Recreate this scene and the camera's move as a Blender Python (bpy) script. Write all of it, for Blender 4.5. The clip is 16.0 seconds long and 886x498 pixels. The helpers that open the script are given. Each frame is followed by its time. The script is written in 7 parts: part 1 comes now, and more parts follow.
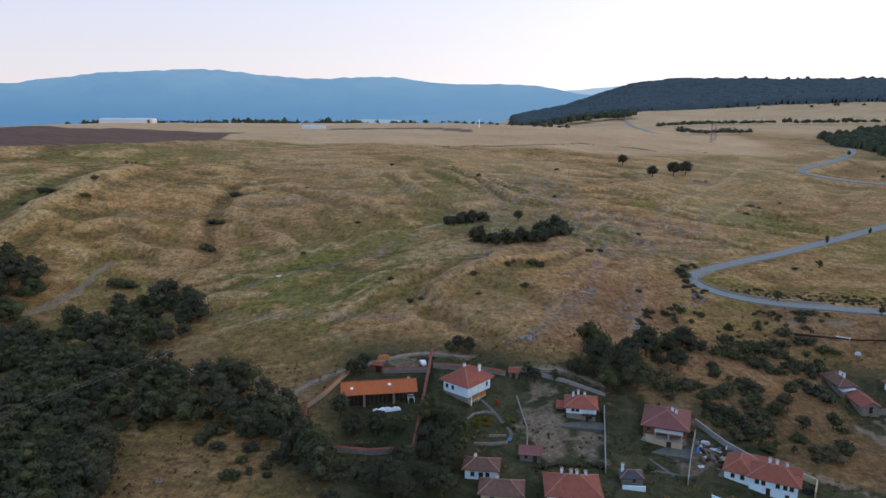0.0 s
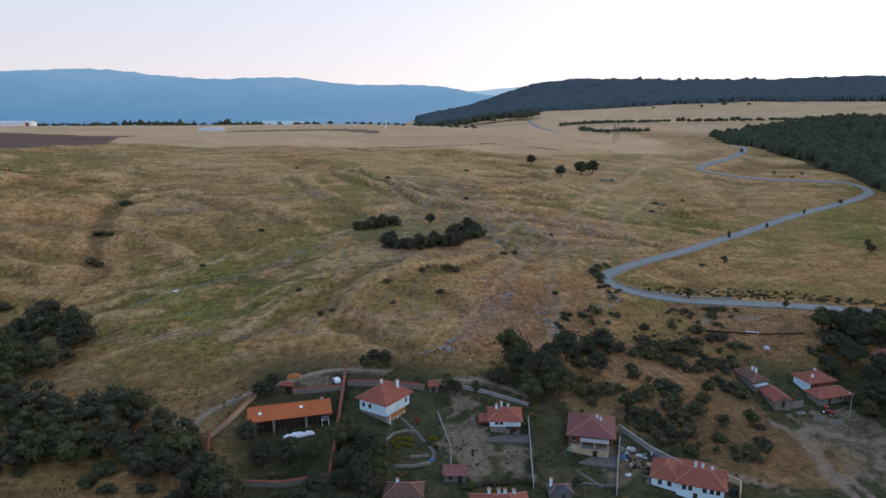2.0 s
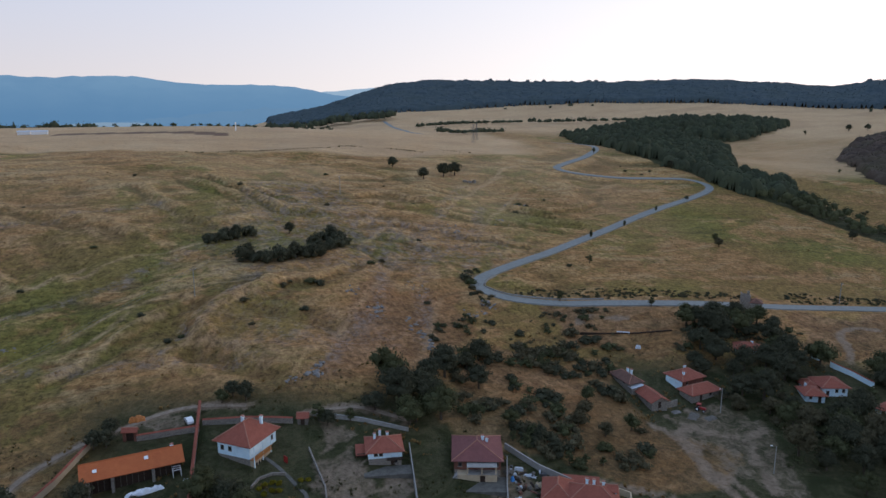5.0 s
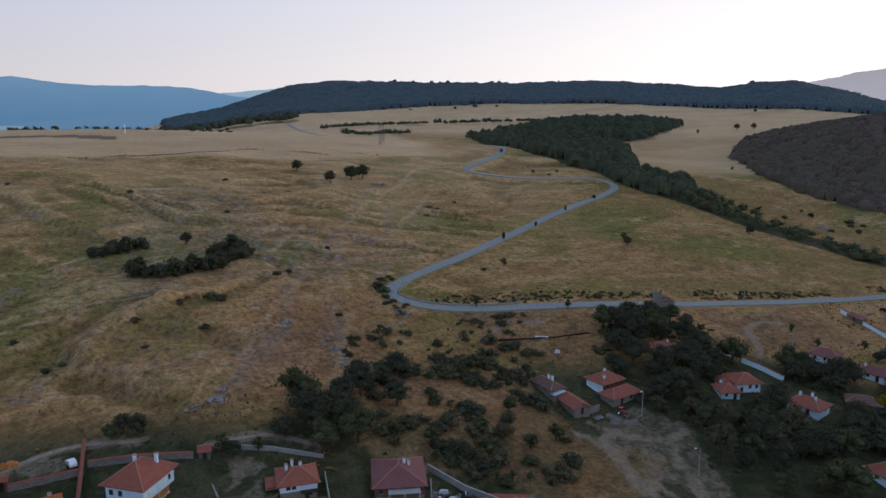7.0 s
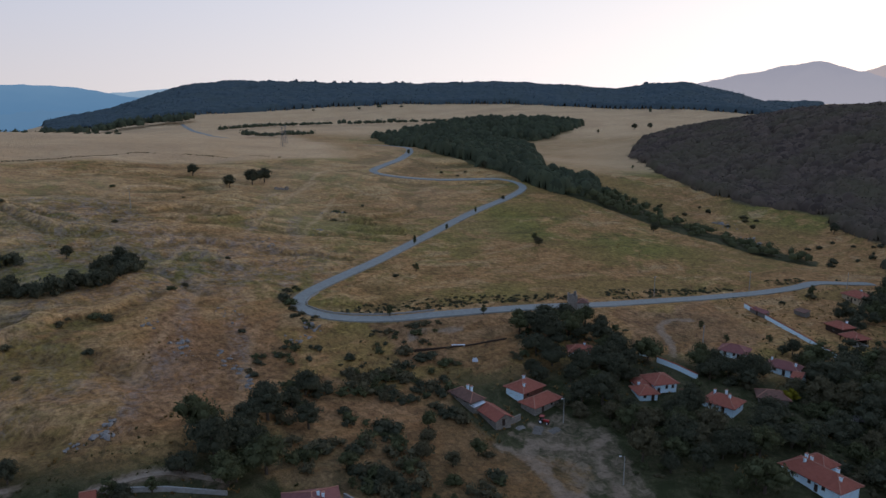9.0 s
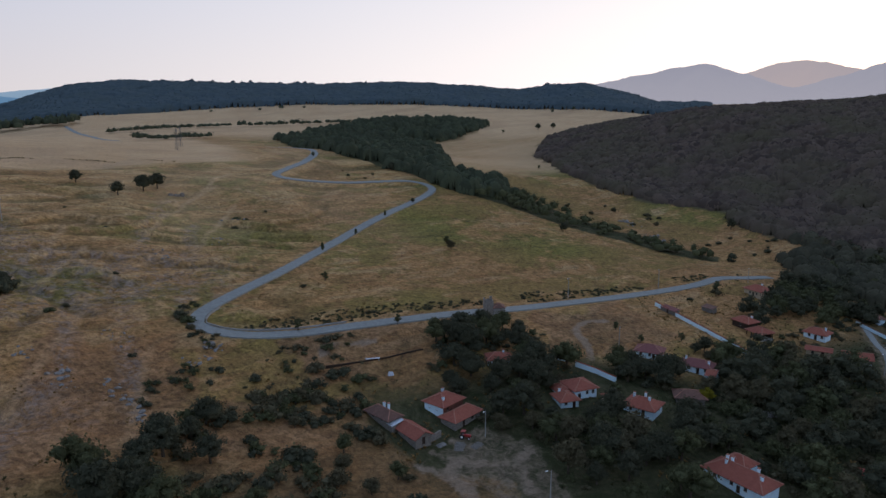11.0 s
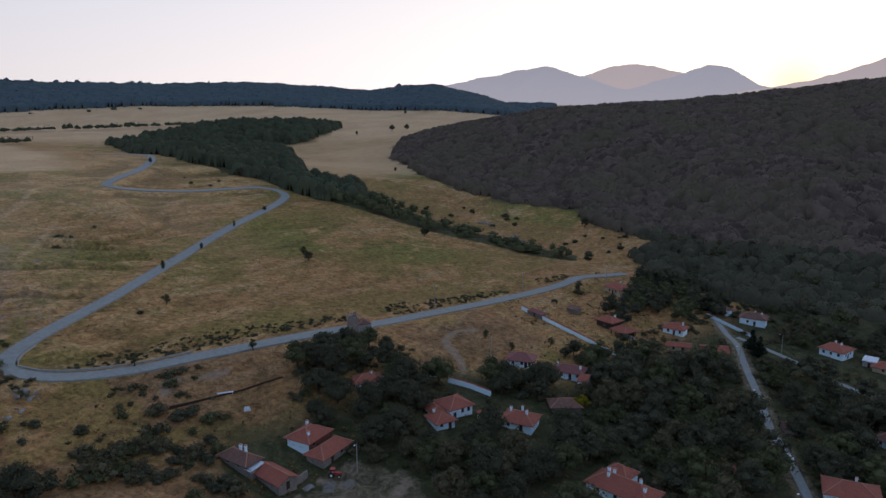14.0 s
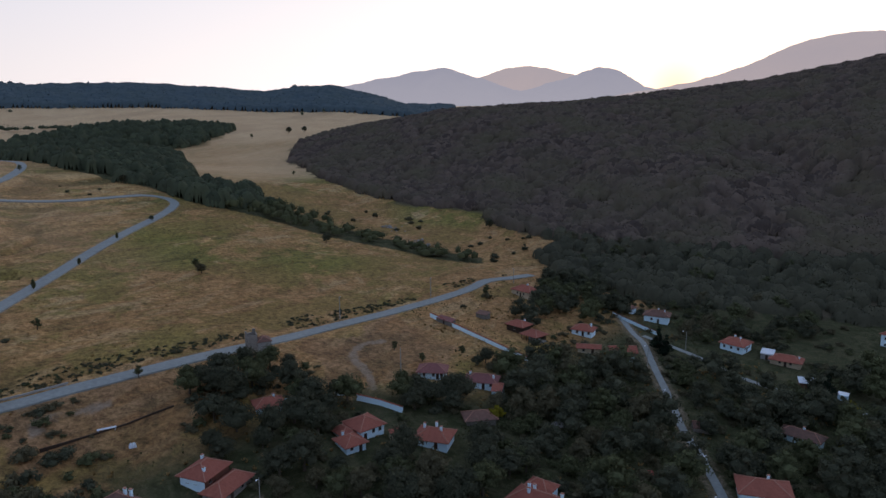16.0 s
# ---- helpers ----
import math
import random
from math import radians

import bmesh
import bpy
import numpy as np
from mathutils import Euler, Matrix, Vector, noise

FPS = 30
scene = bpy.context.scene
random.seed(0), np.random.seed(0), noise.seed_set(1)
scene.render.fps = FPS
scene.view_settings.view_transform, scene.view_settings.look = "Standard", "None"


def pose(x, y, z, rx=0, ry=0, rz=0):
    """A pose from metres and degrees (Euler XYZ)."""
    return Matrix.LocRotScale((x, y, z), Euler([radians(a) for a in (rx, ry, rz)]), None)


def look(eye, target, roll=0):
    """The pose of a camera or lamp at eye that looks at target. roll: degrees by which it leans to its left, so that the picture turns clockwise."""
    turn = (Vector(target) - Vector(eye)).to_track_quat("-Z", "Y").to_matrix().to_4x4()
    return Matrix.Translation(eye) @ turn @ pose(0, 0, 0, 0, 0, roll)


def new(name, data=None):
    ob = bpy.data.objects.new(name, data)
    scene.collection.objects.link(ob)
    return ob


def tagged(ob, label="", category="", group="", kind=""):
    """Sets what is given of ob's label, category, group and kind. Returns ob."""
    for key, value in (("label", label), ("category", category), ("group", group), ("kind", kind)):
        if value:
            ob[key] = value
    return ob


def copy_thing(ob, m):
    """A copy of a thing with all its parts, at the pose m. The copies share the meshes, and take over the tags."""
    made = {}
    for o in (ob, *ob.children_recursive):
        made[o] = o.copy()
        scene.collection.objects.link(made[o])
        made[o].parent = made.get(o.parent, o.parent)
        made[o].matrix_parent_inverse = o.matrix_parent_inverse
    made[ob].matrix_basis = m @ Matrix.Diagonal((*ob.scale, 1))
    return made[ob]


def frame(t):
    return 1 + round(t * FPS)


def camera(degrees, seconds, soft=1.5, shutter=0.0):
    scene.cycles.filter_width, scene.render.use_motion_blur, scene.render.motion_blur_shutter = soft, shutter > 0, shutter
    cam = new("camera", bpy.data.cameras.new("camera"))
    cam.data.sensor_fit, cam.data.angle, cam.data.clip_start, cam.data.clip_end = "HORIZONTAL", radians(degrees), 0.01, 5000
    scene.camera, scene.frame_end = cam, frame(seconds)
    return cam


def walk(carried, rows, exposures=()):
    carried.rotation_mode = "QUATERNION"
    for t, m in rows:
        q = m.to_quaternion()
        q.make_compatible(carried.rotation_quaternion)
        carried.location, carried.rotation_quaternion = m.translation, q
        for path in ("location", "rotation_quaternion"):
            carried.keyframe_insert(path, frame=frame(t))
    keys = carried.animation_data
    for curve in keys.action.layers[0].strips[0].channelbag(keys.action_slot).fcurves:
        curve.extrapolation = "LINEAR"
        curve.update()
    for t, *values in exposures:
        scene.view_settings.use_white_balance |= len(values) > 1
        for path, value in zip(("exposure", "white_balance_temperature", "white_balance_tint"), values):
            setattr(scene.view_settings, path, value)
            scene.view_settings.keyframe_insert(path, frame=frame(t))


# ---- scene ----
# The drone's flight: seconds, east, north, height, heading, pitch, lean
FLIGHT = [
    (0.0, -0.00, 0.00, 80.00, 0.00, -11.89, -0.01),
    (0.5, -0.34, 2.91, 79.94, -1.85, -11.88, 0.03),
    (1.0, -0.63, 5.81, 79.89, -3.72, -11.86, 0.10),
    (1.5, -0.85, 8.70, 79.85, -5.61, -11.85, 0.11),
    (2.0, -0.99, 11.58, 79.81, -7.53, -11.85, 0.11),
    (2.5, -1.06, 14.46, 79.78, -9.46, -11.86, 0.12),
    (3.0, -1.07, 17.35, 79.74, -11.40, -11.85, 0.12),
    (3.5, -1.03, 20.24, 79.68, -13.34, -11.85, 0.10),
    (4.0, -0.94, 23.15, 79.62, -15.25, -11.84, 0.01),
    (6.5, 1.65, 37.91, 78.97, -24.69, -11.69, 0.03),
    (7.0, 2.49, 40.66, 78.96, -26.58, -11.68, 0.03),
    (7.5, 3.40, 43.41, 78.92, -28.46, -11.66, 0.02),
    (8.0, 4.47, 46.14, 78.85, -30.36, -11.65, 0.01),
    (8.5, 5.65, 48.85, 78.78, -32.24, -11.64, 0.00),
    (9.0, 6.89, 51.52, 78.71, -34.15, -11.64, -0.00),
    (11.5, 14.68, 64.49, 78.57, -43.56, -11.58, 0.00),
    (12.0, 16.55, 66.87, 78.59, -45.44, -11.56, -0.01),
    (12.5, 18.47, 69.22, 78.61, -47.36, -11.55, 0.02),
    (13.0, 20.47, 71.51, 78.62, -49.30, -11.55, -0.01),
    (13.5, 22.52, 73.73, 78.65, -51.33, -11.53, 0.04),
    (14.0, 24.63, 75.83, 78.66, -53.37, -11.52, 0.06),
    (14.5, 26.83, 77.84, 78.67, -55.41, -11.50, 0.10),
    (15.0, 29.12, 79.75, 78.66, -57.43, -11.48, 0.12),
    (15.5, 31.43, 81.61, 78.64, -59.33, -11.46, 0.12),
    (16.0, 33.77, 83.41, 78.62, -61.37, -11.44, 0.16),
]
cam = camera(63.67, 16.0)
walk(cam, [(t, pose(x, y, z, 90 + pitch, lean, yaw)) for t, x, y, z, yaw, pitch, lean in FLIGHT],
     exposures=[(0, 0.59, 6500, 10), (4, 0.39, 6450, 10), (9, 0.0, 6330, 11), (12.5, -0.02, 6330, 12), (16, 0.02, 6400, 13)])
# ---- end of flight ----
# The evening sky: a hazy one, brightest where the sun has just gone behind the eastern ridge
SUN_AZ, SUN_EL = 79.0, 3.0
world = bpy.data.worlds.new("evening_sky")
scene.world = world
world.use_nodes = True
wn, wl = world.node_tree.nodes, world.node_tree.links
sky = wn.new("ShaderNodeTexSky")
sky.sky_type, sky.sun_disc = "NISHITA", False
sky.sun_elevation, sky.sun_rotation = radians(SUN_EL), radians(SUN_AZ)
sky.altitude, sky.air_density, sky.dust_density, sky.ozone_density = 300, 1.0, 3.0, 1.5


def sky_math(how, a, b):
    t = wn.new("ShaderNodeMath")
    t.operation = how
    for sock, v in zip(t.inputs, (a, b)):
        if isinstance(v, float):
            sock.default_value = v
        else:
            wl.new(v, sock)
    return t.outputs[0]


def sky_mix(fac, a, b, how="MIX"):
    t = wn.new("ShaderNodeMix")
    t.data_type, t.blend_type, t.clamp_factor = "RGBA", how, False
    for sock, v in ((t.inputs[0], fac), (t.inputs[6], a), (t.inputs[7], b)):
        if isinstance(v, float):
            sock.default_value = v
        elif isinstance(v, tuple):
            sock.default_value = (*v, 1)
        else:
            wl.new(v, sock)
    return t.outputs[2]


# High thin haze: pale blue overhead, faintly pink along the horizon, glowing round the sun
way = wn.new("ShaderNodeTexCoord").outputs["Generated"]
split = wn.new("ShaderNodeSeparateXYZ")
wl.new(way, split.inputs[0])
up = sky_math("MAXIMUM", split.outputs[2], 0.0)
dot = wn.new("ShaderNodeVectorMath")
dot.operation = "DOT_PRODUCT"
wl.new(way, dot.inputs[0])
dot.inputs[1].default_value = (math.sin(radians(SUN_AZ)), math.cos(radians(SUN_AZ)), 0.03)
near = sky_math("MAXIMUM", sky_math("ADD", sky_math("MULTIPLY", dot.outputs["Value"], 0.5), 0.5), 0.0)
veil = sky_mix(sky_math("POWER", sky_math("SUBTRACT", 1.0, up), 5.0), (0.33, 0.45, 0.68), (0.560, 0.515, 0.520))
veil = sky_mix(sky_math("MULTIPLY", sky_math("POWER", near, 3.2), sky_math("POWER", sky_math("SUBTRACT", 1.0, up), 2.0)), veil, (1.22, 1.13, 1.08))
veil = sky_mix(sky_math("MULTIPLY", sky_math("POWER", near, 60.0), sky_math("POWER", sky_math("SUBTRACT", 1.0, up), 6.0)), veil, (1.55, 1.28, 1.04))
veil = sky_mix(sky_math("MULTIPLY", sky_math("POWER", near, 3500.0), sky_math("POWER", sky_math("SUBTRACT", 1.0, up), 16.0)), veil, (1.25, 1.02, 0.80))
veil = sky_mix(0.012, veil, sky.outputs[0], "ADD")
wl.new(veil, wn["Background"].inputs[0])
wn["Background"].inputs[1].default_value = 1.0
lamp = bpy.data.lights.new("sun", "SUN")
lamp.energy, lamp.angle, lamp.color = 0.9, radians(15), (1.0, 0.80, 0.62)
sun = new("sun", lamp)
sun.matrix_world = look((math.sin(radians(SUN_AZ)) * 100, math.cos(radians(SUN_AZ)) * 100, 100 * math.tan(radians(6))), (0, 0, 0))


# ---- materials ----
class Mat:
    """A small helper to wire a Principled material."""

    def __init__(self, name, rough=0.85, metal=0.0, spec=0.3):
        self.m = bpy.data.materials.new(name)
        self.m.use_nodes = True
        self.n, self.l = self.m.node_tree.nodes, self.m.node_tree.links
        self.b = self.n["Principled BSDF"]
        self.b.inputs["Roughness"].default_value = rough
        self.b.inputs["Metallic"].default_value = metal
        self.b.inputs["Specular IOR Level"].default_value = spec
        self.co = self.n.new("ShaderNodeTexCoord").outputs["Object"]

    def put(self, sock, value):
        if hasattr(value, "is_output") or hasattr(value, "links"):
            self.l.new(value, sock)
        else:
            sock.default_value = value

    def noise(self, scale, detail=4.0, rough=0.55, co=None, distort=0.0):
        t = self.n.new("ShaderNodeTexNoise")
        t.inputs["Scale"].default_value, t.inputs["Detail"].default_value = scale, detail
        t.inputs["Roughness"].default_value, t.inputs["Distortion"].default_value = rough, distort
        self.l.new(co or self.co, t.inputs["Vector"])
        return t.outputs["Fac"]

    def stretch(self, sx, sy, sz, rz=0.0):
        t = self.n.new("ShaderNodeMapping")
        t.inputs["Scale"].default_value = (sx, sy, sz)
        t.inputs["Rotation"].default_value = (0, 0, radians(rz))
        self.l.new(self.co, t.inputs["Vector"])
        return t.outputs[0]

    def band(self, fac, lo, hi, a=0.0, b=1.0):
        t = self.n.new("ShaderNodeMapRange")
        t.inputs["From Min"].default_value, t.inputs["From Max"].default_value = lo, hi
        t.inputs["To Min"].default_value, t.inputs["To Max"].default_value = a, b
        self.l.new(fac, t.inputs["Value"])
        return t.outputs[0]

    def mix(self, fac, a, b, how="MIX"):
        t = self.n.new("ShaderNodeMix")
        t.data_type, t.blend_type = "RGBA", how
        self.put(t.inputs[0], fac)
        for sock, v in ((t.inputs[6], a), (t.inputs[7], b)):
            self.put(sock, (*v, 1) if isinstance(v, tuple) else v)
        return t.outputs[2]

    def math(self, how, a, b=0.0):
        t = self.n.new("ShaderNodeMath")
        t.operation = how
        self.put(t.inputs[0], a), self.put(t.inputs[1], b)
        return t.outputs[0]

    def attr(self, name):
        t = self.n.new("ShaderNodeAttribute")
        t.attribute_name = name
        return t.outputs["Fac"]

    def rand(self):
        return self.n.new("ShaderNodeObjectInfo").outputs["Random"]

    def island(self):
        return self.n.new("ShaderNodeNewGeometry").outputs["Random Per Island"]

    def color(self, c):
        self.put(self.b.inputs["Base Color"], (*c, 1) if isinstance(c, tuple) else c)
        return self

    def leafy(self, c, share=0.3):
        """Thin leaves: part of the light passes through."""
        thin, both = self.n.new("ShaderNodeBsdfTranslucent"), self.n.new("ShaderNodeMixShader")
        self.l.new(c, thin.inputs["Color"])
        both.inputs[0].default_value = share
        self.l.new(self.b.outputs[0], both.inputs[1])
        self.l.new(thin.outputs[0], both.inputs[2])
        self.l.new(both.outputs[0], self.n["Material Output"].inputs["Surface"])
        return self

    def bump(self, h, dist=0.05, strength=1.0):
        t = self.n.new("ShaderNodeBump")
        t.inputs["Distance"].default_value, t.inputs["Strength"].default_value = dist, strength
        self.l.new(h, t.inputs["Height"])
        self.l.new(t.outputs[0], self.b.inputs["Normal"])
        return self


def ground_material():
    k = Mat("dry_grass_land", 0.95, spec=0.1)
    big, mid, fine = k.noise(0.013, 6, 0.62, distort=0.8), k.noise(0.05, 7, 0.68, distort=1.2), k.noise(0.9, 5, 0.75)
    # bands along the contours, others aslant over them, and thin trodden lines
    level = k.noise(1.0, 7, 0.58, k.stretch(0.026, 0.060, 0.10, 12), 1.8)
    slant = k.noise(1.0, 7, 0.58, k.stretch(0.018, 0.085, 0.08, 36), 1.0)
    cross = k.noise(1.0, 7, 0.58, k.stretch(0.022, 0.075, 0.10, -26), 1.4)
    ledge = k.noise(1.0, 6, 0.72, k.stretch(0.14, 0.30, 0.5, 24), 1.2)
    # Paler crests, darker hollows: drier and greener grass, with relief shading painted in
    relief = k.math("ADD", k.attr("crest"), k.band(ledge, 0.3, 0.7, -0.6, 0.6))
    straw = k.mix(k.band(level, 0.40, 0.60), (0.258, 0.143, 0.054), (0.425, 0.250, 0.096))
    straw = k.mix(k.band(slant, 0.51, 0.62, 0, 0.65), straw, (0.335, 0.185, 0.075))
    straw = k.mix(k.band(cross, 0.53, 0.61, 0, 0.85), straw, (0.410, 0.285, 0.138))
    straw = k.mix(k.band(cross, 0.46, 0.36, 0, 0.65), straw, (0.160, 0.115, 0.040))
    straw = k.mix(k.band(slant, 0.45, 0.38, 0, 0.60), straw, (0.205, 0.150, 0.048))
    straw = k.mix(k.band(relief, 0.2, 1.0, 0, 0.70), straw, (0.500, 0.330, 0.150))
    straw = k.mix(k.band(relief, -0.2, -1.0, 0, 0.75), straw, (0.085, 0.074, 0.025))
    green = k.mix(k.band(ledge, 0.38, 0.62), (0.218, 0.188, 0.044), (0.112, 0.112, 0.027))
    green = k.mix(k.band(slant, 0.50, 0.62, 0, 0.7), green, (0.080, 0.078, 0.022))
    lush = k.math("ADD", k.attr("green"), k.band(big, 0.42, 0.62, -0.6, 0.65))
    lush = k.math("ADD", lush, k.band(mid, 0.38, 0.62, -0.7, 0.7))
    lush = k.math("ADD", lush, k.band(level, 0.36, 0.64, 0.35, -0.35))
    grass = k.mix(k.band(lush, 0.05, 0.85, 0, 0.85), straw, green)
    russet = k.mix(k.band(level, 0.40, 0.60), (0.165, 0.098, 0.050), (0.300, 0.185, 0.098))
    russet = k.mix(k.band(slant, 0.50, 0.58, 0, 0.8), russet, (0.265, 0.135, 0.052))
    russet = k.mix(k.band(k.noise(0.07, 7, 0.68, distort=1.2), 0.48, 0.60, 0, 0.85), russet, (0.056, 0.050, 0.026))
    grass = k.mix(k.math("MULTIPLY", k.attr("rust"), k.band(mid, 0.32, 0.58, 0.45, 0.95)), grass, russet)
    c = k.mix(k.band(k.noise(0.12, 7, 0.75, distort=1.6), 0.57, 0.68, 0, 0.65), grass, (0.070, 0.056, 0.024))
    c = k.mix(k.math("MULTIPLY", k.attr("trail"), k.band(mid, 0.36, 0.60, 0.45, 0.9)), c, (0.480, 0.325, 0.175))
    c = k.mix(k.band(k.attr("warm"), 0, 1, 0, 0.42), c, (0.330, 0.158, 0.070))
    stony = k.mix(k.band(fine, 0.3, 0.75), (0.165, 0.122, 0.100), (0.350, 0.285, 0.250))
    c = k.mix(k.math("MULTIPLY", k.attr("stone"), k.band(k.noise(0.22, 7, 0.78, distort=1.0), 0.46, 0.60, 0, 0.75)), c, stony)
    grain = k.band(k.noise(0.42, 8, 0.82, distort=0.5), 0.37, 0.63, 0.45, 1.60)
    c = k.mix(1.0, c, grain, "MULTIPLY")
    corn = k.mix(k.band(k.noise(0.02, 5, 0.6), 0.3, 0.7), (0.530, 0.345, 0.185), (0.625, 0.430, 0.245))
    corn = k.mix(k.band(k.noise(0.3, 5, 0.65, k.stretch(0.05, 1.2, 1, 8)), 0.45, 0.7, 0, 0.45), corn, (0.38, 0.245, 0.125))
    corn = k.mix(k.band(k.noise(0.012, 4, 0.6, k.stretch(0.6, 2.0, 1, 10)), 0.52, 0.6, 0, 0.5), corn, (0.44, 0.29, 0.165))
    c = k.mix(k.attr("field"), c, corn)
    plough = k.mix(k.band(k.noise(0.4, 4, 0.6, k.stretch(0.05, 0.9, 1, -4)), 0.3, 0.7), (0.130, 0.080, 0.058), (0.185, 0.120, 0.090))
    c = k.mix(k.attr("plough"), c, plough)
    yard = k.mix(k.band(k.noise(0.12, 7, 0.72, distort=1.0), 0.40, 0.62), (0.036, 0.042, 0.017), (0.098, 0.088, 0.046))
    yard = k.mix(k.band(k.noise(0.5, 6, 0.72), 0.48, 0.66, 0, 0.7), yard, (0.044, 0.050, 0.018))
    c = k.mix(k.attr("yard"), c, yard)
    litter = k.mix(k.band(mid, 0.36, 0.64), (0.085, 0.068, 0.044), (0.122, 0.096, 0.062))
    c = k.mix(k.attr("litter"), c, litter)
    dirt = k.mix(k.band(k.noise(0.4, 6, 0.72), 0.3, 0.7), (0.195, 0.138, 0.096), (0.350, 0.265, 0.192))
    c = k.mix(k.band(k.math("ADD", k.attr("dirt"), k.band(k.noise(0.30, 6, 0.75, distort=1.0), 0.3, 0.7, -0.35, 0.35)), 0.22, 0.75, 0, 0.9), c, dirt)
    c = k.mix(k.band(fine, 0.50, 0.66, 0, 0.75), c, k.mix(0.6, c, (0.03, 0.024, 0.012)))
    c = k.mix(k.band(fine, 0.42, 0.26, 0, 0.35), c, k.mix(0.5, c, (0.46, 0.32, 0.16)))
    k.color(c)
    h = k.math("ADD", k.math("MULTIPLY", fine, 0.5), k.math("MULTIPLY", ledge, 1.3))
    return k.bump(k.math("ADD", h, k.noise(2.0, 4, 0.7)), 0.6, 0.9).m


def roof_material(name, a, b, dark):
    k = Mat(name, 0.85, spec=0.2)
    c = k.mix(k.band(k.noise(0.9, 4, 0.7), 0.3, 0.7), a, b)
    c = k.mix(k.band(k.noise(7, 3, 0.6), 0.45, 0.75, 0, 0.5), c, dark)
    c = k.mix(k.band(k.noise(0.35, 5, 0.7), 0.5, 0.75, 0, 0.6), c, dark)
    c = k.mix(k.band(k.rand(), 0, 1, 0, 0.25), c, dark)
    k.color(c)
    w = k.n.new("ShaderNodeTexWave")
    w.wave_type, w.bands_direction = "BANDS", "X"
    w.inputs["Scale"].default_value, w.inputs["Distortion"].default_value = 1.6, 0.6
    k.l.new(k.co, w.inputs["Vector"])
    return k.bump(w.outputs["Fac"], 0.06, 0.7).m


def rough_material(name, a, b, scale=1.0, rough=0.9, stain=None, dist=0.03, spec=0.25, metal=0.0):
    k = Mat(name, rough, metal, spec)
    c = k.mix(k.band(k.noise(scale, 5, 0.65), 0.32, 0.7), a, b)
    if stain:
        c = k.mix(k.band(k.noise(scale * 0.3, 6, 0.7, distort=0.8), 0.54, 0.74, 0, 0.7), c, stain)
    k.color(c)
    return k.bump(k.noise(scale * 6, 5, 0.7), dist, 0.7).m


def stone_material(name, a, b, joint):
    k = Mat(name, 0.92, spec=0.2)
    v = k.n.new("ShaderNodeTexVoronoi")
    v.inputs["Scale"].default_value = 2.6
    k.l.new(k.co, v.inputs["Vector"])
    e = k.n.new("ShaderNodeTexVoronoi")
    e.feature = "DISTANCE_TO_EDGE"
    e.inputs["Scale"].default_value = 2.6
    k.l.new(k.co, e.inputs["Vector"])
    c = k.mix(k.band(k.noise(2.2, 3, 0.6), 0.3, 0.7), a, b)
    c = k.mix(k.band(e.outputs["Distance"], 0.0, 0.08, 0.8, 0), c, joint)
    k.color(c)
    return k.bump(k.band(e.outputs["Distance"], 0, 0.15), 0.05, 0.8).m


def leaf_material(name, a, b, tip):
    k = Mat(name, 0.9, spec=0.08)
    c = k.mix(k.island(), a, b)
    c = k.mix(k.band(k.rand(), 0, 1, 0, 0.6), c, tip)
    c = k.mix(k.band(k.noise(0.7, 4, 0.6), 0.5, 0.75, 0, 0.5), c, a)
    return k.color(c).leafy(c).m


def wood_land_material(name, a, b, tip):
    k = Mat(name, 0.95, spec=0.05)
    c = k.mix(k.math("FRACT", k.math("ADD", k.island(), k.attr("tone"))), a, b)
    c = k.mix(k.band(k.noise(0.02, 4, 0.6), 0.42, 0.66), c, tip)
    c = k.mix(k.band(k.noise(0.5, 4, 0.7), 0.5, 0.75, 0, 0.25), c, a)
    k.color(c)
    return k.bump(k.noise(1.2, 4, 0.7), 0.3, 0.3).m


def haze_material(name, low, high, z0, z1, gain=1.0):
    """Mountains so far off that the air's glow is painted on as emission colour."""
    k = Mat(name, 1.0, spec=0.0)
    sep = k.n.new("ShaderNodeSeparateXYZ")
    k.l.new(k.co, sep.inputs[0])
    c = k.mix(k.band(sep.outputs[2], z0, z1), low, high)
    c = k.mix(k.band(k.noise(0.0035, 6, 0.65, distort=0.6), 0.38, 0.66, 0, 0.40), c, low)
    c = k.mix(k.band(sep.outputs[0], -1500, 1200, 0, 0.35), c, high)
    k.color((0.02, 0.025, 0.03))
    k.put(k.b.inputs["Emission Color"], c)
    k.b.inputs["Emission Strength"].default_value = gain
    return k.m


GROUND = ground_material()
ASPHALT = rough_material("old_asphalt", (0.180, 0.190, 0.180), (0.240, 0.252, 0.240), 0.8, 0.9, (0.14, 0.145, 0.14), 0.02)
EARTH = rough_material("packed_earth", (0.190, 0.140, 0.100), (0.310, 0.245, 0.185), 0.7, 0.95, (0.12, 0.09, 0.06), 0.05, 0.1)
PAVING = rough_material("trodden_paving", (0.085, 0.080, 0.070), (0.150, 0.142, 0.125), 0.9, 0.95, (0.06, 0.055, 0.045))
CONCRETE = rough_material("weathered_concrete", (0.24, 0.23, 0.215), (0.34, 0.33, 0.31), 1.2, 0.9, (0.15, 0.14, 0.13))
TILE_RED = roof_material("red_roof_tiles", (0.28, 0.084, 0.054), (0.36, 0.120, 0.080), (0.19, 0.062, 0.045))
TILE_ORANGE = roof_material("orange_roof_tiles", (0.45, 0.125, 0.045), (0.55, 0.17, 0.062), (0.36, 0.09, 0.036))
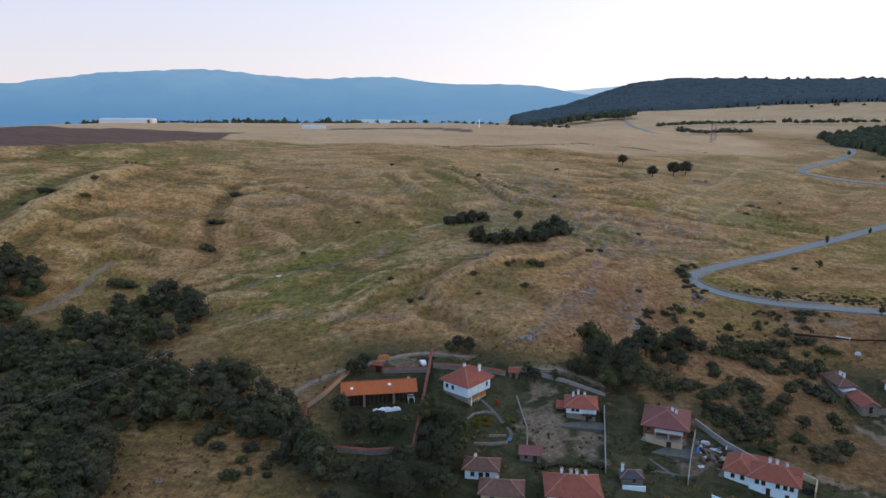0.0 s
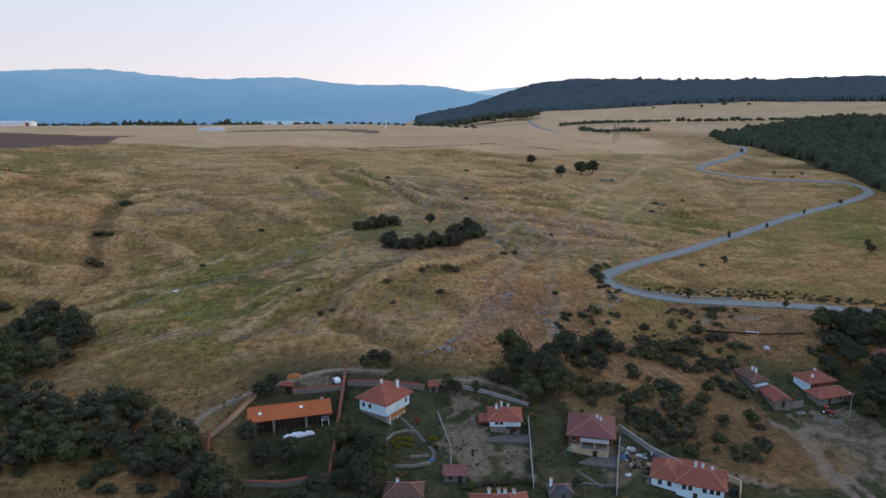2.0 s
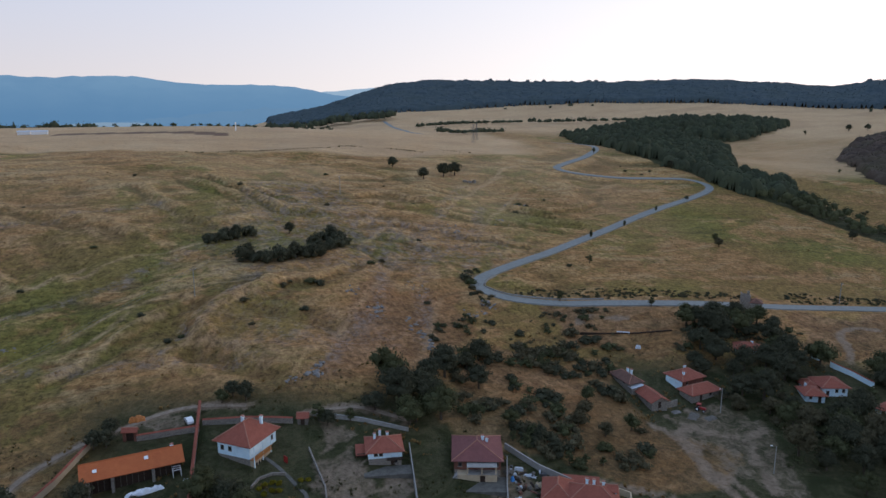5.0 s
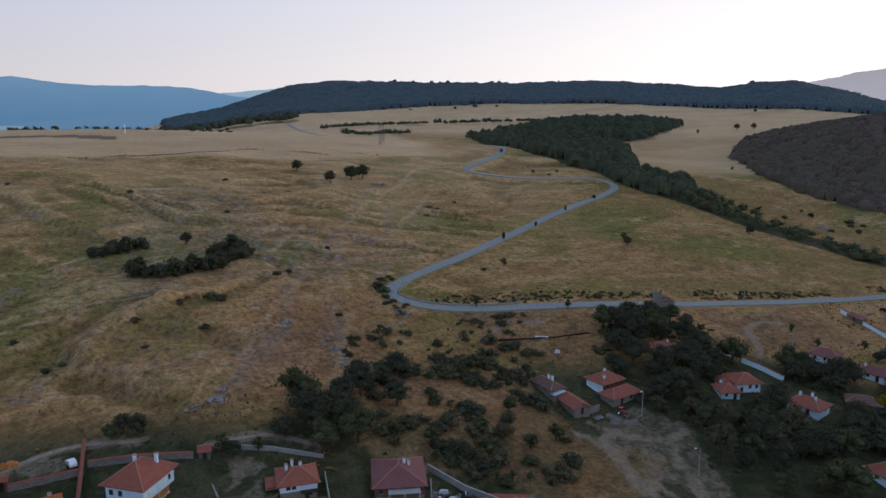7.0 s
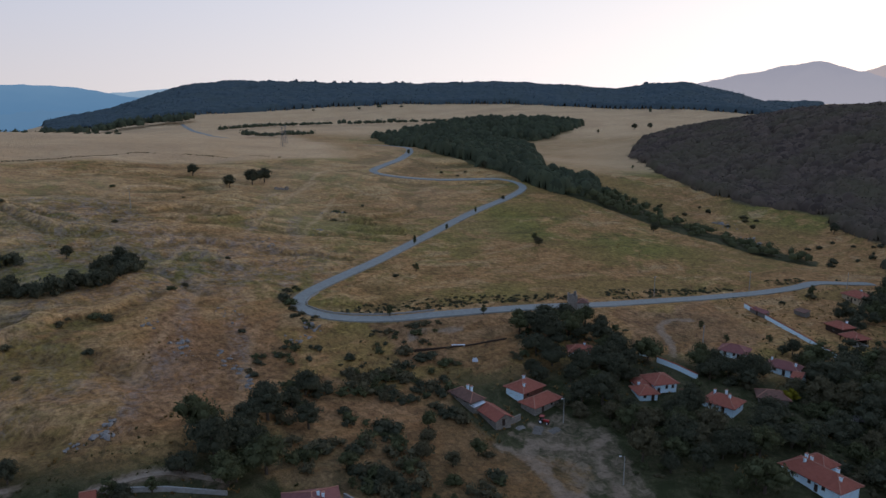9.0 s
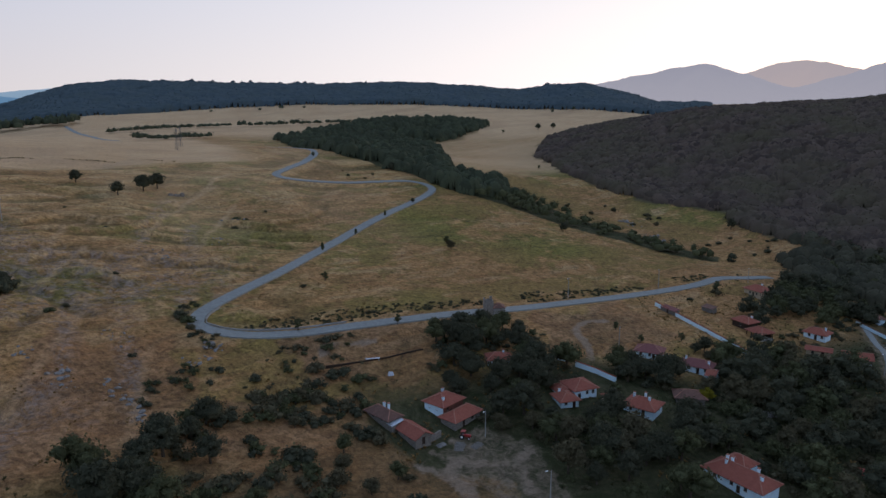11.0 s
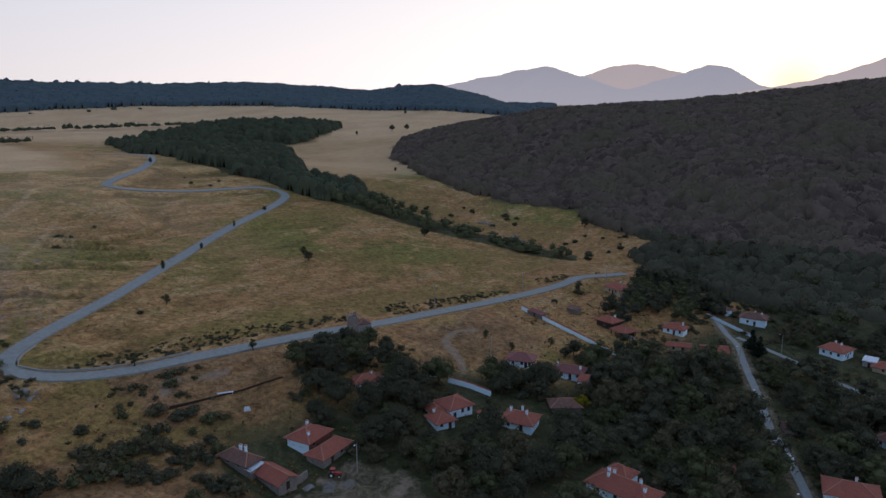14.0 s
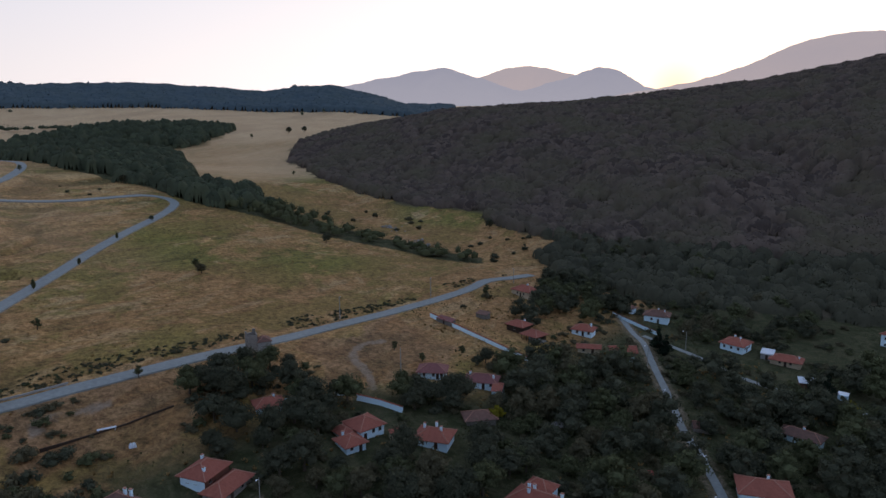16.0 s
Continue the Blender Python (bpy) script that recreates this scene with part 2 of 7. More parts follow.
TILE_PLUM = roof_material("plum_roof_tiles", (0.19, 0.075, 0.068), (0.26, 0.105, 0.095), (0.14, 0.06, 0.058))
TILE_OLD = roof_material("old_brown_roof_tiles", (0.135, 0.072, 0.055), (0.22, 0.115, 0.085), (0.07, 0.048, 0.042))
RIDGE = rough_material("pale_ridge_tiles", (0.33, 0.150, 0.105), (0.42, 0.215, 0.155), 2.0, 0.85)
WHITEWASH = rough_material("blue_white_limewash", (0.61, 0.80, 0.90), (0.73, 0.88, 0.95), 0.8, 0.9, (0.52, 0.64, 0.70), 0.015)
OCHRE = rough_material("ochre_plaster", (0.42, 0.33, 0.22), (0.52, 0.42, 0.29), 0.9, 0.9, (0.30, 0.23, 0.16), 0.015)
BROWNWALL = rough_material("brown_plaster", (0.15, 0.065, 0.045), (0.21, 0.095, 0.065), 0.9, 0.9, (0.10, 0.05, 0.04), 0.015)
STONE = stone_material("field_stone", (0.20, 0.175, 0.15), (0.34, 0.30, 0.255), (0.10, 0.09, 0.08))
DARKWOOD = rough_material("dark_stained_wood", (0.028, 0.017, 0.012), (0.055, 0.034, 0.023), 3.0, 0.75)
WARMWOOD = rough_material("varnished_wood", (0.34, 0.135, 0.04), (0.44, 0.19, 0.06), 3.0, 0.6)
GREYWOOD = rough_material("grey_weathered_wood", (0.12, 0.105, 0.09), (0.20, 0.18, 0.155), 2.5, 0.85)
SHEET = rough_material("pale_metal_sheet", (0.48, 0.52, 0.57), (0.60, 0.64, 0.69), 1.5, 0.5, (0.34, 0.33, 0.32), 0.02, 0.4)
DARKSHEET = rough_material("dark_tarred_roof", (0.045, 0.045, 0.055), (0.085, 0.085, 0.10), 1.5, 0.7)
TARP = rough_material("white_tarpaulin", (0.74, 0.76, 0.80), (0.84, 0.86, 0.88), 1.0, 0.6, None, 0.08)
BARK = rough_material("tree_bark", (0.06, 0.045, 0.033), (0.115, 0.09, 0.068), 4.0, 0.95)
ROCK = rough_material("limestone", (0.16, 0.148, 0.135), (0.27, 0.252, 0.235), 0.8, 0.9, (0.12, 0.11, 0.095), 0.1)
PAINT_WHITE = rough_material("white_paint", (0.72, 0.73, 0.74), (0.80, 0.80, 0.80), 2.0, 0.4, None, 0.004, 0.5)
ORANGE_PAINT = rough_material("faded_orange_paint", (0.40, 0.14, 0.03), (0.5, 0.19, 0.05), 2.0, 0.5, None, 0.004, 0.4)
PAINT_RED = rough_material("red_paint", (0.28, 0.02, 0.018), (0.38, 0.035, 0.028), 2.0, 0.4, None, 0.004, 0.5)
BLUE = rough_material("blue_plastic", (0.04, 0.20, 0.50), (0.06, 0.27, 0.60), 2.0, 0.5, None, 0.004, 0.5)
IRON = rough_material("dull_iron", (0.10, 0.10, 0.105), (0.16, 0.16, 0.165), 3.0, 0.5, None, 0.01, 0.5, 0.6)
RUBBER = rough_material("black_rubber", (0.015, 0.015, 0.016), (0.03, 0.03, 0.03), 4.0, 0.8)
GLASS = rough_material("dark_window_glass", (0.015, 0.017, 0.02), (0.025, 0.028, 0.033), 1.0, 0.08, None, 0.001, 0.6)
LEAF = [
    leaf_material("leaves_dark_green", (0.047, 0.050, 0.032), (0.116, 0.118, 0.074), (0.068, 0.069, 0.043)),
    leaf_material("leaves_green", (0.060, 0.066, 0.032), (0.134, 0.142, 0.070), (0.084, 0.087, 0.043)),
    leaf_material("leaves_olive", (0.080, 0.072, 0.043), (0.158, 0.139, 0.080), (0.102, 0.089, 0.053)),
    leaf_material("leaves_yellow_green", (0.15, 0.13, 0.014), (0.26, 0.22, 0.024), (0.18, 0.15, 0.018)),
    leaf_material("leaves_grey_willow", (0.095, 0.105, 0.066), (0.17, 0.18, 0.125), (0.12, 0.125, 0.08)),
    leaf_material("needles_blue_green", (0.010, 0.018, 0.011), (0.020, 0.032, 0.019), (0.013, 0.02, 0.012)),
]
WOODS_NEAR = wood_land_material("gully_wood_leaves", (0.050, 0.055, 0.026), (0.092, 0.094, 0.044), (0.070, 0.070, 0.034))
WOODS_EDGE = wood_land_material("woodland_edge_leaves", (0.040, 0.040, 0.027), (0.086, 0.080, 0.052), (0.062, 0.058, 0.038))
WOODS_MID = wood_land_material("distant_wood_leaves", (0.042, 0.050, 0.031), (0.076, 0.084, 0.048), (0.056, 0.062, 0.038))
WOODS_HILL = wood_land_material("forest_leaves", (0.054, 0.041, 0.034), (0.124, 0.091, 0.070), (0.092, 0.077, 0.049))
# Far leaves: the blue of the air haze is put into their colour
WOODS_FAR = wood_land_material("far_forest_haze_leaves", (0.054, 0.076, 0.088), (0.070, 0.092, 0.100), (0.064, 0.084, 0.086))


# ---- building helpers ----
def part(name, bm, material, parent=None, label="", m=None):
    """Links a bmesh as ONE mesh object, under a thing or a part."""
    me = bpy.data.meshes.new(name)
    bm.to_mesh(me)
    bm.free()
    me.materials.append(material)
    ob = new(name, me)
    if parent is not None:
        ob.parent = parent
    if m is not None:
        ob.matrix_local = m
    return tagged(ob, label)


def shared(name, me, parent, m, label=""):
    """One more object on a mesh that is there already."""
    ob = new(name, me)
    ob.parent, ob.matrix_local = parent, m
    return tagged(ob, label)


def raw_mesh(name, verts, faces, material):
    """A mesh from numpy arrays: verts (n, 3), faces (m, 3 or 4)."""
    me = bpy.data.meshes.new(name)
    me.from_pydata(verts.tolist() if len(verts) < 5000 else verts, [], faces.tolist())
    me.materials.append(material)
    return me


def box(bm, x0, x1, y0, y1, z0, z1, m=None):
    v = [bm.verts.new((x, y, z)) for z in (z0, z1) for x, y in ((x0, y0), (x1, y0), (x1, y1), (x0, y1))]
    for f in ((3, 2, 1, 0), (4, 5, 6, 7), (0, 1, 5, 4), (1, 2, 6, 5), (2, 3, 7, 6), (3, 0, 4, 7)):
        bm.faces.new([v[i] for i in f])
    if m is not None:
        bmesh.ops.transform(bm, matrix=m, verts=v)
    return v


def rod(bm, a, b, r0, r1=None, n=8):
    """A round bar from a to b."""
    a, b = Vector(a), Vector(b)
    r1 = r0 if r1 is None else r1
    q = (b - a).to_track_quat("Z", "Y")
    rings = []
    for p, r in ((a, r0), (b, r1)):
        rings.append([bm.verts.new(p + q @ Vector((math.cos(2 * math.pi * i / n) * r, math.sin(2 * math.pi * i / n) * r, 0))) for i in range(n)])
    for i in range(n):
        bm.faces.new((rings[0][i], rings[0][(i + 1) % n], rings[1][(i + 1) % n], rings[1][i]))
    bm.faces.new(rings[0][::-1]), bm.faces.new(rings[1])


def thing(name, x, y, rot, label, category, group="", z=None, sink=0.0):
    """An empty at a thing's base, on the land."""
    ob = new(name)
    ob.matrix_world = pose(x, y, (float(ground(x, y)) if z is None else z) - sink, 0, 0, rot)
    return tagged(ob, label, category, group)


# ---- land ----
# Coarse relief on a 150 m net (rows go north, columns east), smoothed by a cubic spline
RELIEF = [
    [7, 17, 21, -24, -24, -39, -25, 18, 78, 142, 147],
    [25, -23, -22, -8, -28, -12, -38, 7, 57, 97, 114],
    [19, 41, -4, 26, 3, -5, -22, 0, 66, 86, 88],
    [35, 78, 61, 51, 27, 22, 19, -2, 86, 94, 75],
    [55, 56, 44, 63, 61, 49, 35, 6, 39, 58, 62],
    [54, 59, 59, 54, 45, 33, 23, 16, 24, 39, 50],
    [46, 46, 45, 55, 52, 42, 29, 38, 60, 55, 48],
    [39, 41, 43, 27, 19, 44, 39, 43, 59, 61, 59],
]
# Knolls and hollows: east, north, height, half-width
KNOLLS = [(-172, 345, 9, 32), (-140, 270, -5, 40), (28, 224, 3.5, 22), (40, 288, 3.5, 25), (203, 250, 3, 30), (377, 232, 4, 35), (127, 208, -3.5, 25), (181, 408, -3, 30), (465, 405, -6, 50), (165, 258, 3, 26), (-60, 10, -5, 60), (875, 420, -13, 80)]


def spline(u, n):
    u = np.clip(u, 0, n - 1.0001)
    i = np.floor(u).astype(int)
    f = u - i
    w = ((1 - f) ** 3 / 6, (3 * f ** 3 - 6 * f ** 2 + 4) / 6, (-3 * f ** 3 + 3 * f ** 2 + 3 * f + 1) / 6, f ** 3 / 6)
    return [np.clip(i + k, 0, n - 1) for k in (-1, 0, 1, 2)], w


def smooth(a, b, x):
    t = np.clip((x - a) / (b - a), 0, 1)
    return t * t * (3 - 2 * t)


def wave(x, y, size, seed=0.0):
    """Smooth value noise, about -1 to 1, with features of that size."""
    u, v = np.asarray(x, float) / size + 37.1 * seed, np.asarray(y, float) / size + 11.7 * seed
    i, j = np.floor(u), np.floor(v)
    f, g = u - i, v - j
    f, g = f * f * (3 - 2 * f), g * g * (3 - 2 * g)

    def rnd(a, b):
        s = np.sin(a * 127.1 + b * 311.7 + seed * 74.7) * 43758.5453
        return (s - np.floor(s)) * 2 - 1
    return (rnd(i, j) * (1 - f) + rnd(i + 1, j) * f) * (1 - g) + (rnd(i, j + 1) * (1 - f) + rnd(i + 1, j + 1) * f) * g


# Bearing and elevation of the wooded hill's bare crest, as seen from the village
HILL_CREST = [(3, -2.2), (5.2, -1.6), (9.5, -0.75), (12, 0.15), (14.9, 0.95), (17.8, 1.25), (25, 1.05), (31, 1.05), (38.2, 1.15), (41.8, 0.95), (46.4, 0.6), (48.8, 0.95), (51.3, 1.05), (54.7, 0.2), (57.8, -0.75), (61, -1.5)]


# Bearing and distance of the wood's lower edge on that hill
HILL_FOOT = [(5, 1500), (11.4, 1416), (15, 1385), (19, 1415), (25, 1475), (30, 1490), (38, 1460), (42, 1430), (50, 1385), (60, 1330)]


def ridge_arc(x, y, floor):
    """The long wooded hill to the north-east, on an arc about the village, with a small one at its end."""
    r, az = np.hypot(x, y), np.degrees(np.arctan2(x, y))
    crest = 1880 - 5.5 * (az - 12)
    el = np.interp(az, [p[0] for p in HILL_CREST], [p[1] for p in HILL_CREST], left=-3, right=-3)
    top = 79 + crest * np.tan(np.radians(el))
    return np.maximum(top - floor, 0) * np.exp(-((r - crest) / 250) ** 2)


def land(x, y):
    """The lie of the land without its small bumps."""
    x, y = np.asarray(x, float), np.asarray(y, float)
    iy, wy = spline(y / 150, len(RELIEF))
    ix, wx = spline((x + 450) / 150, len(RELIEF[0]))
    net = np.array(RELIEF, float)
    z = sum(wy[a] * wx[b] * net[iy[a], ix[b]] for a in range(4) for b in range(4))
    for kx, ky, h, w in KNOLLS:
        z = z + h * np.exp(-((x - kx) ** 2 + (y - ky) ** 2) / (2 * w * w))
    r, az = np.hypot(x, y), np.degrees(np.arctan2(x, y))
    # The plain beyond: it sinks behind the plateau and climbs to the foot of the hills
    low, high = 26 - smooth(1100, 3300, r) * 130, 45 + smooth(1100, 1700, r) * 25
    t = smooth(3, 16, az)
    far = low * (1 - t) + high * t
    far = far + smooth(60, 95, az) * smooth(900, 1500, r) * 70
    far = np.where(y < 0, 5 + smooth(300, 3000, r) * 60, far)
    # Folds of the eastern hill, running down to the village
    fold = smooth(520, 620, x) * smooth(740, 640, x) * smooth(480, 380, y) * smooth(-40, 60, y)
    z = z + fold * (16 * wave(0.25 * (0.83 * x + 0.55 * y), 0.83 * y - 0.55 * x, 70, 51) + 6 * wave(x, y, 45, 52))
    edge = np.maximum(smooth(900, 1350, y), np.maximum(smooth(900, 1300, x), np.maximum(smooth(-380, -700, x), smooth(20, -300, y))))
    z = z * (1 - edge) + far * edge
    return z + ridge_arc(x, y, z)
# ---- end of land ----


# ---- the ground, one sheet to the horizon ----
ROAD = [(404, 229), (384, 232), (365, 238), (345, 238), (325, 240), (296, 244), (252, 250), (217, 252), (176, 257), (146, 264), (131, 267), (114, 272), (106, 277), (102, 283), (104, 289), (111, 296), (130, 309), (155, 325), (190, 349), (234, 378), (271, 400), (310, 421), (335, 437), (345, 448), (345, 459), (335, 466), (310, 466), (285, 466), (262, 472), (247, 481), (246, 491), (263, 506), (290, 528), (318, 560), (338, 595), (342, 620), (330, 655), (296, 720), (244, 824), (250, 900), (270, 1000), (283, 1092), (300, 1200)]
STREET = [(363, 167), (340, 155), (327, 147), (301, 137), (277, 127), (252, 117), (237, 109), (205, 96), (150, 85)]
LANE = [(339, 150), (326, 124), (315, 109), (308, 85), (306, 60)]
TRACKS = [
    [(-44, 176), (-45, 190), (-36, 202), (-22, 210), (-8, 214), (8, 210)], [(-45, 190), (-60, 205), (-90, 212)],
    [(-160, 262), (-150, 278), (-143, 300)], 
    [(85, 150), (100, 148), (118, 138)], [(22, 203), (36, 204), (48, 198)],
    [(120, 194), (124, 186), (124, 177), (123, 169), (125, 158), (125, 150)], [(129, 197), (133, 188), (137, 184), (143, 179), (138, 169), (132, 156)], [(143, 180), (148, 181), (152, 182)], [(133, 190), (126, 186), (122, 176), (120, 166), (121, 156)],
    [(88, 168), (98, 163), (105, 158)], [(138, 198), (139, 191), (138, 185)],
    [(130, 252), (133, 255), (141, 253), (150, 251)], [(214, 208), (222, 216), (229, 226), (240, 231), (250, 228)],
]


def curve_points(pts, step):
    """Even points along a smooth line through pts."""
    p = np.array(pts, float)
    q = np.vstack([2 * p[0] - p[1], p, 2 * p[-1] - p[-2]])
    out = []
    for i in range(1, len(q) - 2):
        n = max(2, int(np.hypot(*(q[i + 1] - q[i])) / step))
        for t in np.arange(n) / n:
            out.append(0.5 * (2 * q[i] + (q[i + 1] - q[i - 1]) * t + (2 * q[i - 1] - 5 * q[i] + 4 * q[i + 1] - q[i + 2]) * t * t + (3 * q[i] - q[i - 1] - 3 * q[i + 1] + q[i + 2]) * t ** 3))
    return np.array(out + [p[-1]])


def off_line(x, y, pts, reach):
    """Distance to a line of close points, up to reach."""
    d = np.full(np.shape(x), float(reach))
    x0, y0 = pts.min(0) - reach
    x1, y1 = pts.max(0) + reach
    near = (x > x0) & (x < x1) & (y > y0) & (y < y1)
    if near.any():
        a, b = x[near], y[near]
        best = np.full(a.shape, float(reach))
        for px, py in pts:
            best = np.minimum(best, np.hypot(a - px, b - py))
        d[near] = best
    return d


ROAD_LINE, STREET_LINE, LANE_LINE = curve_points(ROAD, 3.0), curve_points(STREET, 3.0), curve_points(LANE, 3.0)


# Small scarps (the ground steps up on the left of the line), spurs and hollows of the pasture: line, half-width, height
SCARPS = [
    ([(-27, 399), (-13, 372), (-7, 362)], 3.0, 1.5), ([(-10, 357), (4, 348)], 2.5, 1.4), ([(5, 418), (21, 398), (34, 371), (52, 367)], 3.0, 1.6), ([(27, 402), (44, 382)], 2.5, 1.5),
    ([(-66, 368), (-41, 355), (-23, 336)], 3.5, 1.1), ([(22, 279), (41, 284), (55, 300)], 2.5, 1.2), ([(101, 405), (116, 398)], 2.5, 1.8), ([(85, 386), (111, 384), (136, 404)], 2.5, 1.3),
    ([(169, 404), (189, 392)], 3.0, 2.2), ([(173, 377), (195, 368)], 3.0, 2.2), ([(64, 338), (83, 335), (92, 325)], 2.5, 1.3), ([(-6, 411), (7, 398), (22, 378)], 3.0, 1.5),
    ([(116, 380), (137, 374), (158, 367), (179, 357)], 2.5, 1.4), ([(109, 346), (128, 340), (147, 332)], 2.5, 1.2), ([(-98, 274), (-81, 281), (-66, 286)], 2.5, 1.2), ([(-44, 238), (-30, 251), (-18, 264), (-3, 276)], 2.5, 1.2),
    ([(-105, 371), (-86, 381), (-65, 365), (-46, 351)], 2.5, 1.0), ([(-160, 318), (-146, 326), (-134, 322)], 3.0, 1.4), ([(-152, 300), (-138, 308), (-124, 304)], 3.0, 1.3), ([(70, 352), (84, 356), (98, 350)], 2.5, 1.2),
    ([(60, 398), (74, 396), (88, 402)], 2.5, 1.3), ([(120, 428), (140, 424), (156, 432)], 2.5, 1.2), ([(196, 400), (214, 402), (232, 414)], 2.5, 1.2)]
SPURS = [
    ([(-194, 306), (-186, 321), (-178, 341), (-171, 369), (-168, 387)], 8.0, 2.0), ([(-4, 249), (2, 263), (9, 272), (22, 279)], 5.0, 2.6), ([(-107, 352), (-90, 335), (-72, 316), (-61, 302)], 3.0, 0.9),
    ([(-111, 374), (-112, 350), (-111, 335), (-109, 320), (-102, 308)], 5.0, -1.2), ([(-3, 244), (6, 235), (16, 225)], 4.5, -2.4), ([(-12, 262), (-8, 254), (-4, 241)], 3.5, -1.6), ([(20, 262), (32, 256), (40, 244)], 6.0, -1.6),
    ([(-206, 330), (-198, 350), (-190, 372)], 8.0, -2.0), ([(58, 330), (66, 316), (72, 300)], 3.5, -1.2), ([(-60, 345), (-50, 322), (-38, 306)], 4.0, -1.2)]


def line_bumps(x, y):
    z = np.zeros(x.shape)
    for group, plain in ((SCARPS, False), (SPURS, True)):
        for pts, w, h in group:
            p = np.array(pts, float)
            reach = 3.2 * w
            near = (x > p[:, 0].min() - reach) & (x < p[:, 0].max() + reach) & (y > p[:, 1].min() - reach) & (y < p[:, 1].max() + reach)
            if not near.any():
                continue
            c = curve_points(pts, 2.0)
            t = np.gradient(c, axis=0)
            t = t / np.linalg.norm(t, axis=1)[:, None]
            a, b = x[near] + 1.2 * wave(x[near], y[near], 9, 61), y[near] + 1.2 * wave(x[near], y[near], 9, 62)
            best, side = np.full(a.shape, 1e9), np.zeros(a.shape)
            for (px, py), (tx, ty) in zip(c, t):
                d = np.hypot(a - px, b - py)
                closer = d < best
                best = np.where(closer, d, best)
                side = np.where(closer, (b - py) * tx - (a - px) * ty, side)
            if plain:
                z[near] += 1.5 * h * np.exp(-(best / w) ** 2)
            else:
                past = np.maximum(best ** 2 - side ** 2, 0)
                z[near] += h * 1.1 * (np.exp(-((side - 0.8 * w) / w) ** 2) - np.exp(-((side + 0.8 * w) / w) ** 2)) * np.exp(-past / w ** 2)
    return z


def bumps(x, y):
    """Terracettes, gullies and tussocks of the pasture; none on the roads and in the yards."""
    x, y = np.atleast_1d(np.asarray(x, float)), np.atleast_1d(np.asarray(y, float))
    bend, level = x + 14 * wave(x, y, 60, 3), land(x, y)
    steps = wave(bend * 0.5, level * 3.4 + y * 0.35 + 0.3 * x, 8, 1) * 0.35 + wave(0.5 * x + 0.4 * y, y * 1.5 - x * 0.6, 11, 2) * 0.8 + wave(0.45 * x - 0.25 * y, y * 1.3 + x * 0.5, 12, 24) * 0.6 + wave(bend * 0.8, level * 4 + y * 0.6 - 0.4 * x, 6, 14) * 0.25 + wave(x, y, 5, 4) * 0.2
    steps = steps + 1.4 * wave(0.6 * x + 0.5 * y, y * 1.2 - 0.7 * x, 26, 71)
    deep = -2.2 * np.exp(-(wave(x, y, 75, 5) / 0.16) ** 2) * smooth(0.0, 0.5, wave(x, y, 190, 6))
    slope = smooth(215, 265, y) * (1 - smooth(470, 620, y)) * smooth(430, 260, x)
    quiet = np.minimum(smooth(4, 12, off_line(x, y, ROAD_LINE, 14)), smooth(4, 12, off_line(x, y, STREET_LINE, 14)))
    lawn = 1 - 0.6 * smooth(130, 170, x) * smooth(262, 275, y) * smooth(450, 330, y - 0.35 * (x - 130))
    far = 1 - smooth(700, 1500, np.hypot(x, y))
    return ((0.8 * steps + deep) * (0.16 + 0.84 * slope) * lawn * far + line_bumps(x, y)) * quiet


def ground(x, y):
    return land(x, y) + bumps(x, y).reshape(np.shape(x))


def axis(dense0, dense1, step, lo, hi, grow=1.07):
    a = list(np.arange(dense0, dense1 + 0.1, step))
    s = step
    while a[-1] < hi:
        s = min(s * grow, 160)
        a.append(a[-1] + s)
    s = step
    while a[0] > lo:
        s = min(s * grow, 160)
        a.insert(0, a[0] - s)
    return np.array(a)


def in_shape(x, y, pts):
    """Whether points lie inside a polygon."""
    inside = np.zeros(np.shape(x), bool)
    for (x0, y0), (x1, y1) in zip(pts, pts[1:] + pts[:1]):
        if y0 != y1:
            inside ^= ((y0 > y) != (y1 > y)) & (x < (x1 - x0) * (y - y0) / (y1 - y0) + x0)
    return inside


def soft_shape(x, y, pts, blur=6.0, seed=1.0):
    w = wave(x, y, blur * 2.5, seed) * blur
    return in_shape(x + w, y + wave(x, y, blur * 2.5, seed + 5) * blur, pts).astype(float)


def build_ground():
    gx, gy = axis(-190, 400, 2.1, -4900, 4900), axis(100, 480, 1.7, -1500, 4900)
    x, y = np.meshgrid(gx, gy)
    z = ground(x, y)
    n, m = len(gy), len(gx)
    i = np.arange((n - 1) * (m - 1))
    a = (i // (m - 1)) * m + i % (m - 1)
    faces = np.stack([a, a + 1, a + m + 1, a + m], 1)
    me = bpy.data.meshes.new("ground")
    me.vertices.add(n * m)
    me.vertices.foreach_set("co", np.stack([x, y, z], -1).ravel())
    me.loops.add(len(faces) * 4)
    me.loops.foreach_set("vertex_index", faces.ravel().astype(np.int32))
    me.polygons.add(len(faces))
    me.polygons.foreach_set("loop_start", (np.arange(len(faces)) * 4).astype(np.int32))
    me.update(calc_edges=True)
    me.polygons.foreach_set("use_smooth", np.ones(len(faces), bool))
    me.materials.append(GROUND)
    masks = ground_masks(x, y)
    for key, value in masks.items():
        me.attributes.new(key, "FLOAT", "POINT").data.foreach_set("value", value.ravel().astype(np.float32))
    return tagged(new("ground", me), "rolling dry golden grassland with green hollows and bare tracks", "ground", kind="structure")


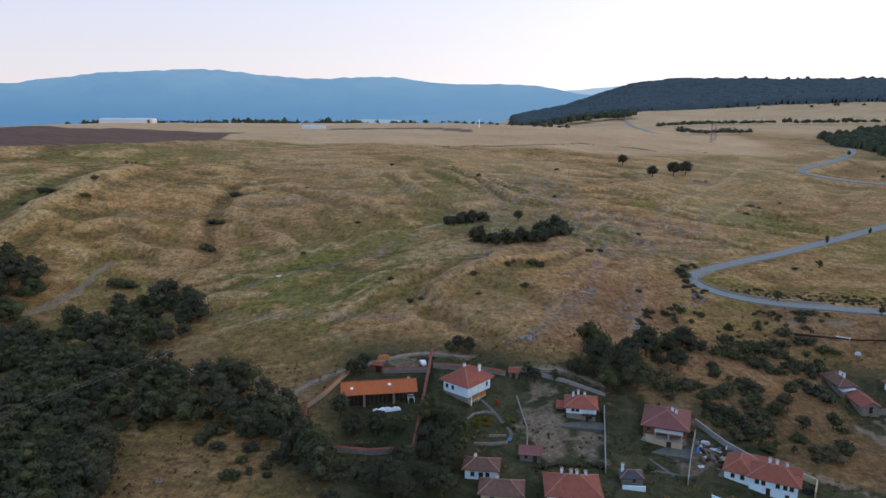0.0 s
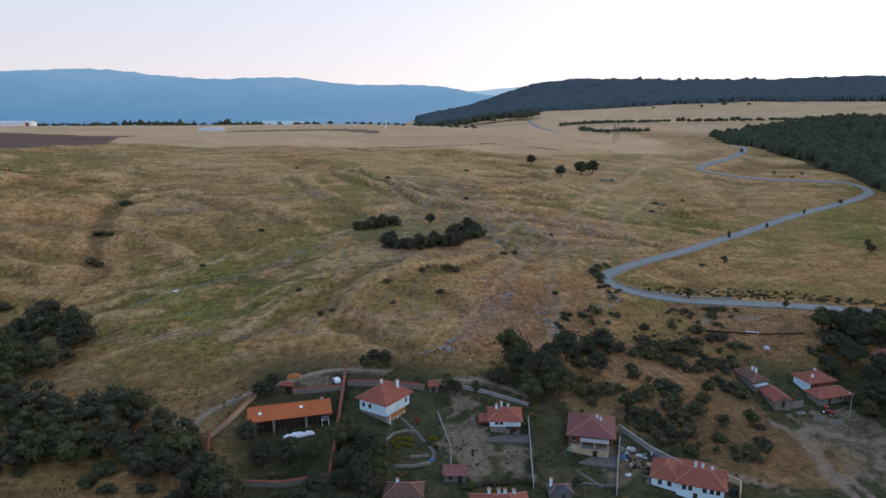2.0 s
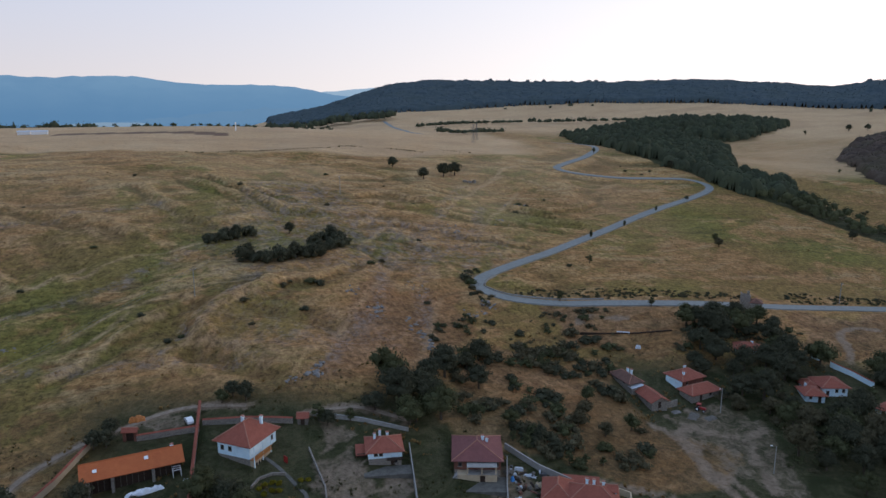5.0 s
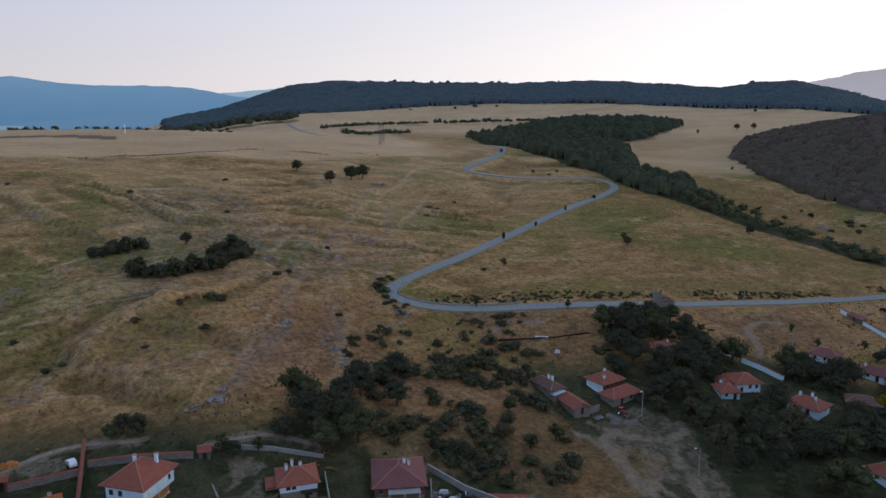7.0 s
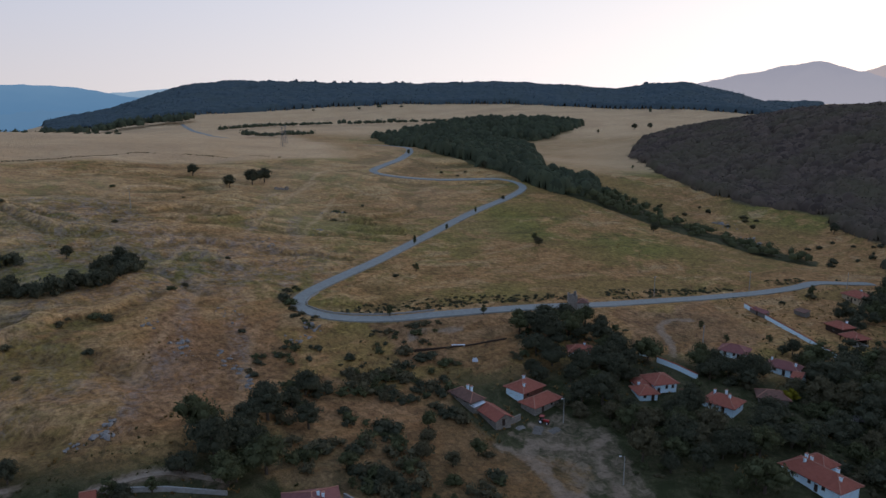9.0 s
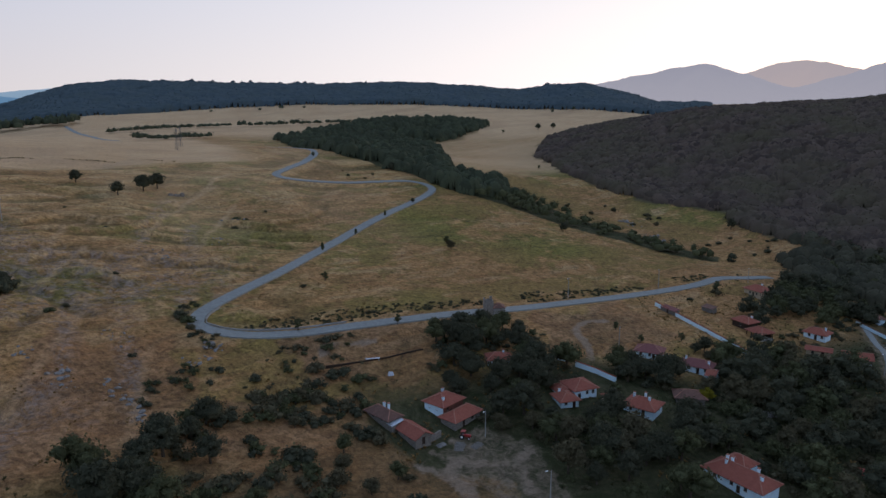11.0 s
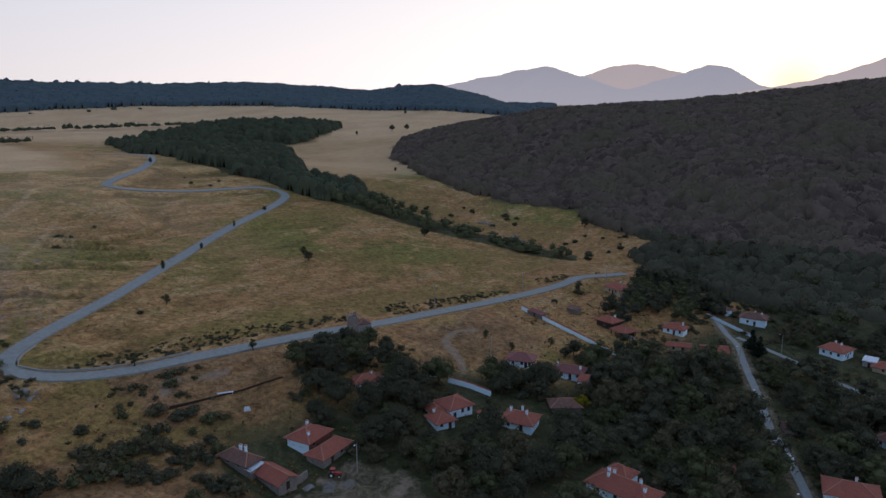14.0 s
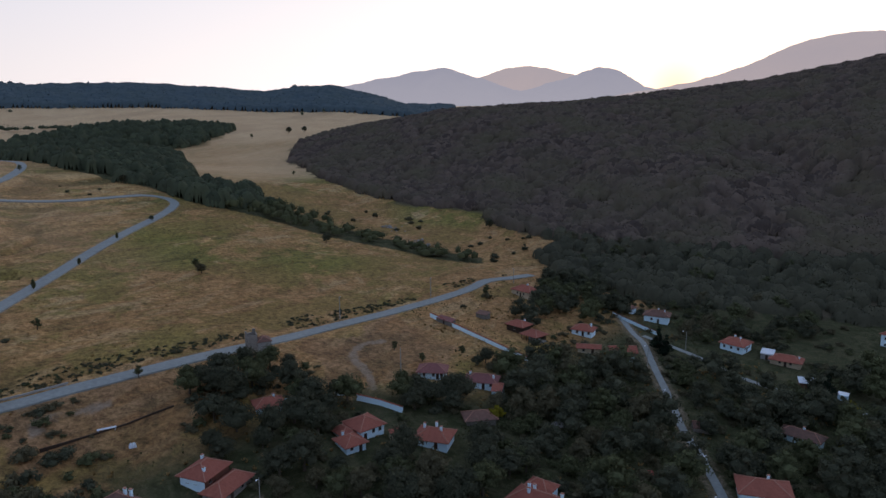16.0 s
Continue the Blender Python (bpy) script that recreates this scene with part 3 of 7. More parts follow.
def ground_masks(x, y):
    r, az = np.hypot(x, y), np.degrees(np.arctan2(x, y))
    dirt = np.zeros(x.shape)
    for t in TRACKS:
        d = off_line(x, y, curve_points(t, 2.0), 8)
        dirt = np.maximum(dirt, (1 - smooth(0.5, 2.6, d + 0.6 * wave(x, y, 5, 33))) * 0.98)
    for line in (ROAD_LINE, STREET_LINE):
        dirt = np.maximum(dirt, 0.45 * (1 - smooth(2.8, 5.0, off_line(x, y, line, 8))))
    dirt = np.maximum(dirt, soft_shape(x, y, [(120, 186), (128, 196), (146, 200), (156, 190), (150, 172), (140, 150), (130, 152), (130, 176)], 5) * 0.44)
    for bare in BARE:
        dirt = np.maximum(dirt, soft_shape(x, y, bare, 3, 2) * 0.6)
    field = smooth(0, 10, y - 476 - 0.20 * np.maximum(x, -30) + 0.15 * np.minimum(x + 130, 0) + wave(x, y, 60, 8) * 4) * smooth(290, 240, x - 0.3 * (y - 560) + wave(x, y, 40, 3) * 8) * (y > 400)
    field = np.maximum(field, smooth(560, 640, r) * (az > 36) * smooth(5, 30, y - 480) * (x > 380) * (0.55 + 0.35 * wave(x, y, 60, 44)))
    field = np.maximum(field, (0.17 + 0.2 * wave(x, y, 45, 46)) * smooth(300, 450, y) * smooth(330, 250, x - 0.3 * (y - 450)) * smooth(-230, -150, x))
    field = np.maximum(field, smooth(950, 1100, r)) * (1 - in_shape(x, y, FOREST)) * (1 - in_shape(x, y, GULLY))
    plough = in_shape(x, y, [(-420, 440), (-250, 412), (-146, 470), (-158, 578), (-240, 500), (-420, 560)]).astype(float)
    plough = np.maximum(plough, in_shape(x, y, [(-100, 622), (22, 556), (24, 580), (-98, 650)]) * 0.9)
    green = -0.55 * field + 0.45 * smooth(40, 10, np.hypot(x + 40, y - 300) * 0.35)
    green = green + smooth(120, 160, x) * smooth(255, 275, y) * smooth(420, 360, y - 0.3 * (x - 130)) * (0.80 + 0.95 * wave(x + 0.6 * y, y * 1.4 - 0.6 * x, 40, 9))
    for shape, amount in GREENS:
        green = green + amount * soft_shape(x, y, shape, 12, 7)
    green = green + 0.7 * soft_shape(x, y, [(150, 262), (290, 254), (340, 245), (340, 256), (260, 285), (160, 285)], 6)
    green = green + soft_shape(x, y, [(60, 215), (68, 250), (98, 266), (150, 262), (205, 246), (200, 222), (130, 228)], 10, 8) * (0.5 + 0.6 * wave(x, y, 18, 19))
    stone = smooth(-0.1, 0.4, wave(x, y, 60, 12)) * smooth(225, 250, y) * smooth(470, 420, y) * smooth(200, 100, x) * smooth(-20, 40, x)
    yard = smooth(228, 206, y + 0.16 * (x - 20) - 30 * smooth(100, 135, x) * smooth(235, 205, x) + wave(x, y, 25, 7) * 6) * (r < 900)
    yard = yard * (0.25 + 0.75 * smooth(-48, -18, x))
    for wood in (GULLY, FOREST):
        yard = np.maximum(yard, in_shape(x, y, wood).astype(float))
    dry = np.zeros(x.shape)
    for shape in DRY:
        dry = np.maximum(dry, soft_shape(x, y, shape, 7, 4))
    yard = yard * (1 - 0.65 * dry)
    for shape in LAWNS:
        hit = soft_shape(x, y, shape, 1.5, 6)
        green, yard, dirt = np.where(hit > 0, 1.2, green), yard * (1 - hit), dirt * (1 - hit)
    # Bump height against its surroundings; drives grass tone and painted relief shade
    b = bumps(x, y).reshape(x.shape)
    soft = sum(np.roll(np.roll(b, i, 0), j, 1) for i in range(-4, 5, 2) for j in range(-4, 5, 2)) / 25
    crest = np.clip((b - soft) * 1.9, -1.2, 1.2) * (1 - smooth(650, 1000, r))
    trail = np.zeros(x.shape)
    for t in TRAILS:
        d = off_line(x, y, curve_points(t, 2.0), 6) + 0.5 * wave(x, y, 7, 31)
        trail = np.maximum(trail, 1 - smooth(0.3, 1.9, d))
    for t in STONY:
        stone = np.maximum(stone, 1 - smooth(1.0, 4.5, off_line(x, y, curve_points(t, 3.0), 8) + 1.5 * wave(x, y, 6, 2)))
    return {"litter": in_shape(x, y, FOREST).astype(float), "trail": trail, "warm": np.clip(0.5 + 0.9 * wave(x + 0.5 * y, y - 0.5 * x, 70, 41) + 0.5 * wave(x, y, 28, 42), 0, 1) * (1 - np.clip(field, 0, 1)), "crest": crest, "rust": np.maximum(dry, soft_shape(x, y, [(74, 272), (100, 285), (94, 262), (70, 226), (28, 211), (10, 212), (37, 247), (60, 289)], 9, 3)), "dirt": dirt, "field": np.clip(field, 0, 1), "plough": plough, "green": green, "stone": stone, "yard": np.clip(yard, 0, 1)}


# Stony strips and old cart tracks running down the slope
STONY = [[(158, 443), (139, 416), (121, 383), (104, 345), (92, 318), (80, 285), (70, 250), (66, 236)], [(45, 325), (22, 292), (-3, 262), (-14, 246)], [(150, 400), (128, 352), (112, 318), (100, 290)], [(66, 300), (58, 268), (40, 240), (30, 222)], [(-80, 276), (-40, 292), (0, 322), (40, 352)], [(-120, 262), (-80, 250), (-40, 244), (10, 236)], [(-150, 330), (-110, 352), (-60, 362), (-10, 380)]]
# Paths trodden by grazing stock
TRAILS = [
    [(-107, 349), (-94, 336), (-81, 326), (-68, 315)], [(-95, 275), (-85, 282), (-73, 284), (-62, 285)], [(-105, 290), (-95, 295), (-85, 295)], [(-105, 359), (-95, 368), (-87, 380), (-69, 382), (-54, 381)],
    [(-43, 240), (-33, 249), (-26, 260), (-14, 268)], [(-7, 248), (0, 260), (8, 270)], [(13, 345), (1, 330), (-11, 322), (-27, 320), (-36, 313), (-45, 304)], [(-78, 293), (-68, 299), (-56, 303), (-43, 315)],
    [(-22, 386), (-14, 371), (-6, 350)], [(-103, 388), (-94, 380), (-83, 380)], [(-149, 341), (-148, 357), (-146, 371)], [(-5, 249), (6, 244), (15, 231)],
    [(-137, 302), (-124, 304), (-114, 309)], [(-39, 256), (-29, 265), (-19, 279), (-4, 282)], [(-68, 243), (-56, 252), (-42, 262), (-24, 277)], [(61, 228), (68, 242), (76, 260), (83, 273)],
    [(38, 244), (49, 263), (63, 284), (78, 315)], [(48, 305), (70, 333), (92, 367)], [(112, 367), (134, 401), (159, 433), (193, 469)], [(84, 317), (96, 335), (117, 350)],
    [(125, 342), (142, 370), (169, 409), (188, 432)], [(73, 356), (96, 395), (126, 413)], [(204, 462), (212, 440), (225, 426)], [(51, 405), (68, 431), (85, 446), (104, 444)],
    [(177, 455), (197, 478), (213, 490)]]
# Greener stretches of the pasture
GREENS = [([(-100, 345), (-50, 352), (-12, 318), (-20, 275), (-52, 262), (-86, 285)], 0.55), ([(-2, 262), (30, 268), (42, 246), (28, 226), (6, 232)], 0.8), ([(-226, 395), (-150, 395), (-120, 440), (-240, 450)], 0.5), ([(40, 345), (66, 345), (80, 326), (56, 300), (30, 316)], 0.5)]
# Bare earth, dry slopes and lawns within the village
BARE = [[(-20, 214), (-6, 211.5), (-4, 207), (-18, 207)], [(21, 187), (20, 169), (24, 162), (34, 164), (35, 178), (31, 187)], [(35.5, 164), (40, 163), (43, 176), (37, 177)], [(25, 202), (33, 199), (33, 191), (24, 190)], [(62, 158), (72, 168), (68, 178), (60, 172)]]
DRY = [[(58, 196), (75, 235), (130, 225), (118, 196), (132, 176), (118, 158), (95, 165)], [(150, 230), (142, 262), (205, 248), (200, 232)], [(205, 205), (215, 246), (285, 240), (268, 205)], [(115, 235), (120, 270), (165, 256), (150, 230)]]
LAWNS = [[(312, 186), (326, 196), (336, 190), (322, 180)], [(-84, 180), (-56, 184), (-42, 176), (-42, 166), (-66, 168)]]
# Woods: the ravine and the eastern hill
GULLY = [(409, 262), (396, 288), (398, 310), (392, 326), (384, 346), (378, 376), (376, 404), (366, 426), (356, 446), (358, 478), (352, 505), (345, 545), (356, 600), (385, 680), (440, 800), (470, 900), (640, 960), (760, 905), (790, 830), (680, 790), (606, 774), (578, 702), (456, 562), (414, 498), (430, 458), (422, 420), (414, 370), (418, 330), (424, 300), (425, 270)]
FOREST = [(622, 588), (600, 545), (560, 498), (530, 430), (528, 378), (540, 330), (512, 300), (505, 264), (496, 243), (455, 244), (428, 225), (412, 200), (402, 175), (410, 150), (420, 95), (425, 30), (430, -60), (1080, -60), (1080, 330), (930, 560), (830, 690), (720, 660)]
build_ground()


def ribbon(name, line, width, material, label, lift=0.18, crown=0.06):
    """A carriageway laid over the land, with a low edge down into the verge."""
    t = np.gradient(line, axis=0)
    t = t / np.linalg.norm(t, axis=1)[:, None]
    nrm = np.stack([t[:, 1], -t[:, 0]], 1)
    cols, rows = [-0.54, -0.5, -0.25, 0, 0.25, 0.5, 0.54], []
    for c in cols:
        w = width * (1 + 0.05 * wave(line[:, 0], line[:, 1], 9, 3 + c))
        p = line + nrm * (c * w)[:, None]
        z = ground(p[:, 0], p[:, 1])
        base = ground(line[:, 0], line[:, 1])
        z = 0.5 * z + 0.5 * base if abs(c) < 0.52 else np.minimum(z, base) - 0.5
        rows.append(np.column_stack([p, z + (lift + crown * (1 - 4 * c * c) if abs(c) < 0.52 else 0)]))
    v = np.stack(rows, 1)
    n, m = v.shape[:2]
    i = np.arange((n - 1) * (m - 1))
    a = (i // (m - 1)) * m + i % (m - 1)
    me = raw_mesh(name, v.reshape(-1, 3), np.stack([a, a + 1, a + m + 1, a + m], 1), material)
    return tagged(new(name, me), label, "road", kind="structure")


ribbon("road", ROAD_LINE, 5.6, ASPHALT, "narrow grey asphalt road winding up the dry hillside")
ribbon("road", STREET_LINE, 2.6, ASPHALT, "grey asphalt village street between dark trees")
for t in TRACKS[:1] + TRACKS[3:5]:
    ribbon("dirt_track", curve_points(t, 1.5), 1.5, EARTH, "pale rutted dirt track between dry grass", 0.10, 0.02)
ribbon("road", LANE_LINE, 2.7, ASPHALT, "grey side lane past the village houses")


# ---- the far mountains ----
def mountain(name, profile, radius, depth, material, label, centre=(0, 5), rough=6.0, base=-90.0):
    """A ridge on an arc, its crest at the bearings and elevations given."""
    az = np.linspace(profile[0][0], profile[-1][0], 160)
    el = np.interp(az, [p[0] for p in profile], [p[1] for p in profile])
    el = np.convolve(np.pad(el, 3, "edge"), np.ones(7) / 7, "valid")
    top = 79 + radius * np.tan(np.radians(el)) + rough * wave(az * 40, az * 0, 22, len(name)) + rough * 0.4 * wave(az * 40, az * 0, 8, 2)
    rows = []
    for s in (-1.0, -0.75, -0.5, -0.3, -0.15, -0.05, 0, 0.1, 0.4):
        h = (1 - abs(s)) ** 1.3 if s < 0 else 1 - s * 1.2
        rr = radius + s * depth + 40 * wave(az * 40, az * 0 + s * 100, 60, 5) * (s < -0.04)
        z = base + (top - base) * (h + 0.06 * wave(az * 60, az * 0 + s * 90, 50, 9) * (s < -0.1))
        rows.append(np.stack([centre[0] + np.sin(np.radians(az)) * rr, centre[1] + np.cos(np.radians(az)) * rr, z], 1))
    v = np.stack(rows, 1)
    n, m = v.shape[:2]
    i = np.arange((n - 1) * (m - 1))
    a = (i // (m - 1)) * m + i % (m - 1)
    me = raw_mesh(name, v.reshape(-1, 3), np.stack([a, a + m, a + m + 1, a + 1], 1), material)
    me.polygons.foreach_set("use_smooth", np.ones(len(me.polygons), bool))
    return tagged(new(name, me), label, "mountain", kind="structure")


# Haze tint of each range, given as its own emission
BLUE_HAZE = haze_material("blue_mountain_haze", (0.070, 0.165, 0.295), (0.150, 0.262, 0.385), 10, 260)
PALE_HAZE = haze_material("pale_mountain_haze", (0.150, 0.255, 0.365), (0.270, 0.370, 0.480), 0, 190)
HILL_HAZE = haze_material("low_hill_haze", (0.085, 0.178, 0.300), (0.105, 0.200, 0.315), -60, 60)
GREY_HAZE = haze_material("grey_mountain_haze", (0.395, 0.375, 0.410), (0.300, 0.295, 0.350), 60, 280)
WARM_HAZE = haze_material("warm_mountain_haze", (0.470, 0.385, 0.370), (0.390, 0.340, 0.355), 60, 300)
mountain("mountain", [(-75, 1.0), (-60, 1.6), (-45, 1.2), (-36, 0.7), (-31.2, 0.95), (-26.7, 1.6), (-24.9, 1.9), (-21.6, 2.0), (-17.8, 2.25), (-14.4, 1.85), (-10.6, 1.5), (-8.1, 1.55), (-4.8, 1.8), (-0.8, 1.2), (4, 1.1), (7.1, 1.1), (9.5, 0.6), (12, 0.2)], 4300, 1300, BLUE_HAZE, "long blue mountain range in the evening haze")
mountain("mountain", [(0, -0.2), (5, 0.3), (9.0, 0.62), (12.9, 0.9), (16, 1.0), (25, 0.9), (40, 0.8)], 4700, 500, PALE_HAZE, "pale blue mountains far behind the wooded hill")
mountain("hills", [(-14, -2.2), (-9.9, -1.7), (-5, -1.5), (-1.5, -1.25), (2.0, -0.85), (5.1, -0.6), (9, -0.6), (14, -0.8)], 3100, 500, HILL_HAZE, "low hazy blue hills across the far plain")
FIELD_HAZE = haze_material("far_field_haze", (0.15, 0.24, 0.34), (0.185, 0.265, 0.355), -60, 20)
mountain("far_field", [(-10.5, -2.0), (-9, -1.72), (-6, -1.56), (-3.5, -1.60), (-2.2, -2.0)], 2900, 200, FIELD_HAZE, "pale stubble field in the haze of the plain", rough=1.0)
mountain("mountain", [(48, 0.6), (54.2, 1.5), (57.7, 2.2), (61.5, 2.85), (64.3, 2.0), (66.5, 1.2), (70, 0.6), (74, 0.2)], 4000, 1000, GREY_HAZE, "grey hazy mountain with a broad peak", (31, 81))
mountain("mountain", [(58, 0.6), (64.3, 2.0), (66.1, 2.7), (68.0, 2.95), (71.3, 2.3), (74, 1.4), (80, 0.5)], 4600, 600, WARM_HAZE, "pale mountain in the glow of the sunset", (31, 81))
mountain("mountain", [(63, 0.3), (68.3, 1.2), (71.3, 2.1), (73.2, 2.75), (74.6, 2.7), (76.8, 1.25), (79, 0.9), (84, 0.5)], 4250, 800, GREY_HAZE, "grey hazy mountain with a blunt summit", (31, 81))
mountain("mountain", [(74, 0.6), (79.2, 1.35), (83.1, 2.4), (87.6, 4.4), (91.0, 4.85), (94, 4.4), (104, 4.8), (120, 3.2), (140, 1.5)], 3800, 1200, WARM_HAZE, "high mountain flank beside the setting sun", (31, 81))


# ---- trees, bushes and woods ----
def ball(level):
    bm = bmesh.new()
    bmesh.ops.create_icosphere(bm, subdivisions=level, radius=1.0)
    v = np.array([p.co for p in bm.verts])
    bm.verts.index_update()
    f = np.array([[p.index for p in g.verts] for g in bm.faces])
    bm.free()
    return v, f


BALL1, BALL2 = ball(1), ball(2)


def rough_ball(rng, level, amount):
    v, f = level
    d = v * (1 + amount * (wave(v[:, 0] * 9 + v[:, 2] * 5 + rng.uniform(0, 90), v[:, 1] * 9 - v[:, 2] * 4, 4.5, 2)[:, None]))
    return d, f


def leaf_quads(rng, centre, radius, n, size, flat=1.0, lift=0.0):
    """n small bent leaf sprays over a ball."""
    d = rng.normal(size=(n, 3))
    d[:, 2] = np.abs(d[:, 2]) * 0.9 - 0.25
    d /= np.linalg.norm(d, axis=1)[:, None]
    c = centre + d * radius * rng.uniform(0.80, 1.26, (n, 1)) * np.array([1, 1, flat])
    nrm = d * (1 - 0.6 * lift) + rng.normal(size=(n, 3)) * 0.55 + np.array([0, 0, lift])
    nrm /= np.linalg.norm(nrm, axis=1)[:, None]
    u = np.cross(nrm, rng.normal(size=(n, 3)))
    u /= np.linalg.norm(u, axis=1)[:, None]
    w = np.cross(nrm, u)
    s = size * rng.uniform(0.6, 1.3, (n, 1))
    v = np.stack([c - u * s * 0.9, c - w * s * 0.55 + nrm * s * 0.2, c + u * s, c + w * s * 0.6 + nrm * s * 0.25], 1)
    return v.reshape(-1, 3), np.arange(n * 4).reshape(n, 4)


def pack(pieces):
    verts, faces, k = [], [], 0
    for v, f in pieces:
        verts.append(v)
        faces.extend((f + k).tolist())
        k += len(v)
    return np.vstack(verts), faces


def crown_mesh(name, seed, width, bottom, top, lobes, leaves, size, material, shape="round"):
    """A crown of uneven masses, each hidden under many small leaf sprays at several depths."""
    rng = np.random.default_rng(seed)
    h = top - bottom
    cores, sprays = [], []
    for i in range(lobes):
        t = (i + 0.5) / lobes
        a = i * 2.4 + rng.uniform(-0.6, 0.6)
        if shape == "cone":
            reach, rad, tall = width / 2 * (1 - t) * 0.45, max(0.6, width / 2 * (1 - t) * 0.85 + 0.2), 1.0
        elif shape == "column":
            reach, rad, tall = width * 0.10, width * 0.45 * (1 - 0.5 * abs(t - 0.4)), 1.2
        else:
            bulge = math.sqrt(max(0.08, 1 - (2 * t - 0.8) ** 2))
            reach, rad, tall = width / 2 * rng.uniform(0.35, 0.70) * bulge, width * rng.uniform(0.15, 0.29) * (0.65 + 0.4 * bulge), rng.uniform(0.75, 1.15)
        z = bottom + rad * tall * 0.7 + max(0.0, h - rad * tall * 1.5) * t
        c = np.array([math.cos(a) * reach, math.sin(a) * reach, z])
        b, f = rough_ball(rng, BALL1, 0.5)
        grow = np.array([1, 1, 0.85 * tall])
        cores.append((b * rad * 0.72 * grow + c, f))
        n = int(leaves * (0.35 + 0.65 * (rad / (0.22 * width)) ** 2))
        v, q = leaf_quads(rng, np.zeros(3), 1.0, n, size / rad)
        mid = v.reshape(-1, 4, 3).mean(1, keepdims=True)
        d = mid[:, 0]
        d = 0.93 + 0.34 * wave(d[:, 0] * 2.2 + seed * 3.1 + i * 7.7, d[:, 1] * 2.2 + d[:, 2] * 1.7, 1.0, 2) + 0.16 * wave(d[:, 0] * 6 + i, d[:, 1] * 6 + d[:, 2] * 5, 1.0, 5)
        v = (v.reshape(-1, 4, 3) - mid) * rad + mid * rad * grow * d[:, None, None]
        sprays.append((v.reshape(-1, 3) + c, q))
    v, f = pack(cores + sprays)
    me = bpy.data.meshes.new(name)
    me.from_pydata(v.tolist(), [], f)
    me.polygons.foreach_set("use_smooth", np.array([len(p) == 3 for p in f]))
    me.materials.append(material)
    return me


def trunk_bm(seed, height, r):
    rng = random.Random(seed)
    bm = bmesh.new()
    p, q = Vector((0, 0, -0.6)), Vector((rng.uniform(-0.2, 0.2), rng.uniform(-0.2, 0.2), height * 0.5))
    rod(bm, p, q, r * 1.25, r * 0.8, 8)
    rod(bm, q, (q.x * 1.5, q.y * 1.5, height * 0.85), r * 0.8, r * 0.3, 7)
    for k in range(5):
        a = k * 1.26 + rng.uniform(-0.3, 0.3)
        rod(bm, (q.x, q.y, height * rng.uniform(0.32, 0.5)), (math.cos(a) * height * 0.28, math.sin(a) * height * 0.28, height * rng.uniform(0.6, 0.8)), r * 0.45, r * 0.15, 6)
    return bm


TREE_KINDS = {}


def tree_kind(key, seed, width, height, leaf, lobes=11, leaves=120, size=0.33, shape="round", bottom=0.22):
    """The first tree of a kind stands far off behind the hills of the plan; the rest are copies of it."""
    ob = new("tree")
    tagged(ob, "tree", "tree")
    part("trunk", trunk_bm(seed, height, 0.035 * height), BARK, ob)
    shared("crown", crown_mesh("crown", seed, width, height * bottom, height, lobes, leaves, size, leaf, shape), ob, Matrix())
    TREE_KINDS[key] = [ob, width, False]


tree_kind("broad_dark", 1, 8.5, 8.5, LEAF[0])
tree_kind("broad", 2, 8.0, 8.0, LEAF[1])
tree_kind("walnut", 3, 9.5, 8.5, LEAF[0], 12, 150, 0.34)
tree_kind("olive_crown", 4, 7.0, 7.0, LEAF[2], 9)
tree_kind("young", 5, 4.5, 6.0, LEAF[1], 7, 110, 0.26)
tree_kind("yellow", 6, 5.5, 6.0, LEAF[3], 8, 120, 0.28)
tree_kind("willow", 7, 7.5, 8.5, LEAF[4], 10, 130, 0.30)
tree_kind("spruce", 8, 5.5, 11.0, LEAF[5], 8, 110, 0.42, "cone", 0.05)
tree_kind("poplar", 9, 3.4, 9.0, LEAF[1], 5, 100, 0.32, "column", 0.1)
TREE_WORDS = {
    "broad_dark": "dark green broad-crowned tree in a village garden", "broad": "green broad-crowned tree in rough grass", "walnut": "large dark walnut tree with a spreading crown",
    "olive_crown": "olive green dry summer tree among bushes", "young": "slim young green tree with a narrow crown", "yellow": "yellow-green tree turning early among dark ones",
    "willow": "pale grey-green willow beside the ravine", "spruce": "dark conical spruce beside the village street", "poplar": "narrow upright green tree beside the road",
}


def plant(key, x, y, size=1.0, group="trees of the valley", label=""):
    ob, width, used = TREE_KINDS[key]
    rng = random.Random(int(x * 31 + y * 17))
    m = pose(x, y, float(ground(x, y)) - 0.15, 0, 0, rng.uniform(0, 360)) @ Matrix.Diagonal((size * rng.uniform(0.9, 1.1), size * rng.uniform(0.9, 1.1), size * rng.uniform(0.88, 1.12), 1))
    if used:
        made = copy_thing(ob, m)
        made.matrix_basis = m
    else:
        ob.matrix_basis, made = m, ob
        TREE_KINDS[key][2] = True
    return tagged(made, label or TREE_WORDS[key], "tree", group)


BUSHES = [crown_mesh("bush", 20 + i, 5.0, -0.3, 2.6, 6, 75, 0.29, LEAF[k]) for i, k in enumerate((0, 1, 2, 0))]
FLOWER = crown_mesh("flower_bush", 31, 1.9, -0.1, 1.0, 5, 46, 0.16, LEAF[3])
BUSH_WORDS = ["dark green rounded thorn bush on dry grass", "green leafy bush in rough grass", "olive brown dry bush on the slope", "low spreading dark green scrub bush"]


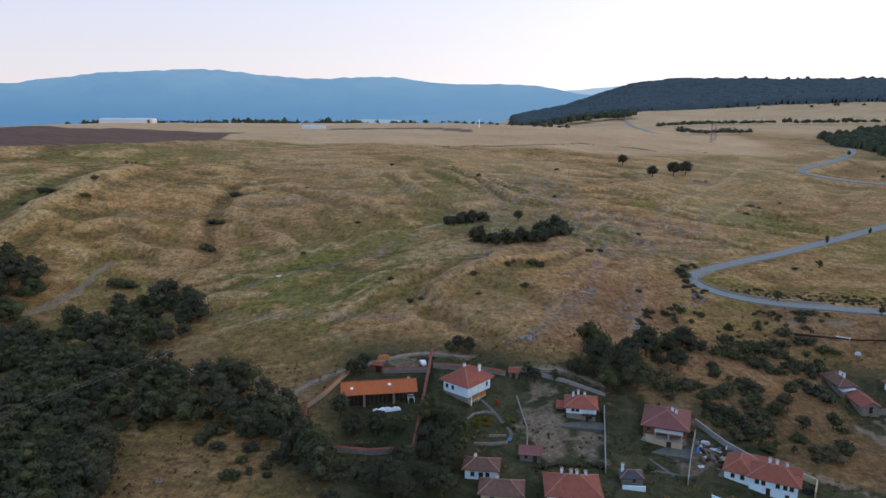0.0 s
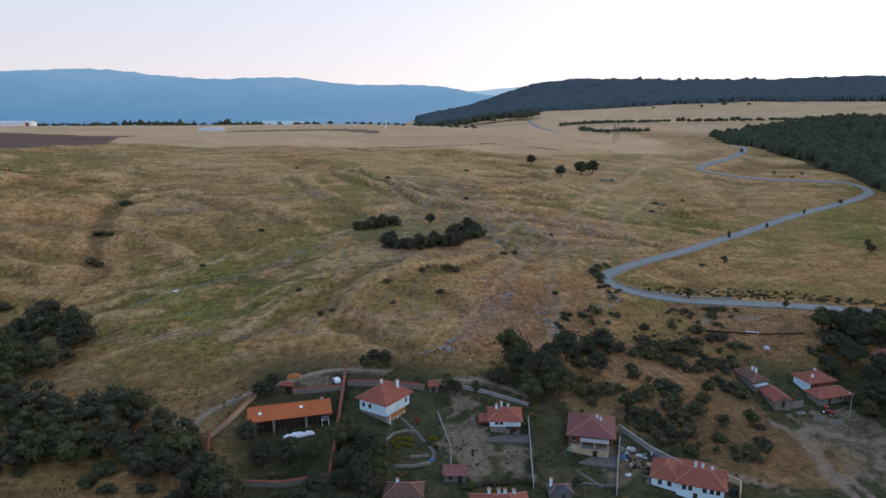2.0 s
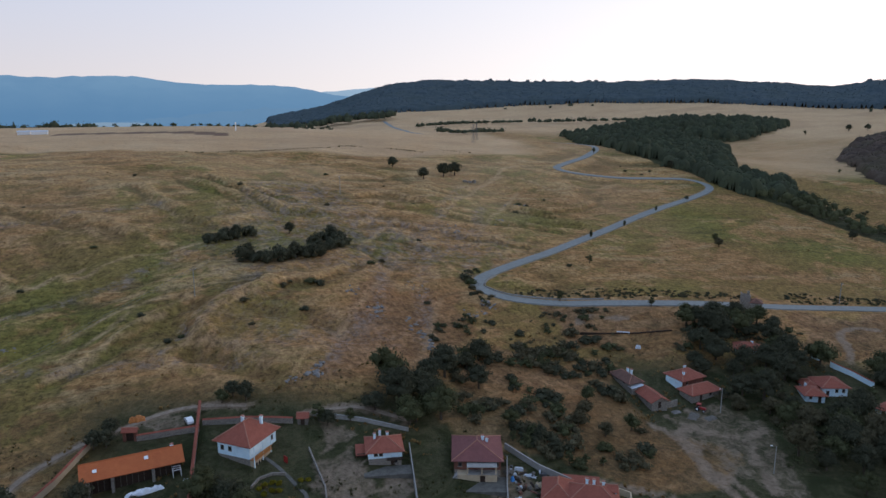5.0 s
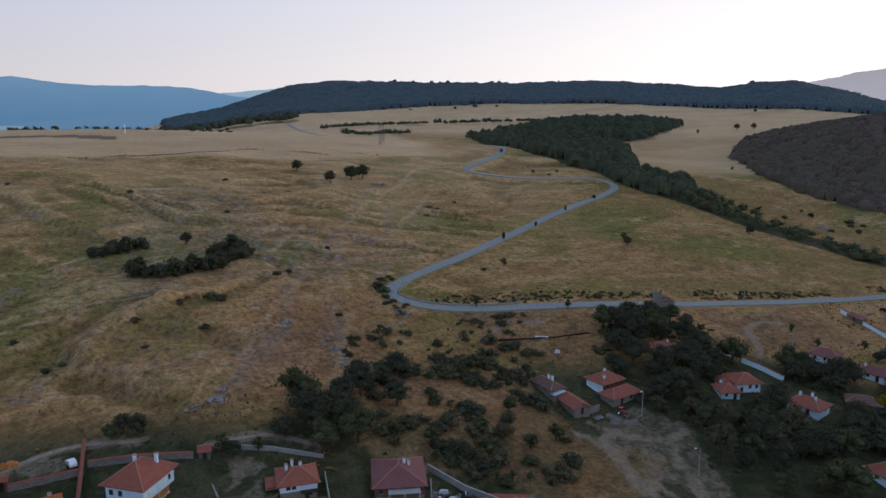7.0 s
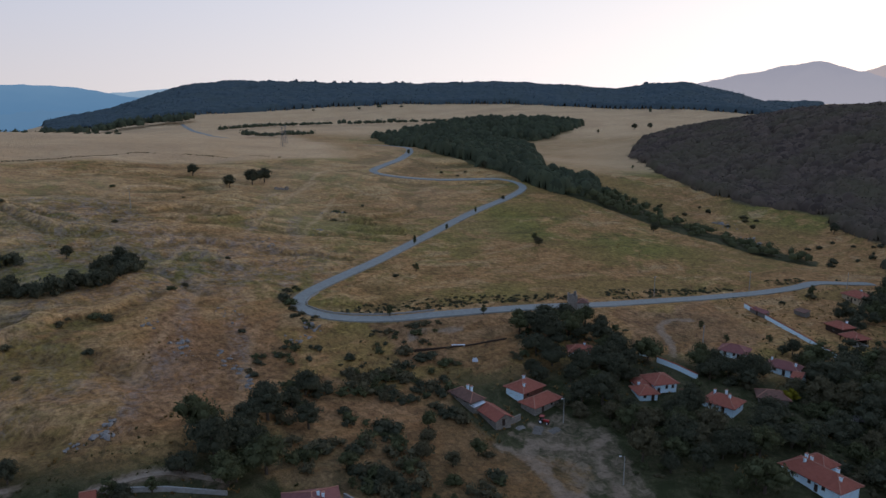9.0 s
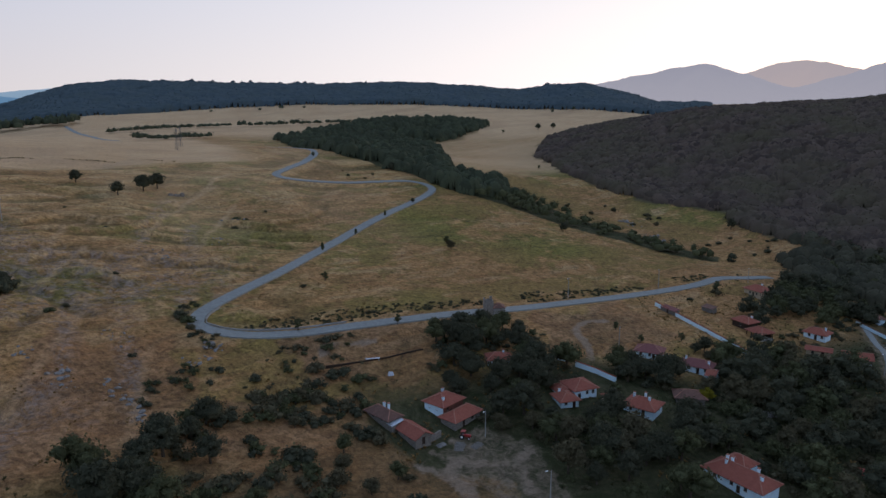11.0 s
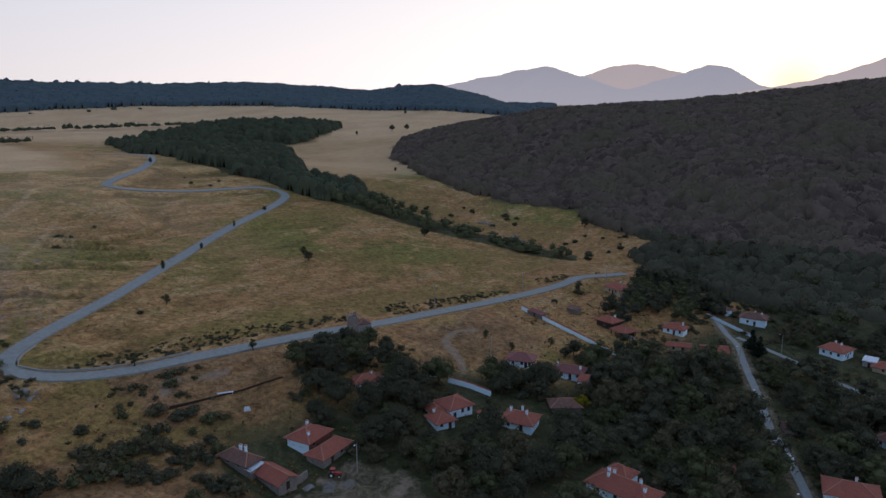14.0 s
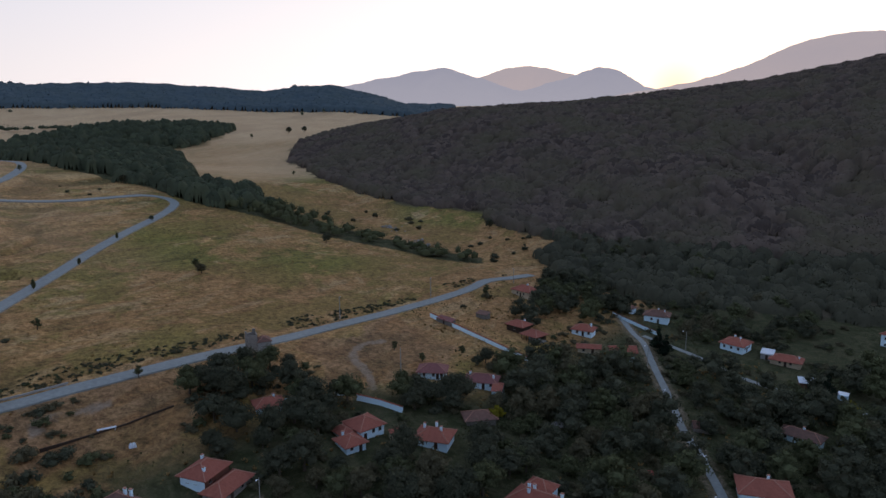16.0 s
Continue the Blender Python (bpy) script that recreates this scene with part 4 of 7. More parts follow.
def bush(x, y, size=1.0, kind=0, flat=1.0):
    rng = random.Random(int(x * 13 + y * 7))
    ob = new("bush", BUSHES[kind % 4])
    ob.matrix_basis = pose(x, y, float(ground(x, y)) - 0.15, 0, 0, rng.uniform(0, 360)) @ Matrix.Diagonal((size * rng.uniform(0.85, 1.2), size * rng.uniform(0.85, 1.2), size * flat * rng.uniform(0.85, 1.15), 1))
    return tagged(ob, BUSH_WORDS[kind % 4], "bush", "bushes of the valley")


def strew(shape, spacing, seed):
    """Wholly random points inside a polygon, about one to each square of that spacing."""
    rng = np.random.default_rng(seed)
    p = np.array(shape, float)
    (x0, y0), (x1, y1) = p.min(0), p.max(0)
    q = rng.uniform((x0, y0), (x1, y1), (int((x1 - x0) * (y1 - y0) / spacing ** 2), 2))
    return q[in_shape(q[:, 0], q[:, 1], shape)]


def scatter(shape, spacing, seed, keep=1.0, jitter=0.42):
    """Uneven points inside a polygon of the plan."""
    rng = np.random.default_rng(seed)
    p = np.array(shape, float)
    gx, gy = np.meshgrid(np.arange(p[:, 0].min(), p[:, 0].max(), spacing), np.arange(p[:, 1].min(), p[:, 1].max(), spacing))
    gx = gx + rng.uniform(-jitter, jitter, gx.shape) * spacing
    gy = gy + rng.uniform(-jitter, jitter, gy.shape) * spacing
    ok = in_shape(gx, gy, shape) & (rng.uniform(size=gx.shape) < keep)
    return np.stack([gx[ok], gy[ok]], 1)


def clear_of(points, reach=5.0, houses=True):
    """Leaves out points on the roads and in houses."""
    x, y = points[:, 0], points[:, 1]
    ok = np.ones(len(points), bool)
    for line in (ROAD_LINE, STREET_LINE, LANE_LINE):
        ok &= off_line(x, y, line, 20) > reach
    if houses:
        for hx, hy, hr in PLOTS:
            ok &= np.hypot(x - hx, y - hy) > hr
    return points[ok]


def woods(name, points, width, height, material, label, seed, leaves=22, size=0.6, level=BALL1, shade=0.3, core=0.82, lift=0.0, tufted=1.0, swing=0.3):
    """Uncounted tree crowns as one mesh."""
    rng = np.random.default_rng(seed)
    base_v, base_f = level
    keep = (base_v[base_f].mean(1)[:, 2] > -shade)
    base_f = base_f[keep]
    n = len(points)
    z = ground(points[:, 0], points[:, 1])
    swell = 1 + swing * wave(points[:, 0], points[:, 1], 35, 3)
    w = width * rng.uniform(0.65, 1.3, n)
    h = height * rng.uniform(0.75, 1.15, n) * swell
    verts, faces, k = [], [], 0
    for i in range(n):
        b = base_v * (1 + 0.5 * wave(base_v[:, 0] * 3 + i * 3.7, base_v[:, 1] * 3 + base_v[:, 2] * 2, 2.0, 7))[:, None]
        c = np.array([points[i, 0], points[i, 1], z[i] + h[i] * 0.55])
        verts.append(b * np.array([w[i] / 2, w[i] / 2, h[i] * 0.5]) * core + c)
        faces.extend((base_f + k).tolist())
        k += len(b)
        if leaves and rng.uniform() < tufted:
            v, f = leaf_quads(rng, c, 1.0, leaves, size, 1.0, lift)
            v = (v - c)
            v = v.reshape(-1, 4, 3)
            mid = v.mean(1, keepdims=True)
            v = (mid * np.array([w[i] / 2, w[i] / 2, h[i] * 0.5]) + (v - mid)) + c
            verts.append(v.reshape(-1, 3))
            faces.extend((f + k).tolist())
            k += len(v) * 4
    me = bpy.data.meshes.new(name)
    me.from_pydata(np.vstack(verts).tolist(), [], faces)
    me.polygons.foreach_set("use_smooth", np.ones(len(me.polygons), bool))
    me.materials.append(material)
    return tagged(new(name, me), label, "woods", kind="stuff")


# Plots that stay free of trees: east, north, radius
PLOTS = [(-18, 190, 10), (-10, 190, 10), (6, 190, 9), (38, 183, 8), (62, 178, 10), (60, 168, 7), (76, 160, 10), (84, 156, 8), (8, 157, 6), (13, 148, 7), (29, 149, 9), (46, 157, 5), (22, 165, 4),
         (126, 214, 7), (128, 204, 8), (137, 201, 6), (145, 208, 9), (144, 200, 7), (180, 220, 6), (189, 193, 9), (181, 192, 7), (197, 175, 9), (235, 198, 8), (240, 181, 8), (218, 171, 6), (205, 247, 6),
         (297, 185, 7), (303, 193, 6), (356, 213, 7), (319, 171, 6), (299, 162, 6), (300, 148, 8), (369, 151, 8), (348, 112, 9), (342, 94, 9), (398, 58, 16), (267, 84, 8), (224, 88, 9), (184, 138, 11), (316, 73, 5), (138, 182, 16), (136, 165, 9), (140, 192, 12), (42, 172, 9), (29, 178, 8), (322, 188, 9)]
for i, k in enumerate([(230, 222, 18), (180, 252, 10), (150, 246, 12), (245, 212, 12), (290, 215, 14), (272, 195, 6), (256, 225, 14), (128, 240, 8)]):
    PLOTS.append(k)

# The ground before the village houses stays open too
PLOTS += [(x - 0.75 * r, y - 0.5 * r, 0.85 * r) for x, y, r in PLOTS if x > 150 and y < 225]

# Ravine wood by the upper road, forest on the eastern hill, and the far wooded hill
def canopy(name, crowns, radius, height, step, material, label, seed, sprays, size, drop=0.75, ragged=0.5, uneven=0.2):
    """A closed leaf roof over uncounted trees: every crown a dome of its own, with leaf sprays standing out of it."""
    rng = np.random.default_rng(seed)
    n = len(crowns)
    r = radius * rng.uniform(0.6, 1.35, n)
    top = height * rng.uniform(1 - uneven, 1 + uneven, n) * (1 + 0.2 * wave(crowns[:, 0], crowns[:, 1], 35, 3)) * (0.7 + 0.3 * r / radius)
    (x0, y0), (x1, y1) = crowns.min(0) - radius * 1.5, crowns.max(0) + radius * 1.5
    gx, gy = np.arange(x0, x1, step), np.arange(y0, y1, step)
    over, tone = np.zeros((len(gy), len(gx))), np.zeros((len(gy), len(gx)))
    shade = rng.uniform(0, 0.999, n)
    for i in range(n):
        a, b = np.searchsorted(gx, (crowns[i, 0] - r[i], crowns[i, 0] + r[i]))
        c, d = np.searchsorted(gy, (crowns[i, 1] - r[i], crowns[i, 1] + r[i]))
        q = ((gx[None, a:b] - crowns[i, 0]) ** 2 + (gy[c:d, None] - crowns[i, 1]) ** 2) / r[i] ** 2
        z = np.where(q < 1, top[i] - drop * r[i] * (1 - np.sqrt(np.maximum(1 - q, 0))), 0)
        better = z > over[c:d, a:b]
        over[c:d, a:b][better] = z[better]
        tone[c:d, a:b][better] = shade[i]
    x, y = np.meshgrid(gx, gy)
    full = over > 0
    wide = full.copy()
    wide[1:] |= full[:-1]
    wide[:-1] |= full[1:]
    wide[:, 1:] |= full[:, :-1]
    wide[:, :-1] |= full[:, 1:]
    x = x + rng.uniform(-0.3, 0.3, x.shape) * step
    y = y + rng.uniform(-0.3, 0.3, y.shape) * step
    base = land(x[wide], y[wide])
    z = np.zeros(x.shape)
    z[wide] = base + np.where(full[wide], over[wide] + ragged * wave(x[wide], y[wide], 1.7 * step, 8), -1.0)
    keep = np.full(x.shape, -1)
    keep[wide] = np.arange(wide.sum())
    f = np.stack([keep[:-1, :-1], keep[:-1, 1:], keep[1:, 1:], keep[1:, :-1]], -1).reshape(-1, 4)
    f = f[(f >= 0).all(1)]
    v = np.stack([x[wide], y[wide], z[wide]], 1)
    tops = np.flatnonzero(full[wide])
    pick = rng.choice(tops, min(len(tops), sprays), replace=False)
    lv, lf = leaf_quads(rng, np.zeros(3), 0.35 * size, len(pick), size)
    lv = (lv.reshape(-1, 4, 3) + v[pick][:, None] + np.array([0, 0, 0.3 * size])).reshape(-1, 3)
    me = bpy.data.meshes.new(name)
    me.from_pydata(np.vstack([v, lv]).tolist(), [], np.vstack([f, lf + len(v)]).tolist())
    me.polygons.foreach_set("use_smooth", np.arange(len(me.polygons)) < len(f))
    me.attributes.new("tone", "FLOAT", "POINT").data.foreach_set("value", np.concatenate([tone[wide], np.repeat(tone[wide][pick], 4)]).astype(np.float32))
    me.materials.append(material)
    return tagged(new(name, me), label, "woods", kind="stuff")


points = strew(GULLY, 7.4, 3)
points = points[wave(points[:, 0], points[:, 1], 38, 17) + 0.5 * wave(points[:, 0], points[:, 1], 15, 18) > -0.62]
near = points[:, 1] < 430
woods("ravine_wood", clear_of(points[near]), 6.5, 5.5, WOODS_NEAR, "dark green scrub and trees along the dry ravine", 4, 46, 0.5, core=0.80)
points = strew(GULLY, 5.2, 5)
points = points[(points[:, 1] > 425) & (wave(points[:, 0], points[:, 1], 32, 17) + 0.5 * wave(points[:, 0], points[:, 1], 13, 18) > -0.34)]
canopy("ravine_wood", points, 4.6, 8.0, 1.3, WOODS_MID, "dense dark green wood filling the ravine", 5, 30000, 0.7, 1.4, 0.5, 0.4)
points = strew(FOREST, 5.0, 6)
points = points[points[:, 1] > 20]
# only the side that faces the village
open_side = np.ones(len(points), bool)
for s in np.linspace(0.5, 0.97, 20):
    sight = 178 + (land(points[:, 0], points[:, 1]) + 9 - 178) * s
    open_side &= land(50 + (points[:, 0] - 50) * s, 75 + (points[:, 1] - 75) * s) < sight + 3
points = points[open_side]
front = points[:, 0] < 505
edge_wood = points[front][::9]
canopy("forest", points[front], 4.6, 6.0, 1.3, WOODS_EDGE, "dark green woodland edge behind the village", 17, 22000, 0.55, 1.3, 0.4, 0.4)
points = points[~front]
canopy("forest", points, 5.4, 6.2, 1.6, WOODS_HILL, "dark dense forest covering the backlit hillside", 7, 60000, 0.7, 1.15, 0.4, 0.3)
rng = np.random.default_rng(9)
az = np.radians(rng.uniform(5.5, 60, 16000))
foot = np.interp(np.degrees(az), [p[0] for p in HILL_FOOT], [p[1] for p in HILL_FOOT])
rr = foot + rng.uniform(0, 1, 16000) * (1945 - 5.5 * (np.degrees(az) - 12) - foot)
points = np.stack([np.sin(az) * rr, np.cos(az) * rr], 1)
canopy("far_forest", points, 8.5, 9.0, 4.0, WOODS_FAR, "wooded hill, haze-tinted blue-green, beyond the stubble fields", 11, 9000, 1.3, 0.6, 0.5)
# taller trees that stand out of the crest
az = np.radians(np.concatenate([rng.normal(21, 1.2, 16), rng.normal(26, 1.6, 18), rng.normal(31, 2.5, 14), rng.uniform(8, 56, 20)]))
rr = 1880 - 5.5 * (np.degrees(az) - 12) - rng.uniform(0, 40, len(az))
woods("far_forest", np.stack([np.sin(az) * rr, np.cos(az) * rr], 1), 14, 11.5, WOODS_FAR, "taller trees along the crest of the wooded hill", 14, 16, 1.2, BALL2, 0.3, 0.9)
# Belt of trees behind the plateau
line = curve_points([(-560, 1120), (-300, 1150), (-60, 1170), (120, 1190), (246, 1235), (318, 1225)], 5.0)
rng = np.random.default_rng(15)
line = np.vstack([line + rng.normal(size=line.shape) * (9, 16) for _ in range(2)])
line = line[(wave(line[:, 0], line[:, 1], 60, 3) > -0.45) | (line[:, 0] > 60)]
woods("tree_belt", line, 13, 14.0, WOODS_MID, "dark belt of trees behind the stubble plateau", 16, 14, 1.0, BALL1, 0.3, 0.9)
# Hedges and copses on the plain
HEDGES = [
    ([(300, 1010), (379, 1068), (429, 1089), (485, 1097), (572, 1051), (627, 1020), (684, 958)], 3, 3), ([(271, 834), (327, 881), (391, 920)], 3.5, 3), ([(190, 1500), (275, 1290), (330, 1270)], 6, 9),
    ([(-420, 1080), (-300, 1100), (-160, 1090), (-40, 1100), (80, 1110), (190, 1130)], 7, 6), ([(-480, 1180), (-330, 1190), (-250, 1200)], 9, 9), ([(60, 1300), (150, 1420), (240, 1500)], 8, 9), ([(1000, 880), (1100, 860), (1250, 820)], 24, 6), ([(560, 1290), (760, 1240), (900, 1180)], 40, 7), ([(-350, 800), (-270, 770), (-215, 772), (-150, 790)], 6, 3), ([(-205, 770), (-180, 778)], 3, 3), ([(-70, 790), (40, 770), (130, 760)], 8, 3)]
points = []
for line, step, size in HEDGES:
    c = curve_points(line, step)
    c = c + np.random.default_rng(len(points)).normal(size=c.shape) * size * 0.6
    points.append(c[np.random.default_rng(7).uniform(size=len(c)) < 0.8])
woods("hedgerow", np.vstack(points[:-3]), 8.5, 7.0, WOODS_MID, "lines of dark hedgerow trees between the fields", 12, 10, 1.0)
woods("hedgerow", np.vstack(points[-3:]), 6, 3.0, WOODS_MID, "low dark bushes along the edge of the plateau", 13, 10, 0.8)


def tufts(name, points, size, material, label, seed, blades=7):
    """Low clumps of grass or weeds, thousands of them, as one mesh."""
    rng = np.random.default_rng(seed)
    n = len(points)
    z = ground(points[:, 0], points[:, 1])
    s = size * rng.uniform(0.5, 1.5, n)
    a = rng.uniform(0, 2 * math.pi, (n, blades))
    lean, rad = rng.uniform(0.2, 0.8, (n, blades)), rng.uniform(0.0, 0.5, (n, blades))
    c = np.stack([points[:, None, 0] + np.cos(a) * rad * s[:, None], points[:, None, 1] + np.sin(a) * rad * s[:, None], z[:, None] - 0.05 + 0 * a], -1)
    out = np.stack([np.cos(a), np.sin(a), 0 * a], -1)
    side = np.stack([-np.sin(a), np.cos(a), 0 * a], -1)
    up = np.stack([np.cos(a) * lean, np.sin(a) * lean, np.full(a.shape, 0.75)], -1)
    k = s[:, None, None]
    v = np.stack([c - side * k * 0.30, c + side * k * 0.30, c + up * k + side * k * 0.16, c + up * k - side * k * 0.16], 2).reshape(-1, 3)
    f = np.arange(len(v)).reshape(-1, 4)
    me = bpy.data.meshes.new(name)
    me.from_pydata(v.tolist(), [], f.tolist())
    me.materials.append(material)
    return tagged(new(name, me), label, "grass", kind="stuff")


STRAW = leaf_material("dry_grass_tufts", (0.17, 0.105, 0.040), (0.32, 0.20, 0.080), (0.22, 0.14, 0.055))
WEEDS = leaf_material("dusty_weeds", (0.050, 0.050, 0.020), (0.105, 0.092, 0.040), (0.066, 0.060, 0.026))
SLOPE = [(-160, 225), (-60, 218), (60, 232), (130, 258), (260, 262), (330, 300), (330, 400), (180, 440), (-150, 420)]
VALE = [(-110, 130), (60, 120), (150, 120), (240, 90), (330, 60), (380, 140), (400, 230), (330, 240), (230, 244), (140, 262), (60, 226), (-60, 214), (-150, 240)]
points = clear_of(strew(SLOPE, 4.4, 21), 4.5, False)
lumps = wave(points[:, 0], points[:, 1], 16, 5) + 0.6 * wave(points[:, 0], points[:, 1], 6, 7)
tufts("grass_tussocks", points[lumps > 0.0], 0.38, STRAW, "pale dry grass tussocks all over the slope", 22)
points = clear_of(strew(VALE, 2.7, 24), 3.2, False)
for shape in DRY + [[(114, 186), (128, 198), (148, 202), (160, 188), (154, 150), (128, 150)]]:
    points = points[~in_shape(points[:, 0], points[:, 1], shape)]
lumps = wave(points[:, 0], points[:, 1], 11, 9) + 0.5 * wave(points[:, 0], points[:, 1], 5, 3)
tufts("weeds", points[lumps > 0.15], 0.4, WEEDS, "dark rank weeds and nettles between the gardens", 25)
tufts("grass_tussocks", points[lumps < -0.4], 0.6, STRAW, "dry grass tufts in the village plots", 26)
BORDER = curve_points([(-6, 479), (20, 485), (49, 496), (79, 511), (104, 525), (135, 527), (159, 528), (192, 525)], 0.8)
BORDER = BORDER + np.random.default_rng(27).normal(size=BORDER.shape) * 0.5
tufts("weeds", BORDER[wave(BORDER[:, 0], BORDER[:, 1], 9, 2) > -0.6], 0.5, WEEDS, "dark weedy strip along the edge of the stubble field", 28)


# ---- houses ----
def quad(bm, *pts):
    return bm.faces.new([bm.verts.new(p) for p in pts])


def slab(bm, pts, thick):
    """A roof plane with thickness; pts go counter-clockwise seen from above."""
    top = [bm.verts.new(p) for p in pts]
    low = [bm.verts.new((p[0], p[1], p[2] - thick)) for p in pts]
    bm.faces.new(top), bm.faces.new(low[::-1])
    n = len(pts)
    for i in range(n):
        bm.faces.new((top[i], low[i], low[(i + 1) % n], top[(i + 1) % n]))


def roof_parts(parent, w, d, z, rise, kind, material, over=0.55, cx=0.0, cy=0.0, cap=RIDGE, name="roof", label=""):
    """A tiled hip, gable or lean-to roof as one mesh, with a cap tile row on its ridge and hips as sub-parts."""
    x0, x1, y0, y1 = cx - w / 2 - over, cx + w / 2 + over, cy - d / 2 - over, cy + d / 2 + over
    e = z - 0.18
    bm = bmesh.new()
    lines = []
    if kind == "hip":
        if w >= d:
            a, b = (x0 + (y1 - y0) / 2 * 0.92, cy, z + rise), (x1 - (y1 - y0) / 2 * 0.92, cy, z + rise)
        else:
            a, b = (cx, y0 + (x1 - x0) / 2 * 0.92, z + rise), (cx, y1 - (x1 - x0) / 2 * 0.92, z + rise)
        p = [(x0, y0, e), (x1, y0, e), (x1, y1, e), (x0, y1, e)]
        if w >= d:
            slab(bm, (p[0], p[1], b, a), 0.14), slab(bm, (p[1], p[2], b), 0.14), slab(bm, (p[2], p[3], a, b), 0.14), slab(bm, (p[3], p[0], a), 0.14)
            lines = [(a, b), (p[0], a), (p[1], b), (p[2], b), (p[3], a)]
        else:
            slab(bm, (p[0], p[1], a), 0.14), slab(bm, (p[1], p[2], b, a), 0.14), slab(bm, (p[2], p[3], b), 0.14), slab(bm, (p[3], p[0], a, b), 0.14)
            lines = [(a, b), (p[0], a), (p[1], a), (p[2], b), (p[3], b)]
    elif kind == "gable":
        a, b = (x0, cy, z + rise), (x1, cy, z + rise)
        slab(bm, ((x0, y0, e), (x1, y0, e), b, a), 0.14), slab(bm, ((x1, y1, e), (x0, y1, e), a, b), 0.14)
        lines = [(a, b)]
    else:
        slab(bm, ((x0, y0, e), (x1, y0, e), (x1, y1, z + rise), (x0, y1, z + rise)), 0.14)
    roof = part(name, bm, material, parent, label)
    if cap is not None:
        for a, b in lines:
            bm = bmesh.new()
            rod(bm, (a[0], a[1], a[2] + 0.03), (b[0], b[1], b[2] + 0.03), 0.12, 0.12, 6)
            part("ridge_tiles", bm, cap, roof)
    return roof


def walls_bm(w, d, z0, z1, cx=0.0, cy=0.0, gable=0.0, openings=()):
    """Four outer walls as one shell, with gable tops where the roof needs them."""
    bm = bmesh.new()
    t = 0.32
    x0, x1, y0, y1 = cx - w / 2, cx + w / 2, cy - d / 2, cy + d / 2
    box(bm, x0, x1, y0, y0 + t, z0, z1), box(bm, x0, x1, y1 - t, y1, z0, z1)
    box(bm, x0, x0 + t, y0 + t + 0.003, y1 - t - 0.003, z0, z1), box(bm, x1 - t, x1, y0 + t + 0.003, y1 - t - 0.003, z0, z1)
    if gable:
        for xa, xb in ((x0, x0 + t), (x1 - t, x1)):
            f = [bm.verts.new((x, y, z)) for x in (xa, xb) for y, z in ((y0 + 0.02, z1 + 0.002), (y1 - 0.02, z1 + 0.002), (cy, z1 + gable))]
            bm.faces.new((f[0], f[2], f[1])), bm.faces.new((f[3], f[4], f[5]))
            bm.faces.new((f[0], f[1], f[4], f[3])), bm.faces.new((f[1], f[2], f[5], f[4])), bm.faces.new((f[2], f[0], f[3], f[5]))
    return bm


def window(parent, side, u, z, w, d, ww=0.95, wh=1.15, frame_mat=None, cx=0.0, cy=0.0, shutter=None):
    """A window on one side (front, back, left, right) of a w by d house, u metres along it."""
    m = {"front": pose(cx + u, cy - d / 2, z), "back": pose(cx - u, cy + d / 2, z, 0, 0, 180), "left": pose(cx - w / 2, cy - u, z, 0, 0, -90), "right": pose(cx + w / 2, cy + u, z, 0, 0, 90)}[side]
    ob = new("window")
    ob.parent, ob.matrix_local = parent, m
    bm = bmesh.new()
    f = 0.09
    box(bm, -ww / 2, ww / 2, -0.05, 0.03, 0, f), box(bm, -ww / 2, ww / 2, -0.05, 0.03, wh - f, wh)
    box(bm, -ww / 2, -ww / 2 + f, -0.05, 0.03, f + 0.002, wh - f - 0.002), box(bm, ww / 2 - f, ww / 2, -0.05, 0.03, f + 0.002, wh - f - 0.002)
    box(bm, -0.03, 0.03, -0.045, 0.03, f + 0.002, wh - f - 0.002)
    part("frame", bm, frame_mat or GREYWOOD, ob)
    bm = bmesh.new()
    box(bm, -ww / 2 + f, ww / 2 - f, -0.025, -0.005, f, wh - f)
    part("pane", bm, GLASS, ob)
    bm = bmesh.new()
    box(bm, -ww / 2 - 0.08, ww / 2 + 0.08, -0.13, 0.02, -0.07, -0.004)
    part("sill", bm, CONCRETE, ob)
    return ob


def door(parent, side, u, w, d, mat=None, dw=1.0, dh=2.05, z=0.0, cx=0.0, cy=0.0):
    m = {"front": pose(cx + u, cy - d / 2, z), "right": pose(cx + w / 2, cy + u, z, 0, 0, 90), "left": pose(cx - w / 2, cy - u, z, 0, 0, -90), "back": pose(cx - u, cy + d / 2, z, 0, 0, 180)}[side]
    bm = bmesh.new()
    box(bm, -dw / 2, dw / 2, -0.05, 0.02, 0.0, dh)
    for zz in (0.15, dh * 0.5):
        box(bm, -dw / 2 + 0.12, dw / 2 - 0.12, -0.075, -0.05, zz, zz + dh * 0.38)
    ob = part("door", bm, mat or DARKWOOD, parent, m=m)
    bm = bmesh.new()
    rod(bm, (dw * 0.36, -0.09, dh * 0.48), (dw * 0.36, -0.05, dh * 0.48), 0.03, 0.03, 6)
    part("handle", bm, IRON, ob)
    return ob


